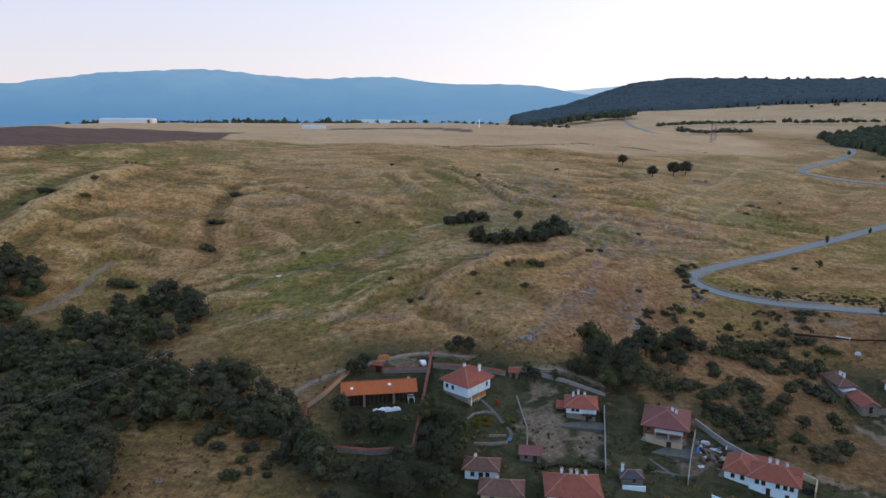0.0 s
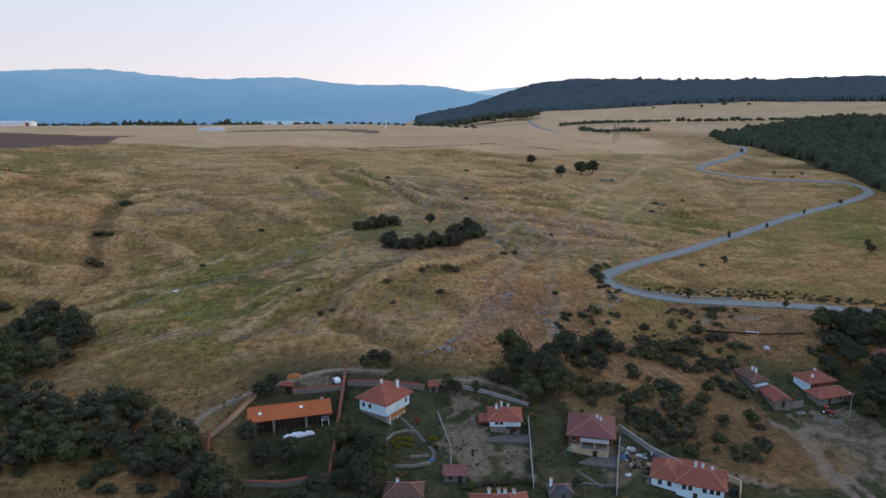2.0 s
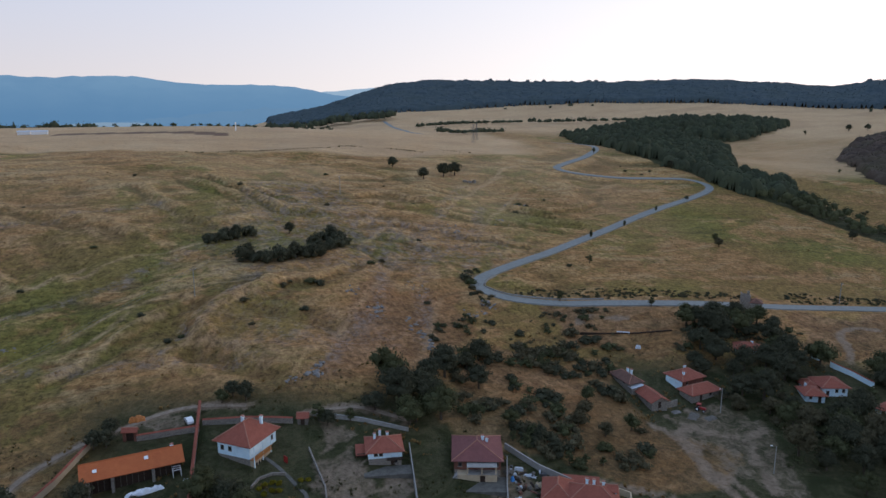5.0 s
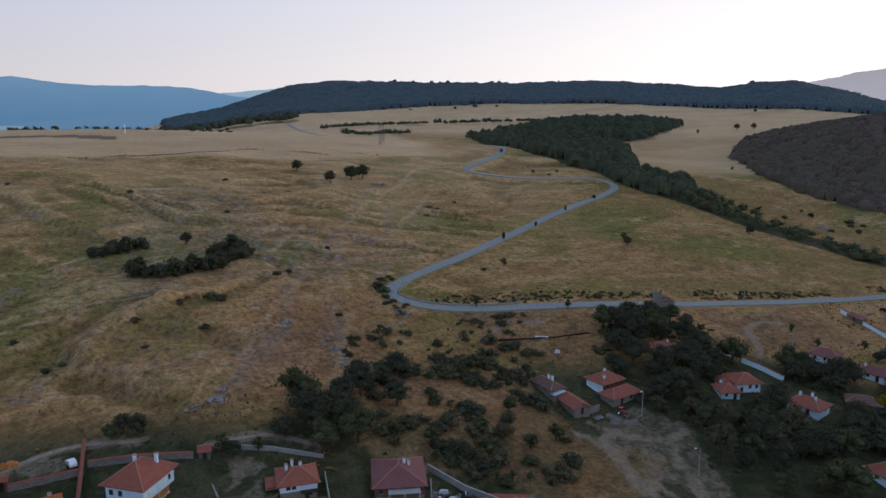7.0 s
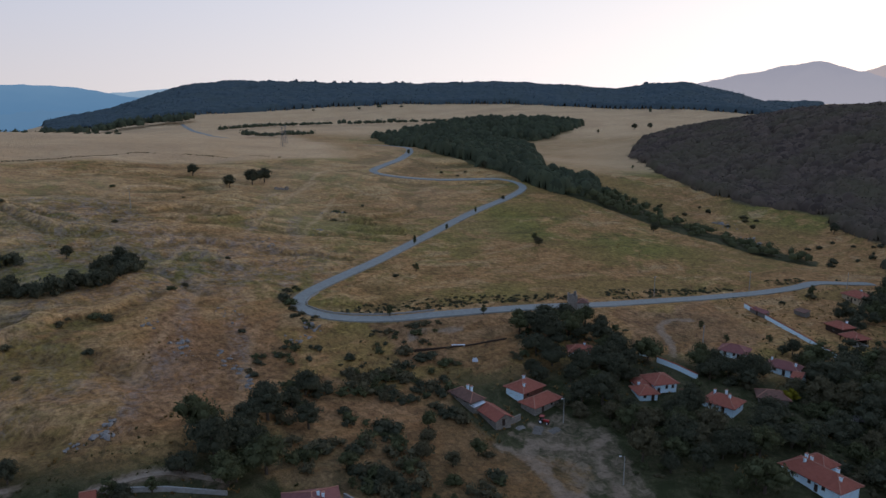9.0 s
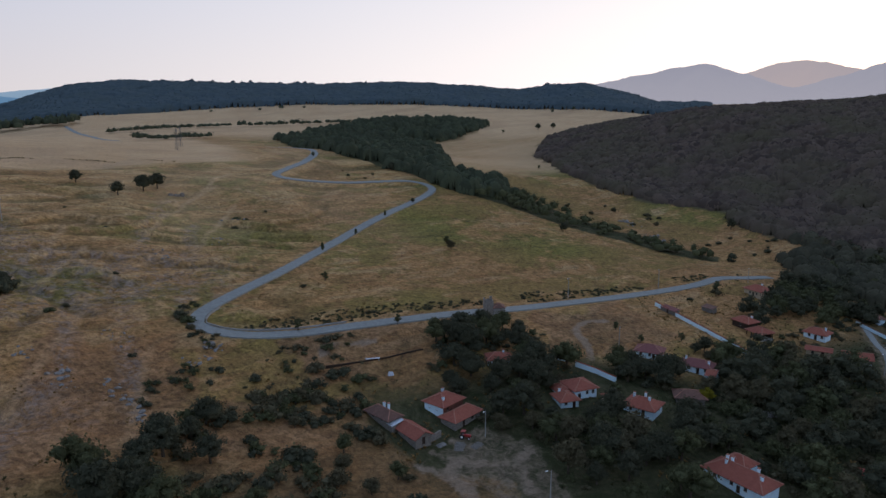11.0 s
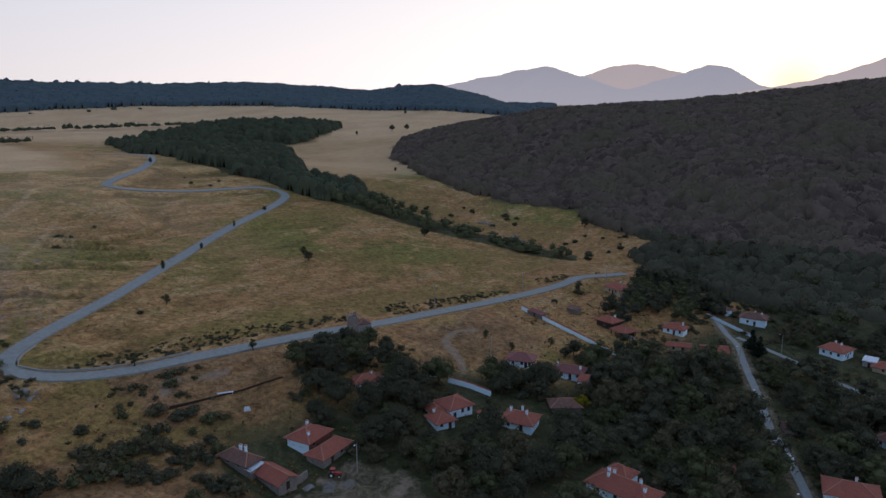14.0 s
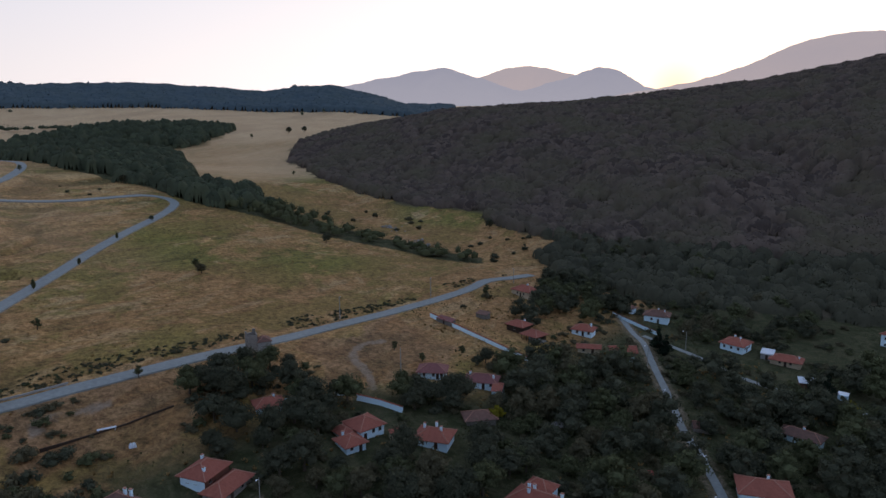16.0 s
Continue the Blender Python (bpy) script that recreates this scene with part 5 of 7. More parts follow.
def chimney(parent, x, y, z, h=1.4, s=0.6, mat=None):
    h = 0.72 * h
    bm = bmesh.new()
    box(bm, x - s / 2, x + s / 2, y - s / 2, y + s / 2, z - 0.9, z + h)
    box(bm, x - s * 0.62, x + s * 0.62, y - s * 0.62, y + s * 0.62, z + h + 0.002, z + h + 0.12)
    ob = part("chimney", bm, mat or WHITEWASH, parent)
    bm = bmesh.new()
    for dx in (-s * 0.4, s * 0.4):
        box(bm, x + dx - 0.06, x + dx + 0.06, y - s * 0.4, y + s * 0.4, z + h + 0.124, z + h + 0.32)
    box(bm, x - s * 0.6, x + s * 0.6, y - s * 0.6, y + s * 0.6, z + h + 0.324, z + h + 0.4)
    part("cowl", bm, RIDGE, ob)
    return ob


def house(label, fx, fy, rot, w, d, eave, rise, kind="hip", roof=TILE_RED, wall=WHITEWASH, base=None, base_h=0.0, chimneys=(), windows=(), doors=(), over=0.75, name="house", group="village houses", drop=2.5, cap=RIDGE):
    """A house by the middle of its front eave line; its front looks along local -y. windows: (side, u, z)."""
    a = radians(rot)
    inset = d / 2 + over
    x, y = fx - math.sin(a) * inset, fy + math.cos(a) * inset
    ob = thing(name, x, y, rot, label, name if name in ("shed", "kiosk", "school") else "house", group, float(ground(fx, fy)))
    if base is not None:
        part("wall", walls_bm(w, d, -drop, base_h - 0.004), base, ob, "rough stone ground floor" if base is STONE else "")
        part("wall", walls_bm(w + 0.25, d + 0.25, base_h, eave, gable=rise * 0.94 if kind == "gable" else 0), wall, ob)
    else:
        part("wall", walls_bm(w, d, -drop, eave, gable=rise * 0.94 if kind == "gable" else 0), wall, ob)
    r = roof_parts(ob, w, d, eave + 0.1, rise, kind, roof, over, cap=cap)
    g = 0.26 if base is not None else 0.0
    for cxx, cyy, h in chimneys:
        top = roof_height(w, d, over, eave + 0.1, rise, kind, cxx, cyy)
        chimney(r, cxx, cyy, top, h)
    for side, u, z in windows:
        upper = base is not None and z > base_h
        window(ob, side, u, z, w + (g if upper else 0), d + (g if upper else 0))
    for side, u in doors:
        door(ob, side, u, w, d)
    return ob


def roof_height(w, d, over, z, rise, kind, x, y):
    hw, hd = w / 2 + over, d / 2 + over
    if kind == "gable":
        return z + rise * (1 - abs(y) / hd)
    if kind == "hip":
        k = min(hw, hd) * 0.92
        return z + rise * min(1, (hw - abs(x)) / k, (hd - abs(y)) / k)
    return z + rise * (y + hd) / (2 * hd)


def wall_run(label, pts, height, thick, material, coping=None, name="garden_wall", step=4.0):
    """A garden wall that follows the ground in level bays, each bay's coping a part of it."""
    ob = new(name)
    line = np.array(pts, float)
    ob.matrix_world = pose(line[0, 0], line[0, 1], float(ground(*line[0])))
    tagged(ob, label, "wall", "garden walls")
    inv = ob.matrix_world.inverted()
    for a, b in zip(line[:-1], line[1:]):
        n = max(1, round(float(np.hypot(*(b - a))) / step))
        for i in range(n):
            p, q = a + (b - a) * i / n, a + (b - a) * (i + 1) / n
            ln, ang = float(np.hypot(*(q - p))), math.degrees(math.atan2(q[1] - p[1], q[0] - p[0]))
            mid = (p + q) / 2
            z = float(land(*mid))
            m = inv @ pose(mid[0], mid[1], z, 0, 0, ang)
            bm = bmesh.new()
            box(bm, -ln / 2, ln / 2, -thick / 2, thick / 2, -1.2, height)
            rise = (float(land(*q)) - float(land(*p))) / ln
            tilt = Matrix(((1, 0, 0, 0), (0, 1, 0, 0), (rise, 0, 1, 0), (0, 0, 0, 1)))
            bmesh.ops.transform(bm, matrix=tilt, verts=bm.verts[:])
            part("bay", bm, material, ob, m=m)
            if coping is not None:
                bm = bmesh.new()
                k = thick / 2 + 0.16
                v = [bm.verts.new(c) for c in ((-ln / 2, -k, height - 0.02), (ln / 2, -k, height - 0.02), (ln / 2, 0, height + 0.28), (-ln / 2, 0, height + 0.28), (-ln / 2, k, height - 0.02), (ln / 2, k, height - 0.02))]
                bm.faces.new((v[0], v[1], v[2], v[3])), bm.faces.new((v[3], v[2], v[5], v[4])), bm.faces.new((v[0], v[4], v[5], v[1]))
                bm.faces.new((v[0], v[3], v[4])), bm.faces.new((v[1], v[5], v[2]))
                bmesh.ops.transform(bm, matrix=tilt, verts=bm.verts[:])
                part("coping", bm, coping, ob, m=m)
    return ob


def barn():
    ob = thing("barn", -18.2, 190.0, 8.5, "long timber barn with a bright orange tiled roof and open front", "barn", "village houses")
    w, d, e = 20.0, 6.0, 3.3
    bm = bmesh.new()
    box(bm, -w / 2, w / 2, d / 2 - 0.3, d / 2, -2.5, e), box(bm, -w / 2, -w / 2 + 0.3, -d / 2 + 1.4, d / 2 - 0.303, -2.5, e), box(bm, w / 2 - 0.3, w / 2, -d / 2 + 1.4, d / 2 - 0.303, -2.5, e)
    part("wall", bm, DARKWOOD, ob)
    for x0, x1 in ((-w / 2 + 0.4, -4.6), (-3.9, 3.6), (4.3, w / 2 - 0.4)):
        bm = bmesh.new()
        box(bm, x0, x1, -d / 2 + 1.0, -d / 2 + 1.15, -2.5, e - 0.1)
        board = part("boarding", bm, DARKWOOD, ob)
        for i in range(int((x1 - x0) / 1.2)):
            bm = bmesh.new()
            box(bm, x0 + i * 1.2, x0 + i * 1.2 + 0.08, -d / 2 + 0.94, -d / 2 + 0.996, -2.4, e - 0.15)
            part("batten", bm, GREYWOOD, board)
    for x in (-w / 2 + 0.4, -w / 2 + 1.0, -4.3, 4.0):
        bm = bmesh.new()
        box(bm, x - 0.32, x + 0.32, -d / 2 - 0.32, -d / 2 + 0.32, -2.5, e)
        part("pillar", bm, STONE, ob, "pale stone pillar")
    r = roof_parts(ob, w, d, e + 0.1, 2.3, "gable", TILE_ORANGE, 0.7, cap=TILE_ORANGE)
    chimney(r, 8.6, 1.2, e + 1.3, 1.2, 0.6)
    for x, y in ((-7.6, -1.9), (2.9, -1.3)):
        bm = bmesh.new()
        z = roof_height(w, d, 0.7, e + 0.1, 2.3, "gable", x, y)
        box(bm, -0.42, 0.42, -0.4, 0.4, 0.0, 0.12)
        part("skylight", bm, PAINT_WHITE, r, "small white roof window", m=pose(x, y, z, 30, 0, 0))
    bm = bmesh.new()
    for i in range(3):
        box(bm, 8.0, 9.8, -d / 2 - 0.6 + i * 0.3, -d / 2 - 0.5 + i * 0.3, 1.4 + i * 0.35, 1.5 + i * 0.35)
    for x in (8.0, 9.7):
        box(bm, x, x + 0.1, -d / 2 - 0.7, -d / 2 + 1.0, -1.5, 1.35)
    part("balcony_rail", bm, PAINT_WHITE, ob, "white slatted balcony rail")
    return ob


def heap(name, x, y, rot, lx, ly, h, material, label, category, seed):
    """Something under a crumpled sheet, or a low pile."""
    bm = bmesh.new()
    n, m = 22, 9
    grid = []
    for j in range(m):
        row = []
        for i in range(n):
            u, v = i / (n - 1) * 2 - 1, j / (m - 1) * 2 - 1
            rim = max(0.0, 1 - max(abs(u) ** 4, abs(v) ** 4))
            z = h * rim ** 0.5 * (0.75 + 0.5 * float(wave(u * lx * 2, v * ly * 2, 1.1, seed)))
            row.append(bm.verts.new((u * lx / 2 * (1 + 0.05 * float(wave(v * 9, u * 9, 2, seed))), v * ly / 2 * (1 + 0.2 * float(wave(u * 9, v * 3, 2, seed + 1))), z - 0.05)))
        grid.append(row)
    for j in range(m - 1):
        for i in range(n - 1):
            bm.faces.new((grid[j][i], grid[j][i + 1], grid[j + 1][i + 1], grid[j + 1][i]))
    edge = grid[0] + [r[-1] for r in grid[1:]] + grid[-1][-2::-1] + [r[0] for r in grid[-2:0:-1]]
    bm.faces.new(edge[::-1])
    ob = part(name, bm, material)
    ob.matrix_world = pose(x, y, float(ground(x, y)), 0, 0, rot)
    return tagged(ob, label, category)


def pavilion(label, fx, fy, rot, w, d, eave, rise, roof):
    a = radians(rot)
    ob = thing("pavilion", fx - math.sin(a) * (d / 2 + 0.5), fy + math.cos(a) * (d / 2 + 0.5), rot, label, "pavilion", "village houses")
    bm = bmesh.new()
    box(bm, -w / 2, w / 2, -d / 2, d / 2, -1.5, 0.25)
    part("floor_slab", bm, CONCRETE, ob)
    for i in range(4):
        for y in (-d / 2 + 0.2, d / 2 - 0.2):
            x = -w / 2 + 0.2 + i * (w - 0.4) / 3
            bm = bmesh.new()
            box(bm, x - 0.12, x + 0.12, y - 0.12, y + 0.12, 0.254, eave)
            part("post", bm, DARKWOOD, ob)
    bm = bmesh.new()
    box(bm, -w / 2 + 0.5, w / 2 - 0.5, d / 2 - 0.5, d / 2 - 0.35, 0.254, eave - 0.1)
    part("back_panel", bm, DARKWOOD, ob)
    roof_parts(ob, w, d, eave + 0.1, rise, "hip", roof, 0.6)
    return ob


def village():
    barn()
    # White house with jettied upper floor, stone foot and wooden balcony
    a = house("large white two-storey house with a broad red hip roof", 3.0, 189.2, -41, 8.8, 10.0, 4.9, 3.4, "hip", TILE_RED, WHITEWASH, STONE, 1.4, ((-2.6, 2.0, 1.2), (2.4, 2.6, 2.0)),
              [("front", -3.2, 2.6), ("front", -1.0, 2.6), ("left", -2.0, 2.6), ("left", 2.0, 2.6), ("right", 3.4, 2.6)], [("right", 0.5)], over=1.0)
    bm = bmesh.new()
    box(bm, 4.56, 5.9, -5.0, 1.6, 1.2, 1.4)
    bal = part("balcony", bm, WARMWOOD, a, "varnished orange wooden balcony")
    for i in range(14):
        bm = bmesh.new()
        box(bm, 5.78, 5.86, -4.95 + i * 0.47, -4.7 + i * 0.47, 1.404, 2.25)
        part("baluster", bm, WARMWOOD, bal)
    bm = bmesh.new()
    box(bm, 5.74, 5.9, -5.0, 1.6, 2.254, 2.36)
    part("handrail", bm, WARMWOOD, bal)
    for y in (-5.0, -1.8, 1.4):
        bm = bmesh.new()
        rod(bm, (5.7, y, -2.0), (5.7, y, 4.8), 0.13)
        part("post", bm, WHITEWASH, a)
    bm = bmesh.new()
    box(bm, 4.45, 5.65, -5.0, 1.4, -2.5, 1.19)
    part("porch_wall", bm, OCHRE, a, "warm ochre stone porch wall")
    for y in (-4.2, -3.2, -2.2):
        bm = bmesh.new()
        box(bm, 5.652, 5.70, y - 0.3, y + 0.3, -0.9, 0.5)
        part("porch_window", bm, GLASS, a, "dark narrow porch window")
    # Small white house with stone lower floor
    c = house("small white house with an orange-red tiled hip roof", 37.6, 180.7, -10, 7.8, 7.4, 3.8, 1.9, "hip", TILE_RED, WHITEWASH, STONE, 2.0, ((-2.2, 0.8, 1.4), (-0.8, 2.6, 1.7), (0.9, 0.9, 0.8)), [("front", -2.2, 2.6), ("front", -1.0, 2.6), ("front", 2.5, 0.5)], [("front", 1.8)])
    bm = bmesh.new()
    box(bm, 0.3, 4.1, -5.2, -3.94, 1.95, 2.1)
    bal = part("balcony", bm, DARKWOOD, c, "dark wooden balcony")
    for i in range(9):
        bm = bmesh.new()
        box(bm, 0.35 + i * 0.46, 0.42 + i * 0.46, -5.18, -5.1, 2.104, 2.95)
        part("baluster", bm, DARKWOOD, bal)
    bm = bmesh.new()
    box(bm, -6.6, -4.3, -1.0, 2.6, -2.0, 2.0)
    part("wall", bm, DARKWOOD, c)
    roof_parts(c, 2.3, 3.6, 2.05, 0.7, "shed", TILE_RED, 0.25, -5.5, 0.8, None, "lean_to_roof")
    bm = bmesh.new()
    box(bm, -5.2, 6.0, -8.4, -4.2, -2.0, 0.05)
    part("terrace", bm, PAVING, c)
    # Brown house under a plum roof, with a pale porch
    dd = house("brown two-storey house with a plum-red hip roof", 58.4, 173.8, -20, 11.0, 12.0, 4.3, 2.5, "hip", TILE_PLUM, BROWNWALL, STONE, 1.8, ((1.4, 0.5, 0.9), (2.4, 0.3, 0.8)), [("front", -4.2, 2.6), ("front", 4.6, 2.6), ("right", 0, 2.6), ("left", 0, 2.6)], [])
    bm = bmesh.new()
    box(bm, -2.6, 4.6, -8.4, -5.84, 1.6, 1.8), box(bm, -2.6, 4.6, -8.6, -5.84, 3.6, 3.8)
    porch = part("porch", bm, CONCRETE, dd, "pale plastered porch with two slabs")
    for x in (-2.4, 1.0, 4.3):
        bm = bmesh.new()
        box(bm, x - 0.17, x + 0.17, -8.35, -8.0, 1.804, 3.59)
        part("column", bm, OCHRE, porch)
    bm = bmesh.new()
    box(bm, -4.8, 4.6, -8.2, -5.72, -2.5, 1.59)
    part("porch_wall", bm, OCHRE, dd)
    bm = bmesh.new()
    for i in range(7):
        box(bm, -4.6 - i * 0.32 - 0.32, -4.6 - i * 0.32, -8.2, -6.6, -2.5, 1.5 - i * 0.26)
    part("stair", bm, CONCRETE, dd)
    bm = bmesh.new()
    box(bm, 0.6, 1.8, -8.24, -8.2, -0.6, 1.3)
    part("door", bm, DARKWOOD, dd)
    bm = bmesh.new()
    box(bm, -8.2, 7.0, -12.6, -5.9, -3.0, -0.25)
    part("terrace", bm, PAVING, dd, "dark trodden paving")
    # Large white house with two wings
    e = house("large white village house with red hip roofs and two wings", 78.6, 154.6, -29, 10.6, 7.8, 4.3, 2.2, "hip", TILE_RED, WHITEWASH, None, 0, ((-1.4, 0.6, 1.5), (0.2, 1.0, 1.4), (2.4, 1.4, 1.0)), [("front", -3.6, 2.6), ("front", -2.2, 2.6), ("front", 1.0, 2.6), ("front", 2.6, 2.6), ("front", 4.0, 2.6), ("front", 3.2, 0.3), ("right", -1.5, 2.6), ("right", 1.5, 2.6)], [("front", -1.0)])
    part("wall", walls_bm(6.4, 9.0, -2.5, 3.9, -8.0, 1.6), WHITEWASH, e)
    roof_parts(e, 6.4, 9.0, 4.0, 2.2, "hip", TILE_RED, 0.55, -8.0, 1.6)
    window(e, "front", -1.2, 2.2, 6.4, 9.0, cx=-8.0, cy=1.6)
    window(e, "front", 1.0, 2.2, 6.4, 9.0, cx=-8.0, cy=1.6)
    part("wall", walls_bm(3.4, 2.8, 3.4, 5.3, 3.6, 1.8), WHITEWASH, e)
    roof_parts(e, 3.4, 2.8, 5.4, 0.8, "gable", TILE_RED, 0.35, 3.6, 1.8)
    part("wall", walls_bm(9.0, 3.0, -2.5, 2.6, -3.0, 7.6), STONE, e)
    roof_parts(e, 9.0, 3.0, 2.7, 0.9, "shed", TILE_RED, 0.4, -3.0, 7.6, None, "lean_to_roof")
    # The near row
    house("small white cottage with an old red tiled roof", 8.9, 154.3, -7, 7.6, 5.2, 2.9, 1.5, "hip", TILE_OLD, WHITEWASH, None, 0, ((-1.5, 0.3, 0.8),), [("front", -2, 1), ("front", 1.6, 1)], [("front", 0)])
    house("low cottage under a dark old tiled roof", 13.0, 145.4, -7, 9.2, 6.0, 3.0, 1.8, "hip", TILE_OLD, OCHRE, None, 0, ((-1.0, 0.6, 0.9),), [("front", -2, 1)], [("front", 1)])
    house("broad house with a red hip roof and several chimneys", 29.6, 145.6, -5, 11.8, 9.4, 3.2, 2.5, "hip", TILE_RED, WHITEWASH, None, 0, ((-2.4, 1.6, 1.4), (-0.2, 1.8, 1.1), (1.0, 0.4, 1.1), (3.2, 1.8, 0.9)), [("front", -3, 2), ("front", 3, 2)], [("front", 0)])
    i = house("small dark-roofed garden house with a tall chimney", 45.1, 154.7, -5, 5.0, 3.6, 2.4, 1.0, "hip", DARKSHEET, GREYWOOD, None, 0, ((-2.0, 0.6, 2.2),), [("front", 0.5, 1)], [], over=0.4)
    bm = bmesh.new()
    box(bm, -2.4, 3.0, -3.2, -2.9, -1.5, 1.0)
    part("parapet", bm, WHITEWASH, i, "low white parapet wall")
    house("small shed with a dark plum lean-to roof", 21.6, 162.4, -8, 5.2, 3.4, 2.1, 0.5, "shed", TILE_PLUM, GREYWOOD, None, 0, (), [("front", -1, 0.8)], [("front", 1.2)], over=0.3, name="shed", cap=None)
    house("tiny garden hut with a red gable roof", 20.8, 198.8, -15, 2.6, 2.2, 2.0, 0.9, "gable", TILE_RED, GREYWOOD, None, 0, (), [], [("front", 0)], over=0.3, name="shed")
    # Farm by the dirt square
    house("long low stone farmhouse with an old red roof", 124.1, 215.8, -88, 9.7, 4.6, 2.2, 1.6, "hip", TILE_OLD, STONE, None, 0, ((-0.6, 0.8, 1.6), (0.8, 1.2, 1.8)), [("front", -2, 1), ("front", 2, 1)], [])
    house("low stone stable with a bright red gable roof", 125.7, 205.1, -94, 9.8, 5.2, 2.2, 1.5, "gable", TILE_RED, STONE, None, 0, (), [("front", 2, 1)], [("right", 0)])
    house("small lean-to with a pale metal sheet roof", 124.9, 210.4, -90, 2.0, 3.8, 2.2, 0.5, "shed", SHEET, STONE, None, 0, (), [], [], over=0.3, name="shed", cap=None)
    k = house("brown farmhouse with a white side wall and red hip roof", 147.2, 207.4, 8, 9.0, 7.4, 3.9, 2.1, "hip", TILE_RED, BROWNWALL, None, 0, ((-2.6, -2.0, 0.7), (3.0, 3.0, 0.9)), [("front", -2.6, 2.2), ("left", 1, 2.2), ("left", -1.5, 2.2)], [("front", -1.0)])
    bm = bmesh.new()
    box(bm, -4.56, -4.504, -3.6, 3.6, 0.4, 3.85)
    part("limewash", bm, WHITEWASH, k, "blue-white limewashed wall")
    house("low red-roofed farm shed against the farmhouse", 147.6, 201.4, 7, 11.4, 5.6, 2.6, 1.9, "hip", TILE_RED, STONE, None, 0, (), [("front", 2, 1)], [("front", -2)])
    # Middle of the village
    house("small red-roofed cottage beside broken white walls", 177.4, 218.2, -38, 7.6, 5.8, 2.6, 1.6, "hip", TILE_RED, WHITEWASH, None, 0, ((1.6, 0.2, 0.7),), [("front", -1, 1)], [("front", 1.2)])
    m = house("white house with a red hip roof and a lower wing", 188.6, 190.4, -20, 8.0, 8.2, 3.3, 1.9, "hip", TILE_RED, WHITEWASH, None, 0, (), [("front", 0.4, 1.5), ("front", 2.6, 1.5), ("right", 0, 1.5)], [("front", -2.4)])
    part("wall", walls_bm(4.4, 6.0, -2.5, 2.4, -6.2, 1.2), WHITEWASH, m)
    roof_parts(m, 4.4, 6.0, 2.5, 1.3, "hip", TILE_RED, 0.5, -6.2, 1.2)
    house("small white cottage with a red hip roof", 179.4, 189.5, -24, 6.0, 6.4, 2.5, 1.5, "hip", TILE_RED, WHITEWASH, None, 0, ((-1.2, 2.0, 1.3),), [("front", -1.4, 1.2), ("right", 0, 1.2)], [("front", 1.4)])
    house("white house with a red hip roof and three white chimneys", 193.5, 175.2, -78, 9.6, 7.8, 2.6, 2.0, "hip", TILE_RED, WHITEWASH, None, 0, ((-3.2, 1.0, 1.5), (0.2, 1.6, 1.7), (2.2, -0.6, 1.3)), [("front", -2.4, 1.2), ("right", 1, 1.2)], [("front", 1.6)])
    house("white cottage with a faded plum hip roof", 233.0, 197.0, -68, 9.2, 6.8, 2.6, 1.9, "hip", TILE_PLUM, WHITEWASH, None, 0, (), [("front", 0.6, 1.1), ("front", 3.4, 1.1), ("front", -2.6, 1.1)], [("front", 2.0)])
    p = house("white cottage with a brown-red hip roof and side wing", 237.4, 180.8, -74, 10.4, 6.0, 2.6, 1.8, "hip", TILE_PLUM, WHITEWASH, None, 0, ((-4.0, 0.4, 1.2), (4.2, -1.0, 1.2)), [("front", -2, 1.2), ("front", 3.6, 1.2)], [("front", 1)])
    part("wall", walls_bm(3.2, 7.4, -3.0, 2.4, 6.4, -5.4), WHITEWASH, p)
    roof_parts(p, 3.2, 7.4, 2.5, 0.8, "gable", TILE_RED, 0.3, 6.4, -5.4)
    house("sagging old shed with a dark brown tiled roof", 215.0, 169.2, -52, 9.0, 6.0, 2.3, 1.6, "hip", TILE_OLD, GREYWOOD, None, 0, (), [], [("front", 0)], name="shed")
    house("low brick shed with a small red lean-to roof", 192.0, 183.4, -30, 4.4, 2.8, 2.2, 0.7, "shed", TILE_RED, OCHRE, None, 0, (), [], [("front", 0)], over=0.3, name="shed", cap=None)
    n = house("large house with a long red hip roof and a broad wing", 180.4, 138.6, -97, 16.8, 8.0, 3.0, 2.4, "hip", TILE_RED, WHITEWASH, None, 0, ((-4.6, 0.6, 1.2), (-3.4, 1.2, 1.2), (-3.8, -1.0, 0.9), (4.4, 0.6, 1.2), (6.4, -1.0, 1.0)), [("front", -5, 1.4), ("front", 0, 1.4), ("front", 4, 1.4)], [("front", 2)])
    part("wall", walls_bm(7.0, 6.0, -2.5, 2.9, -4.6, 6.4), WHITEWASH, n)
    roof_parts(n, 7.0, 6.0, 2.95, 2.0, "hip", TILE_RED, 0.5, -4.6, 6.4)
    # Eastern end
    pavilion("open wooden pavilion with a red hip roof", 292.9, 186.0, -108, 8.0, 6.6, 2.9, 1.7, TILE_RED)
    house("low red-roofed house beside the green lawn", 299.6, 195.2, -105, 8.2, 6.0, 3.0, 1.7, "hip", TILE_RED, DARKWOOD, None, 0, ((2.0, 1.4, 1.0),), [("front", 0, 1.1)], [("front", 2)])
    house("narrow brown-roofed shed along the white wall", 287.4, 222.0, -108, 9.0, 2.6, 1.9, 0.6, "shed", TILE_PLUM, GREYWOOD, None, 0, (), [], [("front", 0)], over=0.2, name="shed", cap=None)
    house("small open shed with a rusty red roof", 306.0, 213.5, -100, 5.5, 3.2, 2.0, 0.6, "shed", TILE_OLD, GREYWOOD, None, 0, (), [], [], over=0.3, name="shed", cap=None)
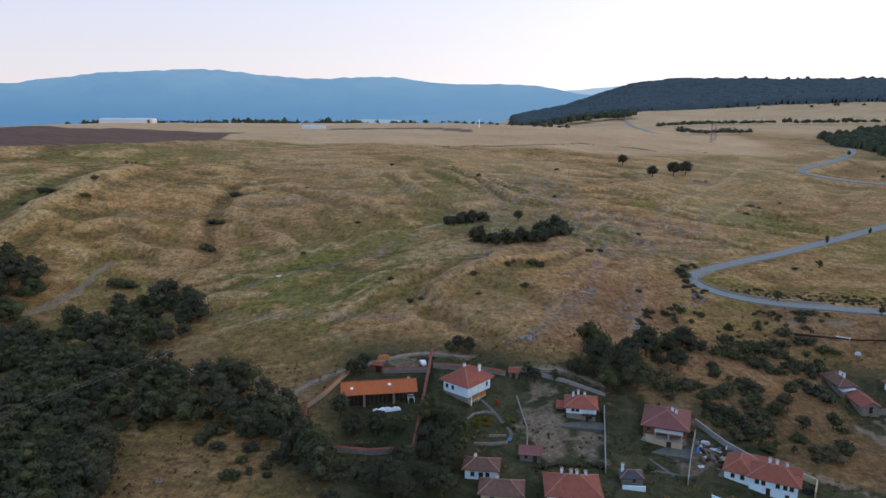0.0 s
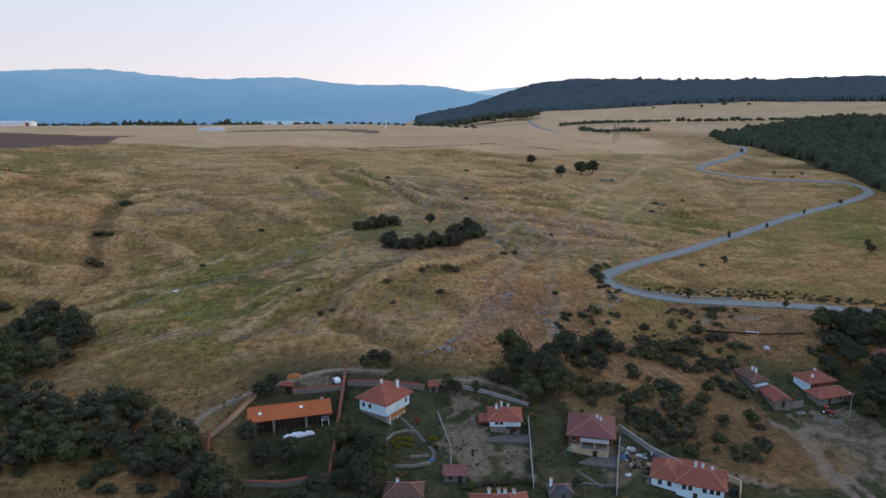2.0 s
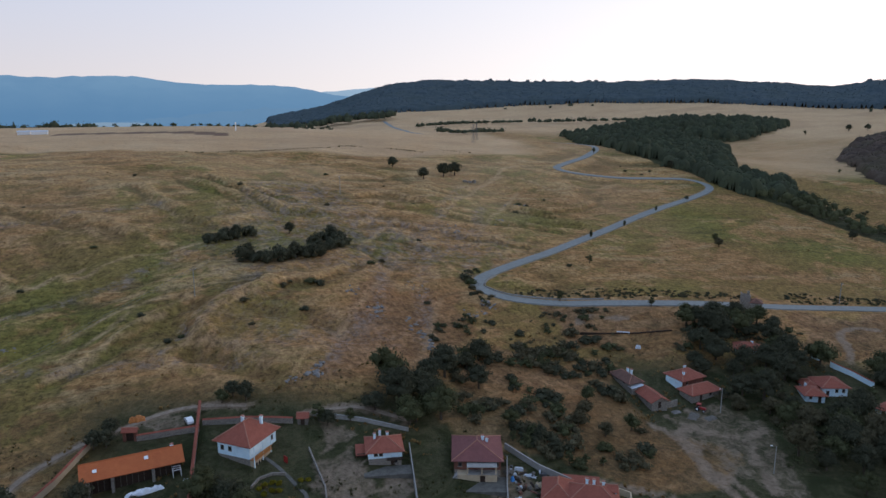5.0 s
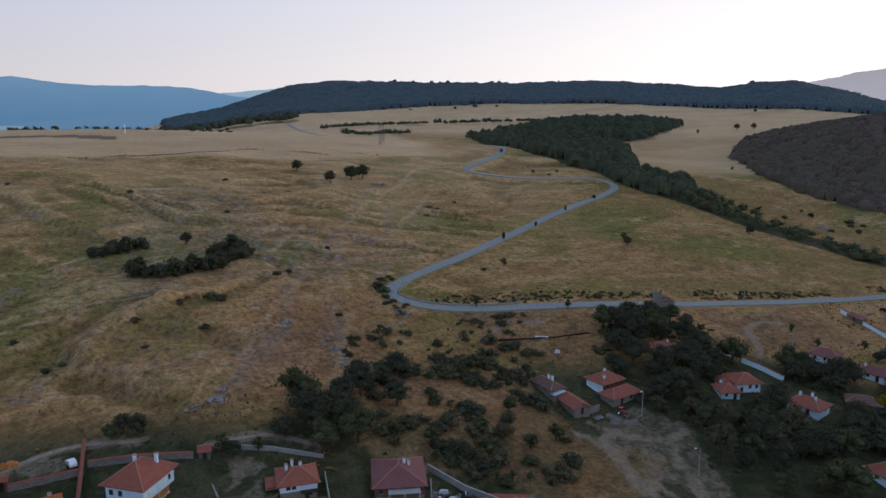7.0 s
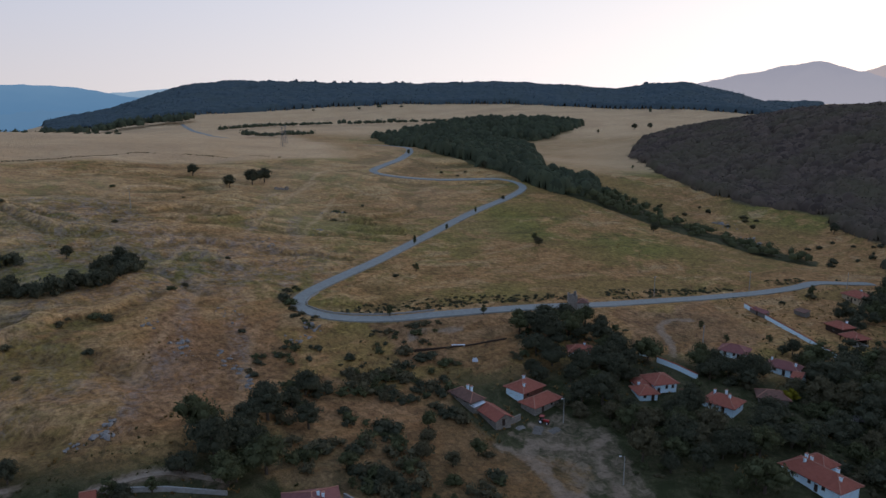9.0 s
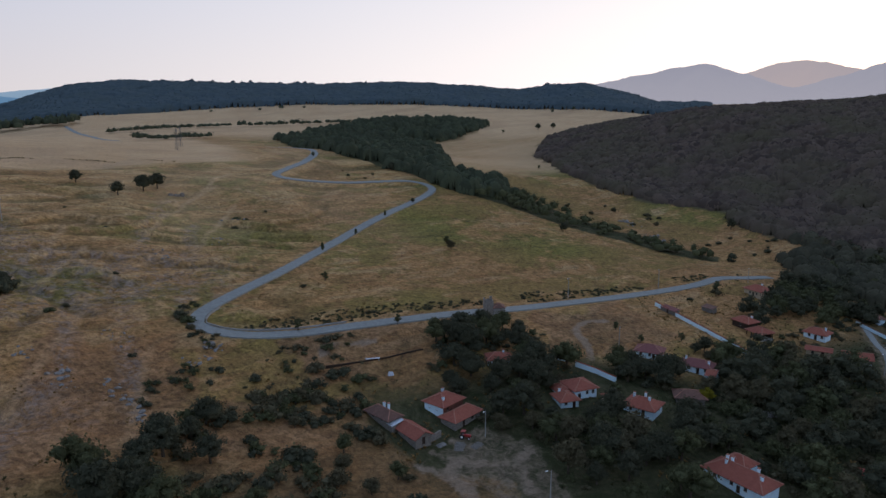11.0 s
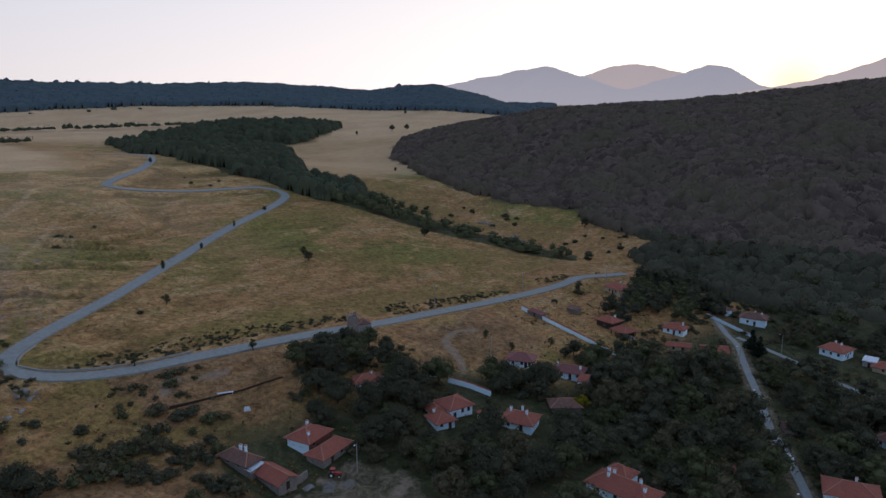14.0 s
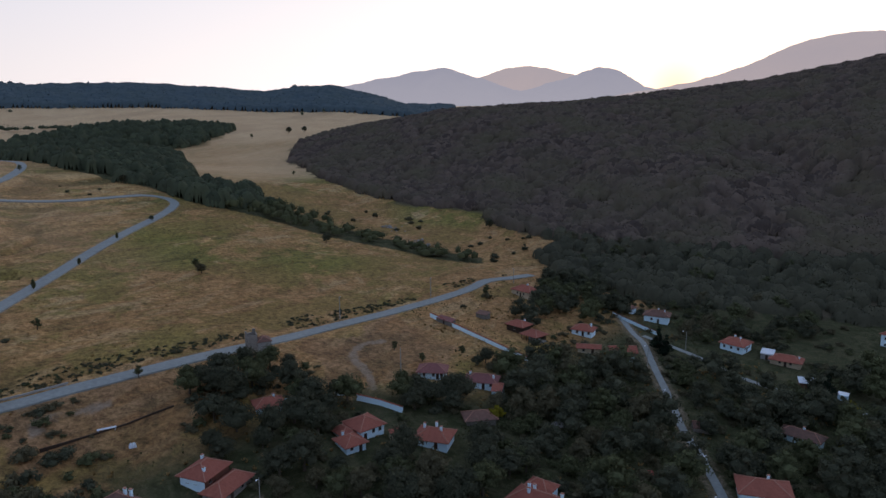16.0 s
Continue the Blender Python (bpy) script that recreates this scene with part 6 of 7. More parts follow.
    house("house with a red hip roof at the road's end", 351.4, 214.0, -107, 11.4, 7.6, 3.1, 2.0, "hip", TILE_RED, OCHRE, None, 0, ((1.0, 0.5, 0.9),), [("front", -2, 1.1), ("front", 2, 1.1)], [("front", 0)])
    house("white house with a red roof among garden trees", 316.6, 171.2, -89, 8.6, 6.2, 2.6, 1.8, "hip", TILE_RED, WHITEWASH, None, 0, ((3.0, 0.6, 1.5),), [("front", 3.0, 1.0), ("front", -2, 1.0)], [("front", 0.5)])
    house("long low annexe with a red lean-to roof", 296.5, 161.6, -72, 8.4, 3.8, 2.4, 0.9, "gable", TILE_RED, OCHRE, None, 0, (), [("front", -2, 0.8)], [("front", 1.5)])
    q = house("two-storey house with timber upper floor and red roof", 298.0, 147.9, -64, 9.4, 6.0, 3.8, 1.6, "gable", TILE_RED, GREYWOOD, WHITEWASH, 2.0, (), [("front", -3, 2.4), ("front", 0, 2.4), ("front", 3, 2.4), ("front", 3, 0.4)], [("front", -1.2)])
    house("house with a brown tiled hip roof behind the street wall", 365.0, 150.4, -85, 11.0, 7.2, 3.4, 1.9, "hip", TILE_OLD, WHITEWASH, None, 0, ((0.5, 0.4, 0.9), (3.4, 0.2, 0.9)), [("front", -2, 1.2)], [("front", 1)])
    house("narrow white gate building with a low brown roof", 372.4, 166.4, -120, 5.4, 3.4, 2.6, 1.0, "hip", TILE_OLD, WHITEWASH, None, 0, (), [("front", 1, 1)], [("front", -1)])
    house("white house with a bright red hip roof", 345.0, 114.8, -107, 9.6, 9.2, 3.2, 2.0, "hip", TILE_RED, WHITEWASH, None, 0, ((-0.8, 0.6, 0.9), (1.6, 0.4, 0.9)), [("front", -3, 1.3), ("front", 0, 1.3), ("front", 3, 1.3), ("right", -2, 1.3), ("right", 2, 1.3)], [("right", 0)])
    house("low red-roofed house with a grey metal annexe", 339.4, 93.4, -94, 11.4, 6.4, 2.4, 1.7, "hip", TILE_RED, OCHRE, None, 0, ((4.6, 0.4, 0.7),), [("front", 2, 1), ("front", -2, 1)], [("front", 0)])
    house("grey metal-roofed annexe beside the red-roofed house", 343.6, 100.6, -94, 4.6, 5.0, 2.7, 0.5, "shed", SHEET, CONCRETE, None, 0, (), [], [("front", 0)], over=0.3, name="shed", cap=None)
    house("long white school building with a red hip roof", 386.0, 45.0, -118, 30.0, 9.0, 6.2, 2.6, "hip", TILE_RED, WHITEWASH, None, 0, (), [("front", -13 + 2.9 * k, z) for k in range(10) for z in (0.9, 3.8)], [("front", 0)], name="school")
    house("long low white house with an old dark roof", 265.0, 85.4, -106, 11.8, 5.2, 2.5, 1.6, "hip", TILE_OLD, WHITEWASH, None, 0, ((0.5, 0.2, 0.7),), [("front", -4, 1), ("front", -1, 1), ("front", 2, 1), ("front", 4.6, 1)], [("front", 0.5)])
    house("house with a broad red tiled hip roof", 218.8, 90.6, -78, 12.4, 9.0, 4.2, 2.2, "hip", TILE_RED, WHITEWASH, None, 0, ((1.0, 1.0, 1.0),), [("front", -3, 1.6), ("front", 3, 1.6)], [("front", 0)])
    house("collapsed stone shed with a mossy brown roof", 254.4, 111.4, -70, 6.0, 4.4, 1.8, 1.2, "gable", TILE_OLD, STONE, None, 0, (), [], [], over=0.2, name="shed")
    house("shed with pale metal sheets and a red tile edge", 318.5, 84.0, -80, 6.0, 4.0, 2.4, 0.7, "shed", SHEET, BROWNWALL, None, 0, (), [], [("front", 0)], over=0.4, name="shed", cap=None)
    house("small white kiosk with a flat pale roof", 314.6, 73.0, -100, 3.2, 2.6, 2.3, 0.15, "shed", PAINT_WHITE, WHITEWASH, None, 0, (), [("front", 0, 0.9)], [], over=0.2, name="kiosk", cap=None)
    # Watch tower ruin by the road
    t = thing("stone_tower", 205.5, 248.5, -38, "ruined grey stone tower with a low white side building", "tower")
    bm = walls_bm(3.6, 3.6, -2.5, 6.2, -2.2, 0.0)
    box(bm, -4.0, -2.9, -1.8, -1.2, 6.204, 7.0), box(bm, -1.6, -0.6, 1.2, 1.8, 6.204, 7.4), box(bm, -4.0, -3.5, 0.4, 1.8, 6.204, 6.8)
    part("wall", bm, STONE, t)
    part("wall", walls_bm(4.4, 4.6, -2.5, 3.6, 1.85, 0.4), CONCRETE, t, "pale plastered side building")
    roof_parts(t, 4.4, 4.6, 3.7, 1.2, "hip", TILE_OLD, 0.3, 1.85, 0.4)
    # Garden walls
    red = "stone garden wall with a red tile coping"
    wall_run(red, [(-3.4, 213.2), (-5.4, 190), (-7.4, 166)], 1.7, 0.45, STONE, TILE_RED)
    wall_run(red, [(-18.2, 203.6), (-3.8, 203.2)], 1.5, 0.4, STONE, TILE_RED)
    wall_run(red, [(-38.0, 186.0), (-34.3, 192.0), (-28.6, 204.0)], 1.6, 0.4, OCHRE, TILE_RED)
    wall_run(red, [(-38.0, 186.0), (-37.0, 176.5), (-28.5, 165.5), (-18.0, 164.0), (-7.8, 165.6)], 1.5, 0.4, STONE, TILE_RED)
    wall_run(red, [(-3.0, 205.4), (8.0, 203.2), (18.6, 200.2)], 1.4, 0.4, STONE, TILE_RED)
    wall_run("low pale stone wall beside the upper lane", [(24.0, 202.0), (36.0, 198.4), (47.0, 193.4)], 0.9, 0.5, CONCRETE)
    wall_run("grey concrete garden wall between two plots", [(45.2, 186.5), (42.5, 173), (39.8, 159.5)], 1.8, 0.25, CONCRETE)
    wall_run("grey concrete garden wall beside the brown house", [(68.2, 178.5), (63.6, 168), (59.2, 157.0)], 1.8, 0.25, CONCRETE)
    wall_run("grey stone wall above the cluttered yard", [(70.0, 184.0), (75.0, 174.5), (80.5, 168.0)], 1.6, 0.4, CONCRETE)
    wall_run("pale brick wall round the paved yard", [(86.5, 166.5), (92.6, 160.8), (89.6, 155.8)], 1.6, 0.35, OCHRE)
    wall_run("low white garden wall", [(63.5, 153.0), (70.0, 149.5)], 0.8, 0.3, WHITEWASH)
    wall_run("low stone wall across the stubble plot", [(21.0, 190), (22.5, 176), (21.5, 168)], 0.6, 0.35, STONE)
    wall_run("stone yard wall with a dark wooden gate", [(130.0, 200.6), (136.5, 201.8)], 1.9, 0.35, STONE)
    wall_run("long white wall with a red tile coping", [(291.6, 230.6), (282.0, 204.2), (272.4, 177.8)], 1.7, 0.4, WHITEWASH, TILE_RED)
    wall_run("white courtyard wall with red coping stretches", [(203.0, 206.5), (205.5, 199.5), (206.5, 192.0)], 2.0, 0.35, WHITEWASH, TILE_RED)
    wall_run("broken white courtyard wall", [(200.5, 213.0), (203.0, 210.5)], 1.6, 0.35, WHITEWASH)
    wall_run("broken white wall at the upper end of the gardens", [(191.5, 222.5), (196.0, 221.0), (199.5, 219.0)], 1.5, 0.35, WHITEWASH)
    wall_run("broken white wall of a roofless house", [(184.5, 219.0), (187.5, 213.6), (184.0, 211.5)], 2.2, 0.35, WHITEWASH)
    wall_run("white street wall with a tiled coping", [(362.0, 170.0), (353.6, 157.8), (345.2, 145.5)], 1.7, 0.35, WHITEWASH, TILE_OLD)
    # Guard kerb round the outside of the hairpin
    d = np.gradient(ROAD_LINE, axis=0)
    d = d / np.linalg.norm(d, axis=1)[:, None]
    outer = ROAD_LINE + np.stack([-d[:, 1], d[:, 0]], 1) * -3.3
    outer = outer[(ROAD_LINE[:, 0] < 150) & (ROAD_LINE[:, 1] > 262) & (ROAD_LINE[:, 1] < 300)][::2]
    wall_run("low pale concrete guard kerb along the road bend", outer.tolist(), 0.55, 0.3, CONCRETE, name="guard_kerb")


village()


# ---- planting ----
FAR_TREES = {}


def grove(shape, spacing, seed, kinds, size=(0.75, 1.15), keep=0.85, reach=5.0, group="trees of the village", single=True):
    """Trees that can be told apart one by one; those of the far gardens are gathered into one wood."""
    rng = random.Random(seed)
    for x, y in clear_of(scatter(shape, spacing, seed, keep), reach):
        key, s = rng.choice(kinds), rng.uniform(*size)
        if any(math.hypot(x - hx, y - hy) < hr + (s - 0.85) * 4.0 for hx, hy, hr in PLOTS):
            s *= 0.6
        if single:
            plant(key, float(x), float(y), s, group)
        else:
            FAR_TREES.setdefault(key, []).append((float(x), float(y), s, rng.uniform(0, 6.28)))


def far_trees():
    """The trees of the far gardens and the ravine's depth, crown beside crown."""
    for key, spots in FAR_TREES.items():
        _, width, _ = TREE_KINDS[key]
        kin = TREE_KINDS[key][0]
        leaf = [c for c in kin.children if c.name.startswith("crown")][0].data.materials[0]
        tall = width * (1.9 if key == "spruce" else 1.0)
        crown = crown_mesh("crown", 300 + len(key), width, tall * 0.05, tall, 8, 76, 0.37, leaf)
        v = np.array([p.co for p in crown.vertices])
        f = [list(p.vertices) for p in crown.polygons]
        verts, faces, k = [], [], 0
        for x, y, s, a in spots:
            c, n = math.cos(a) * s, math.sin(a) * s
            verts.append(np.stack([v[:, 0] * c - v[:, 1] * n + x, v[:, 0] * n + v[:, 1] * c + y, v[:, 2] * s + float(ground(x, y)) - 0.2], 1))
            faces.extend([[i + k for i in p] for p in f])
            k += len(v)
        me = bpy.data.meshes.new("garden_woods")
        me.from_pydata(np.vstack(verts).tolist(), [], faces)
        me.materials.append(crown.materials[0])
        tagged(new("garden_woods", me), "dense mixed trees of the far gardens and ravine", "woods", kind="stuff")


def thicket(shape, spacing, seed, kinds=(0, 1, 3), size=(0.7, 1.3), keep=0.85, reach=4.5):
    rng = random.Random(seed)
    for x, y in clear_of(scatter(shape, spacing, seed, keep), reach):
        bush(float(x), float(y), rng.uniform(*size), rng.choice(kinds))


MIXED = ["broad_dark", "broad_dark", "broad", "walnut", "olive_crown", "young"]
DARK = ["broad_dark", "broad_dark", "walnut", "broad"]
# Ravine on the western side
RAVINE = [
    [(-200, 300), (-172, 290), (-158, 272), (-162, 254), (-155, 237), (-190, 225), (-230, 260)],
    [(-138, 256), (-122, 267), (-100, 268), (-89, 251), (-88, 233), (-101, 224), (-124, 228), (-138, 242)],
    [(-160, 240), (-138, 242), (-112, 226), (-79, 208), (-64, 209), (-49, 191), (-38, 180), (-30, 163), (-29, 149), (-43, 163), (-66, 178), (-85, 175), (-80, 150), (-72, 128), (-120, 120), (-170, 180)],
]
for k, shape in enumerate(RAVINE):
    grove(shape, 7.0, 40 + k, DARK + ["broad"], (0.65, 1.4), 0.85, group="trees of the ravine", single=False)
    thicket(shape, 8.0, 60 + k, (0, 1, 3), (0.8, 1.4), 0.5)
grove([(-128, 200), (-94, 182), (-82, 164), (-76, 140), (-130, 138)], 5.6, 44, DARK + ["broad"], (0.8, 1.35), 0.9, group="trees of the ravine", single=False)
for x, y in ((-124, 204), (-118, 198), (-128, 196)):
    plant("willow", x, y, 0.9)
thicket([(-83, 178), (-56, 181), (-44, 174), (-44, 165), (-64, 166)], 6.5, 69, (0, 1, 2), (0.5, 1.1), 0.5)
thicket([(-56, 154), (-51, 162), (-35, 164), (-33, 158), (-46, 152)], 3.6, 70, (0, 1), (0.5, 0.8))
grove([(-33, 184), (-21, 180), (-9, 178), (-9, 167), (-20, 166), (-28, 171)], 5.0, 71, ["broad_dark", "young", "broad"], (0.5, 0.8), 0.8)
grove([(-5, 183), (4, 181), (8, 173), (6, 158), (3, 143), (-13, 140), (-17, 156), (-5, 166)], 5.6, 72, DARK, (0.6, 0.95), 0.9)
grove([(-44, 172), (-40, 184), (-36, 174), (-27, 162), (-30, 150)], 5.5, 73, DARK, (0.6, 0.85), 0.7)
grove([(-28, 203), (-22, 203), (-22, 210), (-29, 210)], 4.0, 74, ["broad_dark"], (0.55, 0.7), 1.0)
# Belt of trees above the middle plots
grove([(33, 204), (50, 217), (69, 230), (92, 229), (84, 215), (66, 208), (63, 196), (46, 190), (42, 196)], 6.6, 75, DARK, (0.65, 1.35), 0.8)
grove([(72, 198), (81, 191), (88, 180), (96, 172), (90, 169), (80, 178), (70, 188)], 5.0, 76, ["broad_dark", "young", "broad"], (0.5, 0.75), 0.85)
thicket([(72, 198), (81, 191), (88, 180), (96, 172), (90, 169), (80, 178), (70, 188)], 4.0, 77, (0, 1), (0.7, 1.1), 0.6)
grove([(96, 236), (112, 240), (108, 220), (97, 216)], 5.0, 78, ["olive_crown", "young"], (0.5, 0.7), 0.6)
thicket([(62, 205), (80, 232), (130, 246), (128, 224), (114, 196), (92, 196)], 10.0, 79, (0, 2, 2, 1), (0.4, 0.9), 0.3)
thicket([(92, 196), (114, 196), (118, 180), (108, 165), (97, 172)], 8.0, 80, (0, 1, 2), (0.5, 1.0), 0.35)
grove([(96, 210), (112, 205), (114, 188), (104, 184), (96, 192)], 8.0, 81, ["broad", "olive_crown"], (0.6, 0.75), 0.8)
# Gardens in the heart of the village
grove([(150, 214), (160, 226), (166, 240), (178, 247), (200, 240), (204, 232), (196, 216), (203, 208), (184, 200), (168, 204), (158, 198)], 7.0, 82, DARK + ["broad"], (0.6, 1.25), 0.9)
grove([(150, 200), (172, 197), (180, 180), (207, 168), (203, 147), (186, 148), (170, 140), (152, 150), (150, 168), (146, 176)], 7.8, 83, DARK + ["olive_crown", "broad"], (0.7, 1.45), 0.88)
grove([(205, 206), (230, 194), (236, 180), (230, 168), (222, 178), (208, 186)], 6.8, 84, DARK, (0.6, 1.2), 0.85)
grove([(257, 186), (280, 168), (292, 142), (254, 122), (236, 113), (206, 104), (190, 122), (190, 136), (204, 160), (222, 168), (244, 182)], 7.2, 85, MIXED, (0.5, 1.6), 0.8, single=False)
thicket([(215, 118), (235, 135), (262, 150), (280, 160), (290, 150), (255, 124), (228, 110)], 6.0, 86, (0, 1, 2, 2), (0.8, 1.4), 0.8)
grove([(322, 144), (302, 130), (248, 108), (216, 94), (236, 60), (356, 56), (330, 84), (314, 92), (310, 128)], 7.4, 87, MIXED, (0.5, 1.6), 0.8, single=False)
grove([(416, 220), (345, 176), (320, 178), (306, 200), (330, 205), (357, 204)], 6.4, 88, DARK + ["broad"], (0.45, 1.32), 0.72, single=False)
grove([(356, 204), (400, 222), (412, 190), (398, 172), (376, 158), (352, 176)], 6.8, 89, DARK + ["broad"], (0.45, 1.32), 0.72, single=False)
grove([(360, 142), (400, 150), (414, 100), (404, 78), (372, 90), (352, 120), (344, 130)], 7.0, 90, MIXED, (0.45, 1.32), 0.72, single=False)
thicket([(285, 232), (345, 232), (340, 220), (310, 216), (296, 208), (296, 200), (300, 205)], 11.0, 91, (0, 1, 2), (0.6, 1.1), 0.45)
grove([(262, 200), (272, 176), (258, 186), (250, 196)], 5.5, 92, ["young", "broad_dark"], (0.5, 0.8), 0.8)
for key, x, y, s in (("yellow", 221, 167, 0.9), ("yellow", 300, 71, 1.15), ("yellow", 269, 73, 0.6), ("yellow", 352, 124, 0.5), ("spruce", 321, 140, 1.0), ("spruce", 317, 136, 0.85), ("spruce", 309, 78, 0.9), ("yellow", 10.5, 158, 0.4), ("yellow", 166, 196, 0.5),
                     ("young", 246, 220, 0.6), ("young", 244, 207, 0.6), ("walnut", 224, 186, 0.95), ("walnut", 166, 168, 1.1), ("walnut", 178, 158, 1.1), ("walnut", 196, 152, 1.0), ("young", 25, 200, 0.9), ("broad_dark", 27, 198, 0.55), ("young", 33, 199, 0.7), ("broad", 162, 181, 1.0), ("broad_dark", 172, 240, 1.0), ("broad_dark", 182, 242, 1.05), ("broad_dark", 191, 241, 0.95)):
    plant(key, x, y, s)
# Lone trees and bushes on the hillside
for key, x, y, s in (("broad_dark", 118, 471, 0.85), ("broad_dark", 131, 446, 1.0), ("walnut", 147, 455, 1.0), ("walnut", 157, 462, 1.1), ("broad_dark", 36, 339, 0.65), ("olive_crown", 259, 332, 0.8), ("young", 263, 340, 0.9), ("broad_dark", 366, 344, 0.8), ("poplar", 191, 348, 0.45), ("poplar", 224, 368, 0.4), ("poplar", 263, 394, 0.4), ("young", 168, 310, 0.7), ("young", 131, 269, 0.75), ("young", 164, 256, 0.65), ("broad_dark", 823, 762, 1.2), ("broad_dark", 846, 753, 1.2), ("young", 761, 773, 1.1), ("broad_dark", 500, 300, 0.9), ("young", 554, 527, 0.8), ("broad_dark", 350, 500, 0.8), ("young", 310, 548, 0.8), ("broad_dark", 302, 416, 0.35), ("young", 343, 228, 0.9), ("young", 338, 226, 0.7), ("broad_dark", 5, 215, 0.55), ("broad_dark", 8, 212, 0.65), ("broad", 2, 213, 0.5)):
    plant(key, x, y, s, "lone trees on the hillside")
CLUMP = [(3, 328), (8, 331), (12, 332), (19, 334), (15, 306), (19, 303), (23, 301), (28, 302), (32, 303), (37, 304), (42, 306), (46, 310), (50, 313), (53, 316), (51, 330), (48, 327), (54, 326), (44, 322), (57, 322)]
for k, (x, y) in enumerate(CLUMP):
    bush(x, y, 1.55 + 0.35 * math.sin(k * 2.1), (0, 3, 0)[k % 3], 1.2)
    if k % 3:
        plant("broad_dark", x + 1.5, y + 1.0, 0.64 + 0.15 * math.sin(k * 3.3), "thorn trees on the slope", "low dark thorn tree in a thicket on the slope")
for k, (x, y, s) in enumerate([(39, 279, 1.1), (36, 282, 0.9), (26, 278, 0.8), (31, 262, 0.8), (100, 291, 1.0), (100, 286, 1.1), (99, 281, 0.9), (97, 276, 0.6), (-110, 338, 1.3), (-106, 336, 0.9), (-108, 317, 1.3), (-104, 314, 0.9), (-107, 366, 1.2), (-132, 285, 1.4), (-136, 286, 1.3), (-128, 284, 1.2), (-117, 280, 1.1), (-170, 337, 1.2), (-172, 352, 1.0), (-192, 346, 1.4), (-198, 350, 1.2), (-196, 330, 1.0),
                              (123, 245, 1.3), (126, 240, 1.2), (130, 240, 1.1), (132, 235, 1.1), (106, 234, 1.4), (110, 233, 1.2), (154, 304, 0.6), (176, 406, 0.9), (172, 400, 0.8), (180, 404, 0.7), (76, 268, 0.6), (63, 300, 0.7), (70, 310, 0.6), (-20, 268, 0.7), (-12, 250, 0.7), (-8, 255, 0.6), (12, 268, 0.7), (92, 330, 0.6), (-60, 300, 0.5), (-40, 330, 0.5), (60, 380, 0.7), (20, 400, 0.6), (-30, 420, 0.6), (70, 440, 0.6), (200, 420, 0.6)]):
    bush(x, y, s, k, 0.85)
thicket([(150, 262), (216, 257), (296, 249), (338, 243), (338, 249), (270, 262), (190, 272)], 9.0, 93, (0, 1, 2), (0.3, 0.6), 0.5, 5.5)
thicket([(430, 330), (520, 345), (530, 380), (450, 420), (420, 380)], 14, 94, (0, 2, 3), (0.4, 1.2), 0.4)
thicket([(420, 250), (500, 260), (500, 300), (430, 300)], 12, 95, (0, 2, 3), (0.5, 1.2), 0.4)
thicket([(260, 470), (340, 475), (330, 540), (290, 500)], 16, 96, (0, 2), (0.4, 0.7), 0.5)
thicket([(-150, 240), (-60, 250), (150, 260), (170, 420), (-120, 440)], 48, 97, (2, 0, 2, 3), (0.25, 0.5), 0.3)
for k, (x, y) in enumerate(edge_wood):
    FAR_TREES.setdefault(("olive_crown", "broad_dark", "broad", "olive_crown")[k % 4], []).append((float(x), float(y), 0.75 + 0.35 * abs(math.sin(k * 1.7)), k * 2.1))
far_trees()


def scrub(shape, spacing, seed, gap, low=0.5, high=1.15, reach=3.6):
    """Brambles and self-sown bushes that fill the ground between the gardens, as one mesh a kind."""
    points = clear_of(strew(shape, spacing, seed), reach)
    points = points[wave(points[:, 0], points[:, 1], 14, seed) + 0.4 * wave(points[:, 0], points[:, 1], 6, seed + 1) > gap]
    rng = np.random.default_rng(seed)
    pick = rng.integers(0, 3, len(points))
    for k in range(3):
        made = crown_mesh("bush", 400 + k, 4.4, -0.3, 2.3, 4, 24, 0.40, LEAF[(0, 1, 2)[k]])
        v, f = np.array([q.co for q in made.vertices]), [list(q.vertices) for q in made.polygons]
        verts, faces, n = [], [], 0
        for x, y in points[pick == k]:
            s, a = rng.uniform(low, high), rng.uniform(0, 6.28)
            c, d = math.cos(a) * s, math.sin(a) * s
            verts.append(np.stack([v[:, 0] * c - v[:, 1] * d + x, v[:, 0] * d + v[:, 1] * c + y, v[:, 2] * s + float(ground(x, y)) - 0.1], 1))
            faces.extend([[i + n for i in q] for q in f])
            n += len(v)
        if verts:
            me = bpy.data.meshes.new("scrub")
            me.from_pydata(np.vstack(verts).tolist(), [], faces)
            me.materials.append(LEAF[(0, 1, 2)[k]])
            tagged(new("scrub", me), "dark tangled scrub between the village gardens", "scrub", kind="stuff")


scrub([(196, 108), (236, 60), (360, 50), (412, 70), (414, 140), (400, 176), (352, 178), (300, 180), (258, 188), (228, 170), (204, 160), (186, 136)], 4.6, 61, -0.15)
scrub([(150, 226), (176, 248), (206, 236), (230, 206), (232, 170), (204, 160), (190, 140), (150, 148), (142, 176), (152, 200)], 4.4, 62, -0.1)
scrub([(-30, 182), (-12, 178), (6, 184), (30, 170), (52, 172), (58, 158), (48, 138), (0, 132), (-28, 148)], 5.0, 63, 0.12)
scrub([(60, 200), (76, 234), (128, 246), (132, 226), (116, 200), (112, 176), (96, 168), (78, 182)], 4.4, 64, -0.05, 0.6, 1.6)
scrub([(112, 276), (150, 267), (217, 257), (296, 249), (345, 243), (404, 234), (404, 240), (345, 250), (270, 261), (200, 268), (130, 282)], 1.9, 65, -0.05, 0.2, 0.42, 4.0)
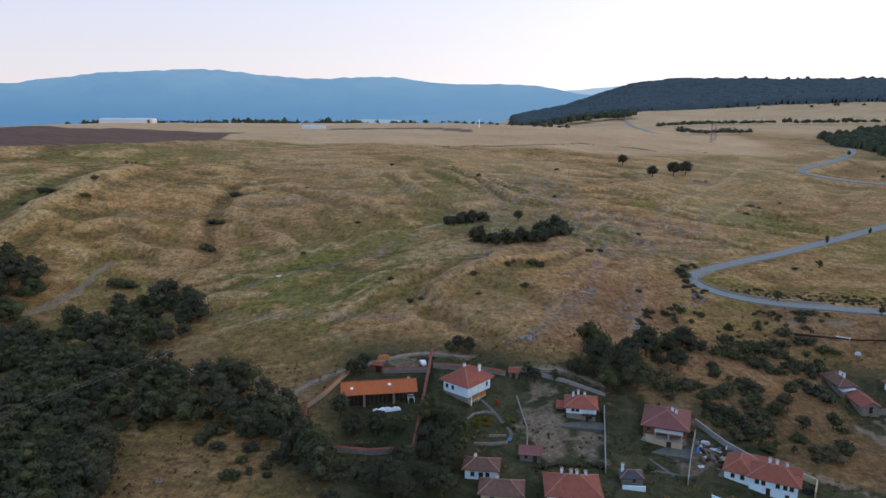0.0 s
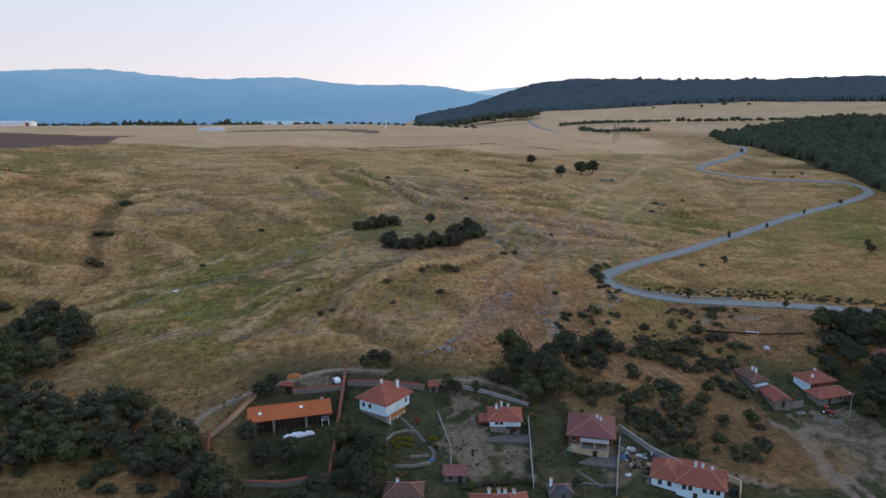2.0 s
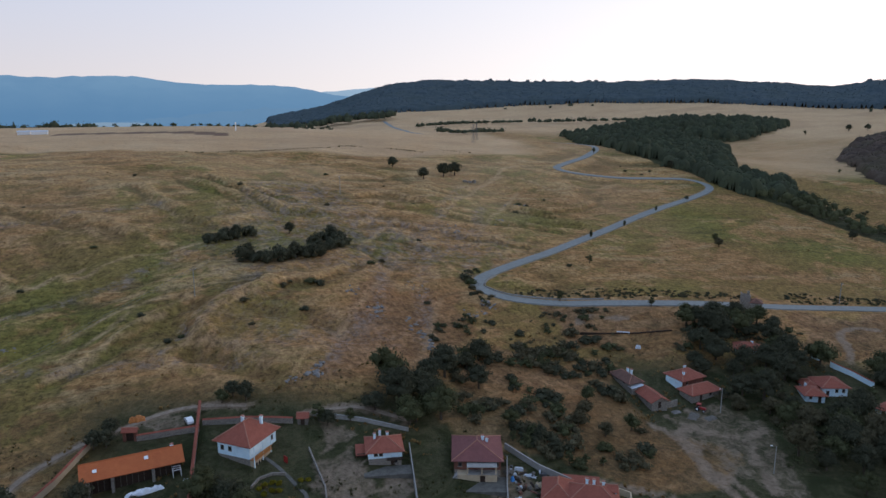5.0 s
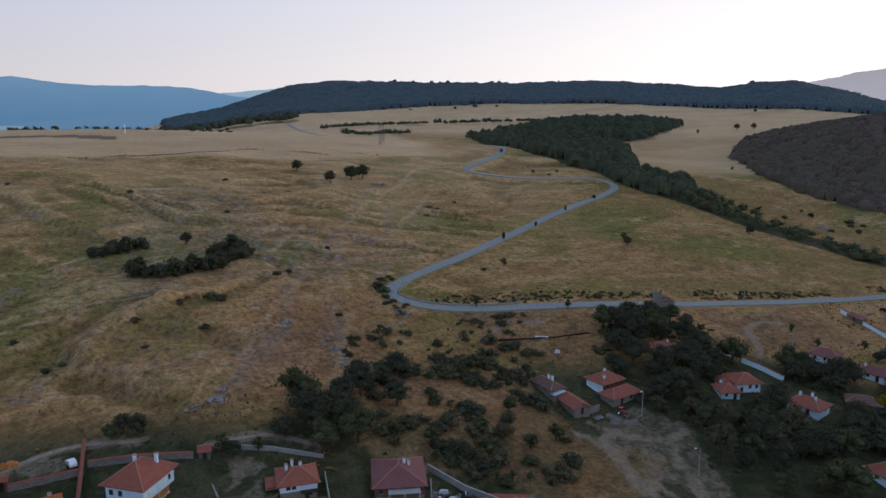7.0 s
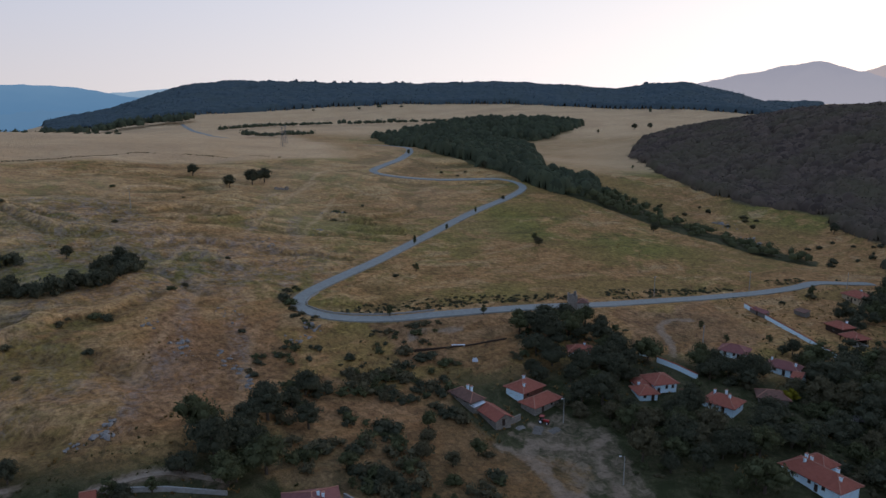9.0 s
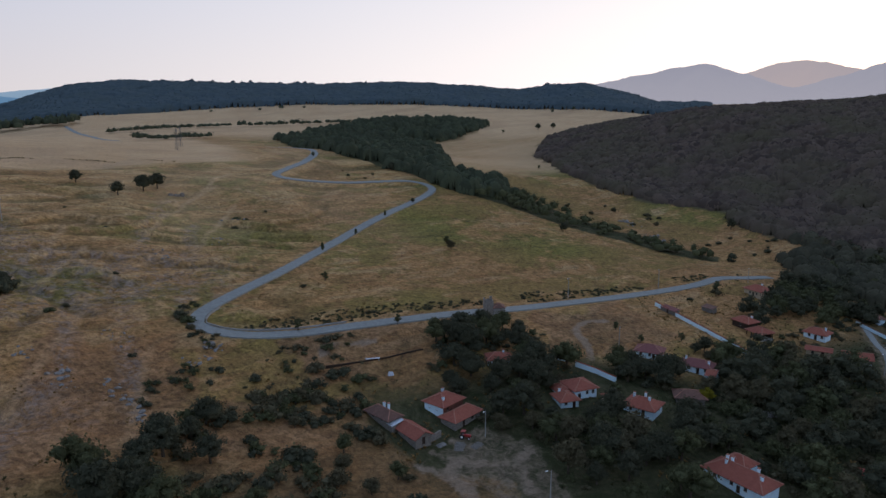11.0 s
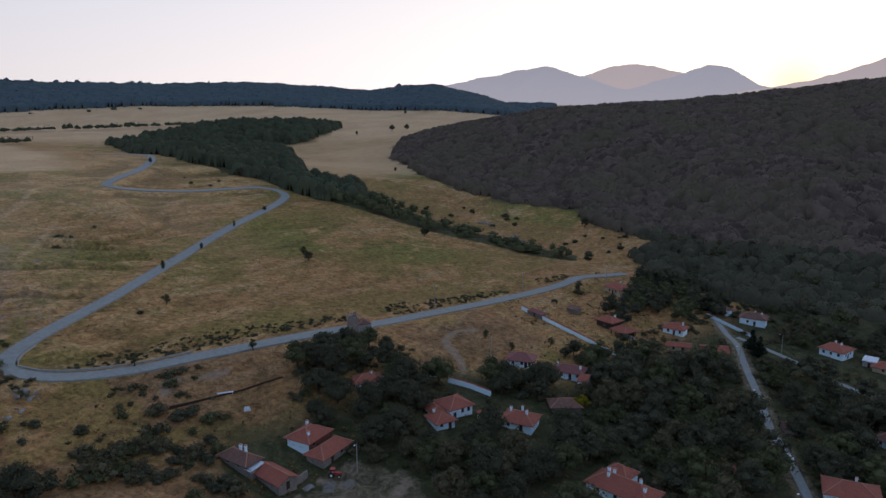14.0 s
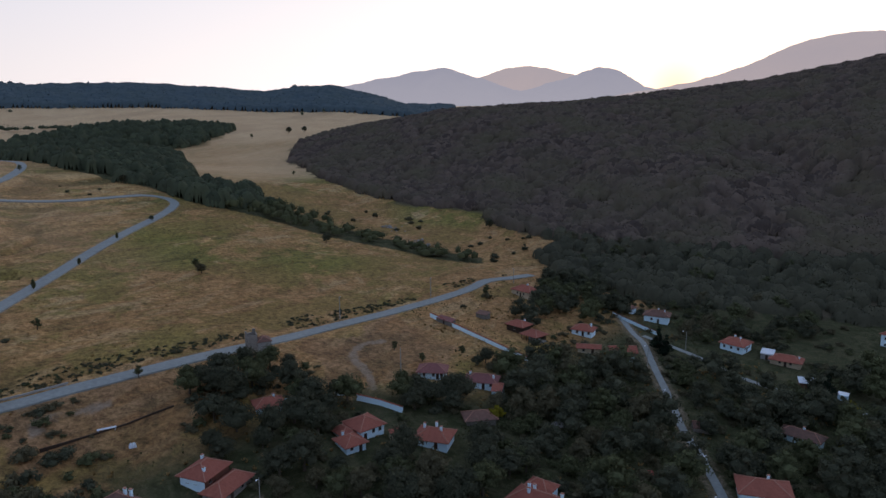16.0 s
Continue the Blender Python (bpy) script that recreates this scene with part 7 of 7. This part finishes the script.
scrub([(98, 268), (104, 268), (104, 292), (112, 300), (106, 302), (97, 292)], 2.6, 66, -0.3, 0.3, 0.7, 3.4)
scrub([(60, 214), (70, 250), (98, 264), (150, 260), (200, 246), (196, 226), (160, 224), (130, 230), (110, 214)], 3.2, 67, 0.05, 0.3, 1.0)


# ---- small things ----
def put_down(ob, x, y, rot, label, category, group="", sink=0.0):
    ob.matrix_world = pose(x, y, float(ground(x, y)) - sink, 0, 0, rot)
    return tagged(ob, label, category, group)


def car(x, y, rot, paint, label):
    ob = put_down(new("car"), x, y, rot, label, "car")
    bm = bmesh.new()
    side = [(-1.95, 0.35), (1.95, 0.35), (1.98, 0.75), (1.1, 0.88), (0.55, 1.4), (-1.2, 1.45), (-1.9, 0.95)]
    rings = [[bm.verts.new((px, y0, pz)) for px, pz in side] for y0 in (-0.8, 0.8)]
    bm.faces.new(rings[0]), bm.faces.new(rings[1][::-1])
    for i in range(len(side)):
        j = (i + 1) % len(side)
        bm.faces.new((rings[0][j], rings[0][i], rings[1][i], rings[1][j]))
    bmesh.ops.bevel(bm, geom=bm.edges[:], offset=0.08, segments=2, affect="EDGES")
    part("body", bm, paint, ob)
    for y0 in (-0.815, 0.815):
        bm = bmesh.new()
        quad(bm, (0.85, y0, 0.92), (0.5, y0, 1.3), (-1.1, y0, 1.34), (-1.6, y0, 0.95))
        bmesh.ops.solidify(bm, geom=bm.faces[:], thickness=0.02)
        part("side_window", bm, GLASS, ob)
    bm = bmesh.new()
    box(bm, -0.01, 0.01, -0.65, 0.65, 0, 0.62, pose(0.86, 0, 0.95, 0, -46, 0))
    part("windscreen", bm, GLASS, ob)
    for wx in (-1.25, 1.25):
        for wy in (-0.78, 0.78):
            bm = bmesh.new()
            rod(bm, (wx, wy - 0.1, 0.31), (wx, wy + 0.1, 0.31), 0.31, 0.31, 14)
            wheel = part("wheel", bm, RUBBER, ob)
            bm = bmesh.new()
            rod(bm, (wx, wy - 0.11, 0.31), (wx, wy + 0.11, 0.31), 0.17, 0.17, 10)
            part("rim", bm, IRON, wheel)
    return ob


def tractor(x, y, rot):
    ob = put_down(new("tractor"), x, y, rot, "old red tractor parked beside the farm shed", "tractor")
    bm = bmesh.new()
    box(bm, -0.2, 1.7, -0.35, 0.35, 0.7, 1.35), box(bm, -1.0, -0.2, -0.45, 0.45, 0.6, 1.0)
    bmesh.ops.bevel(bm, geom=bm.edges[:], offset=0.06, segments=1, affect="EDGES")
    part("body", bm, PAINT_RED, ob)
    bm = bmesh.new()
    box(bm, -1.1, 0.1, -0.7, 0.7, 2.2, 2.3)
    for px, py in ((-1.05, -0.65), (-1.05, 0.6), (0.0, -0.65), (0.0, 0.6)):
        box(bm, px, px + 0.06, py, py + 0.06, 0.9, 2.196)
    part("cab_frame", bm, PAINT_RED, ob)
    for wx, wy, r in ((-0.7, -0.75, 0.72), (-0.7, 0.75, 0.72), (1.3, -0.6, 0.42), (1.3, 0.6, 0.42)):
        bm = bmesh.new()
        rod(bm, (wx, wy - 0.17, r), (wx, wy + 0.17, r), r, r, 16)
        wheel = part("wheel", bm, RUBBER, ob)
        bm = bmesh.new()
        rod(bm, (wx, wy - 0.18, r), (wx, wy + 0.18, r), r * 0.5, r * 0.5, 10)
        part("rim", bm, PAINT_WHITE, wheel)
    return ob


def lamp_post(x, y, rot, h=8.0):
    ob = put_down(new("street_lamp"), x, y, rot, "grey concrete street lamp post with a small arm", "street lamp", "street lamps")
    bm = bmesh.new()
    rod(bm, (0, 0, -0.6), (0, 0, h), 0.16, 0.09, 8)
    part("post", bm, CONCRETE, ob)
    bm = bmesh.new()
    rod(bm, (0, 0, h - 0.3), (1.1, 0, h + 0.1), 0.04, 0.04, 6)
    arm = part("arm", bm, IRON, ob)
    bm = bmesh.new()
    box(bm, 1.0, 1.6, -0.14, 0.14, h + 0.02, h + 0.16)
    part("lamp_head", bm, PAINT_WHITE, arm)
    return ob


def power_pole(x, y, rot, h=9.5, label="weathered concrete power pole with a cross arm"):
    ob = put_down(new("power_pole"), x, y, rot, label, "power pole", "power poles")
    bm = bmesh.new()
    rod(bm, (0, 0, -0.8), (0, 0, h), 0.17, 0.10, 8)
    part("post", bm, CONCRETE, ob)
    bm = bmesh.new()
    box(bm, -0.9, 0.9, -0.06, 0.06, h - 0.7, h - 0.56)
    arm = part("cross_arm", bm, IRON, ob)
    for px in (-0.8, 0.0, 0.8):
        bm = bmesh.new()
        rod(bm, (px, 0, h - 0.556), (px, 0, h - 0.25), 0.06, 0.04, 6)
        part("insulator", bm, PAINT_WHITE, arm)
    return ob


def wire(a, b, sag, label="thin sagging overhead power line"):
    cu = bpy.data.curves.new("power_line", "CURVE")
    cu.dimensions, cu.bevel_depth, cu.bevel_resolution = "3D", 0.026, 1
    sp = cu.splines.new("POLY")
    sp.points.add(30)
    for i in range(31):
        t = i / 30
        p = Vector(a).lerp(Vector(b), t)
        sp.points[i].co = (p.x, p.y, p.z - sag * 4 * t * (1 - t), 1)
    cu.materials.append(IRON)
    tmp = bpy.data.objects.new("power_line", cu)
    me = bpy.data.meshes.new_from_object(tmp)
    bpy.data.objects.remove(tmp)
    return tagged(new("power_line", me), label, "power line", "power lines")


def pylon(x, y, h=15.0):
    ob = put_down(new("pylon"), x, y, 20, "thin steel lattice power mast on the stubble field", "pylon", "pylons")
    bm = bmesh.new()
    for sx in (-1, 1):
        for sy in (-1, 1):
            rod(bm, (sx * 1.0, sy * 1.0, -0.5), (sx * 0.15, sy * 0.15, h), 0.11, 0.08, 5)
    for k in range(8):
        a, b = 1 - 0.85 * k / 8, 1 - 0.85 * (k + 1) / 8
        rod(bm, (-a, -a, h * k / 8), (b, -b, h * (k + 1) / 8), 0.06, 0.06, 4), rod(bm, (a, a, h * k / 8), (-b, b, h * (k + 1) / 8), 0.06, 0.06, 4)
    part("mast", bm, IRON, ob)
    bm = bmesh.new()
    rod(bm, (-2.0, 0, h * 0.9), (2.0, 0, h * 0.9), 0.1, 0.1, 5)
    part("cross_arm", bm, IRON, ob)
    return ob


ROCK_MESHES = []
for k in range(4):
    rng = np.random.default_rng(100 + k)
    v, f = rough_ball(rng, BALL1, 0.5)
    me = bpy.data.meshes.new("rock")
    me.from_pydata((v * np.array([1.0, 0.6, 0.45])).tolist(), [], f.tolist())
    me.materials.append(ROCK)
    ROCK_MESHES.append(me)


def outcrop(x, y, length, rot, n, seed, spread=1.6, size=0.9):
    """A line of limestone blocks breaking through the turf."""
    ob = thing("rock_outcrop", x, y, rot, "pale limestone outcrop of broken blocks in dry grass", "rock", "rock outcrops")
    rng = random.Random(seed)
    a = radians(rot)
    for i in range(n):
        u, w = rng.uniform(-length / 2, length / 2), rng.gauss(0, spread)
        px, py = x + u * math.cos(a) - w * math.sin(a), y + u * math.sin(a) + w * math.cos(a)
        s = size * rng.uniform(0.4, 1.4)
        m = ob.matrix_world.inverted() @ pose(px, py, float(ground(px, py)) + 0.05 * s, rng.uniform(-20, 20), rng.uniform(-20, 20), rng.uniform(0, 360)) @ Matrix.Diagonal((s, s, s, 1))
        shared("block", ROCK_MESHES[i % 4], ob, m)
    return ob


for k, (x, y, ln, rot, n, sp, sz) in enumerate([(28.5, 222, 7, 70, 16, 0.9, 1.0), (21, 218.5, 4, 20, 9, 1.0, 0.8), (56, 261, 14, 75, 22, 1.4, 0.8), (68, 240, 12, 85, 18, 1.2, 0.8), (66, 252, 12, 80, 14, 1.4, 0.7), (101, 268, 6, 40, 14, 1.6, 1.1), (92, 262, 8, 30, 9, 2.0, 0.8), (75, 280, 12, 85, 12, 2.0, 0.6), (50, 275, 10, 70, 10, 2.0, 0.6), (430, 316, 22, 40, 26, 3.0, 1.6), (452, 352, 20, 60, 18, 3.0, 1.4), (408, 300, 10, 60, 8, 2.5, 1.2), (118, 352, 16, 80, 14, 3.0, 0.7), (150, 372, 16, 70, 12, 3.0, 0.7), (-58, 262, 8, 10, 8, 1.2, 0.6), (175, 408, 14, 0, 12, 1.5, 0.8), (-168, 352, 14, 60, 12, 3.0, 0.7)]):
    outcrop(x, y, ln, rot, n, 200 + k, sp, sz)
heap("rock", -67.3, 283.7, 10, 2.4, 1.6, 1.0, PAINT_WHITE, "single white boulder on the grazed slope", "rock", 3)
heap("rock", -67.2, 153.7, 30, 1.6, 1.2, 0.9, ROCK, "pale boulder in a dry clearing", "rock", 4)
# By the barn
heap("tarpaulin", -15.6, 184.2, 12, 8.2, 1.5, 1.0, TARP, "white tarpaulin over a long pile by the barn", "tarpaulin", 5)
heap("tarpaulin", -6.6, 185.6, 12, 2.0, 1.3, 0.8, TARP, "small white tarpaulin beside the barn", "tarpaulin", 6)
heap("timber_pile", -18.6, 212.6, 0, 4.0, 2.0, 1.2, ORANGE_PAINT, "orange-brown pile of timber beside the track", "timber", 7)
car(-6.2, 207.4, 105, PAINT_WHITE, "white hatchback parked inside the garden wall")
gate = thing("gatehouse", -19.6, 204.4, -14, "brick gate with a small red tiled roof", "gate")
for px in (-1.3, 1.3):
    bm = bmesh.new()
    box(bm, px - 0.35, px + 0.35, -0.5, 0.5, -1.0, 2.6)
    part("pier", bm, BROWNWALL, gate)
roof_parts(gate, 3.2, 1.2, 2.65, 0.7, "gable", TILE_RED, 0.3)
bm = bmesh.new()
box(bm, -0.94, 0.94, -0.06, 0.06, -0.8, 2.1)
part("gate_leaf", bm, DARKWOOD, gate)
for line, w in (([(10, 190), (12, 187), (14.5, 182.5), (16.5, 178), (18, 174.5), (17.2, 171)], 0.9), ([(52.5, 166.5), (54.5, 163.5), (57, 160)], 0.8), ([(44, 160), (52, 161.5), (59.5, 160.5)], 0.9)):
    ribbon("garden_path", curve_points(line, 1.0), w, PAVING, "trodden garden path between the beds", 0.10, 0.02)
stones = "low dry stone terrace wall in the garden"
wall_run(stones, [(6.5, 179.5), (8.5, 182.0), (11.5, 183.0), (14.5, 182.4)], 0.5, 0.4, STONE, name="terrace_wall", step=1.5)
wall_run(stones, [(8.0, 169.0), (12.5, 169.0), (16.8, 170.0)], 0.6, 0.4, STONE, name="terrace_wall", step=2.0)
wall_run(stones, [(12.0, 172.5), (16.6, 172.8)], 0.5, 0.35, STONE, name="terrace_wall", step=2.0)
for k, (x, y) in enumerate([(8.2, 178.6), (9.6, 179.8), (11.2, 180.2), (12.6, 179.6), (9.0, 176.8), (10.8, 177.6), (12.4, 177.2), (17.5, 179.6), (19.2, 179.4), (27.0, 158.6), (30.0, 158.8), (33.0, 159.2)]):
    ob = new("flower_bush", FLOWER)
    put_down(ob, x, y, k * 47, "yellow-green flowering garden bush in a bed", "bush", "flower bed bushes", 0.1)
for k in range(11):
    bush(23.5 + 1.7 * k, 160.5 + 0.35 * k - 0.02 * k * k, 0.42 + 0.1 * math.sin(k * 2.3), k)
heap("water_butt", 17.2, 171.2, 0, 0.9, 0.9, 0.9, BLUE, "small blue plastic barrel in the garden", "barrel", 10)
bm = bmesh.new()
box(bm, -0.7, 0.7, -0.05, 0.05, 0.1, 1.7)
ob = put_down(part("garden_banner", bm, PAINT_RED), 15.0, 186.4, -60, "red cloth banner beside the house", "banner")
# The cluttered yard
for k, (x, y, rot, lx, ly, h, mat, words) in enumerate([
        (67.0, 175.0, 20, 3.0, 1.6, 0.6, GREYWOOD, "heap of grey scrap boards in the yard"), (71.5, 172.6, -40, 3.6, 1.0, 0.5, SHEET, "pale heap of scrap sheets in the yard"), (66.6, 171.5, 10, 1.0, 0.8, 1.2, BLUE, "blue crate among the yard clutter"),
        (73.0, 168.5, -30, 3.4, 2.2, 0.9, OCHRE, "heap of broken brick in the yard"), (65.2, 165.0, 15, 1.6, 1.0, 0.4, SHEET, "pale sheet lying in the yard"), (69.5, 162.5, 60, 2.6, 1.4, 0.8, GREYWOOD, "stack of old planks in the yard"),
        (75.5, 170.2, -55, 3.0, 1.2, 0.9, BROWNWALL, "stack of red roof tiles in the yard"), (89.0, 158.0, 30, 2.8, 2.0, 0.9, RUBBER, "dark heap of coal in the paved yard"), (137.5, 195.0, 40, 5.0, 3.0, 0.7, GREYWOOD, "pile of grey logs on the dirt square"),
        (141.8, 192.6, 10, 4.0, 2.4, 0.6, GREYWOOD, "heap of brushwood on the dirt square"), (133.6, 198.4, 0, 3.0, 1.8, 0.6, ROCK, "heap of pale rubble by the gate"), (230.7, 151.1, -40, 6.0, 3.6, 1.0, ROCK, "heap of pale rubble and boards among trees"),
        (247.0, 89.7, -40, 2.6, 1.2, 0.8, PAINT_WHITE, "upturned white boat under the trees"), (238.2, 109.4, -80, 3.0, 1.6, 1.2, PAINT_WHITE, "white sheeted trailer beside the street"), (142.6, 232.5, -40, 1.9, 1.2, 1.2, SHEET, "small pale metal hutch in the stubble plot")]):
    heap("scrap_heap" if h < 1.1 else "covered_load", x, y, rot, lx, ly, h, mat, words, "pile", 20 + k)
rng = random.Random(61)
for k in range(46):
    u, w = rng.uniform(0, 1), rng.uniform(0, 1)
    x, y = 65.6 + 8.6 * u + 1.5 * w, 163.5 + 13.5 * w - 3.5 * u
    bm = bmesh.new()
    lx, ly, h = rng.uniform(0.5, 2.2), rng.uniform(0.25, 0.8), rng.uniform(0.12, 0.7)
    box(bm, -lx / 2, lx / 2, -ly / 2, ly / 2, -0.15, h)
    box(bm, -lx / 3, lx / 2.4, -ly / 2.6, ly / 2.2, h + 0.004, h * 1.5, Matrix.Rotation(rng.uniform(-0.3, 0.3), 4, "Z"))
    kind = k % 5
    put_down(part(("crate", "board_stack", "scrap_sheet", "brick_stack", "tub")[kind], bm, (DARKWOOD, GREYWOOD, SHEET, BROWNWALL, IRON)[kind]), x, y, rng.uniform(0, 180), ("dark wooden crate in the cluttered yard", "short stack of grey boards in the yard", "pale scrap metal sheets in the cluttered yard", "stack of reddish bricks in the cluttered yard", "dull iron tub in the cluttered yard")[kind], ("crate", "boards", "scrap", "bricks", "tub")[kind])
bm = bmesh.new()
for k in range(3):
    box(bm, -2.3, 2.3, -0.45 + k * 0.32, -0.2 + k * 0.32, 0.35, 0.45)
for px in (-2.0, 0.0, 2.0):
    box(bm, px - 0.06, px + 0.06, -0.5, 0.5, -0.4, 0.346)
put_down(part("trough", bm, SHEET), 142.5, 242.0, -32, "long pale trough on legs in the field", "trough")
wall_run("low dark brush fence round the stubble plot", [(126.5, 245), (136, 243), (147, 240.5), (155, 239.5), (161, 238.5)], 0.5, 0.25, DARKWOOD, name="brush_fence")
tractor(141.6, 197.2, -60)
car(218.6, 119.9, 20, PAINT_RED, "dark red car parked under garden trees")
for x, y, r in ((146.9, 194.4, 200), (138.1, 163.1, 160), (230.3, 147.1, 200), (300.5, 139.5, 120), (262.0, 124.0, 120), (333.0, 131.0, 100), (372.0, 226.0, 200), (205.0, 100.0, 120)):
    lamp_post(x, y, r)
for x, y, r in ((-3.6, 277.0, 30), (229.5, 207.0, 30), (259.0, 254.5, 0), (318.0, 245.5, 0)):
    power_pole(x, y, r)
PZ = float(ground(-3.6, 277.0)) + 9.2
for k in (-0.8, 0.8):
    wire((-3.6 + k, 277.0, PZ), (-90.8 + k, 53.6, 34.0), 1.5)
    wire((-3.6 + k, 277.0, PZ), (70 + k, 398.0, float(ground(70, 398)) + 9.0), 2.0)
power_pole(70, 398, 30)
pylon(223.5, 592, 15), pylon(214.0, 575, 15)
# On the plateau
mast = put_down(new("lookout_mast"), 30, 600, 0, "slim white mast on a small mound in the field", "mast")
bm = bmesh.new()
rod(bm, (0, 0, -1), (0, 0, 5.5), 0.5, 0.35, 10)
part("shaft", bm, PAINT_WHITE, mast)
bm = bmesh.new()
rod(bm, (0, 0, 5.504), (0, 0, 6.3), 0.6, 0.5, 10)
part("cap", bm, PAINT_WHITE, mast)


def long_shed(x, y, rot, w, d, h, label, stripe=False):
    ob = thing("warehouse", x, y, rot, label, "warehouse", "sheds of the plateau")
    part("wall", walls_bm(w, d, -2, h, gable=h * 0.25), PAINT_WHITE, ob)
    roof_parts(ob, w, d, h + 0.05, h * 0.28, "gable", SHEET, 0.3, cap=None)
    if stripe:
        bm = bmesh.new()
        box(bm, w / 2 - 5.5, w / 2 - 2.5, -d / 2 - 0.06, -d / 2 - 0.004, -1, h - 0.1)
        part("end_panel", bm, PAINT_RED, ob, "bright red wall panel")
    return ob


long_shed(-338, 778, 2, 56, 14, 4.4, "long white farm warehouse with a red end panel", True)
long_shed(-122, 650, 0, 8.5, 4, 2.4, "white field container with a pale roof")
long_shed(-111, 648, 0, 11, 4, 2.4, "white field container beside another")
long_shed(-620, 1080, 2, 40, 12, 6.0, "far white farm shed on the plateau")
ruin = thing("ruin", -172, 396, 10, "tumbled brick ruin on the western knoll", "ruin")
for px, w, h in ((-2.6, 1.6, 2.4), (0.2, 1.2, 1.6), (2.2, 1.4, 2.0)):
    bm = bmesh.new()
    box(bm, px - w / 2, px + w / 2, -0.5, 0.5, -1, h), box(bm, px - w / 3, px, -0.5, 0.4, h + 0.002, h + 0.5)
    part("wall", bm, BROWNWALL, ruin)
ruin = thing("ruin", 163, 452, 10, "low grey stone ruin beside the lone trees", "ruin")
for px, w, h in ((-3.0, 2.6, 1.6), (0.6, 3.4, 0.9), (4.0, 2.0, 1.3)):
    bm = bmesh.new()
    box(bm, px - w / 2, px + w / 2, -0.6, 0.6, -1, h), box(bm, px - w / 3, px, -0.5, 0.4, h + 0.002, h + 0.4)
    part("wall", bm, STONE, ruin)
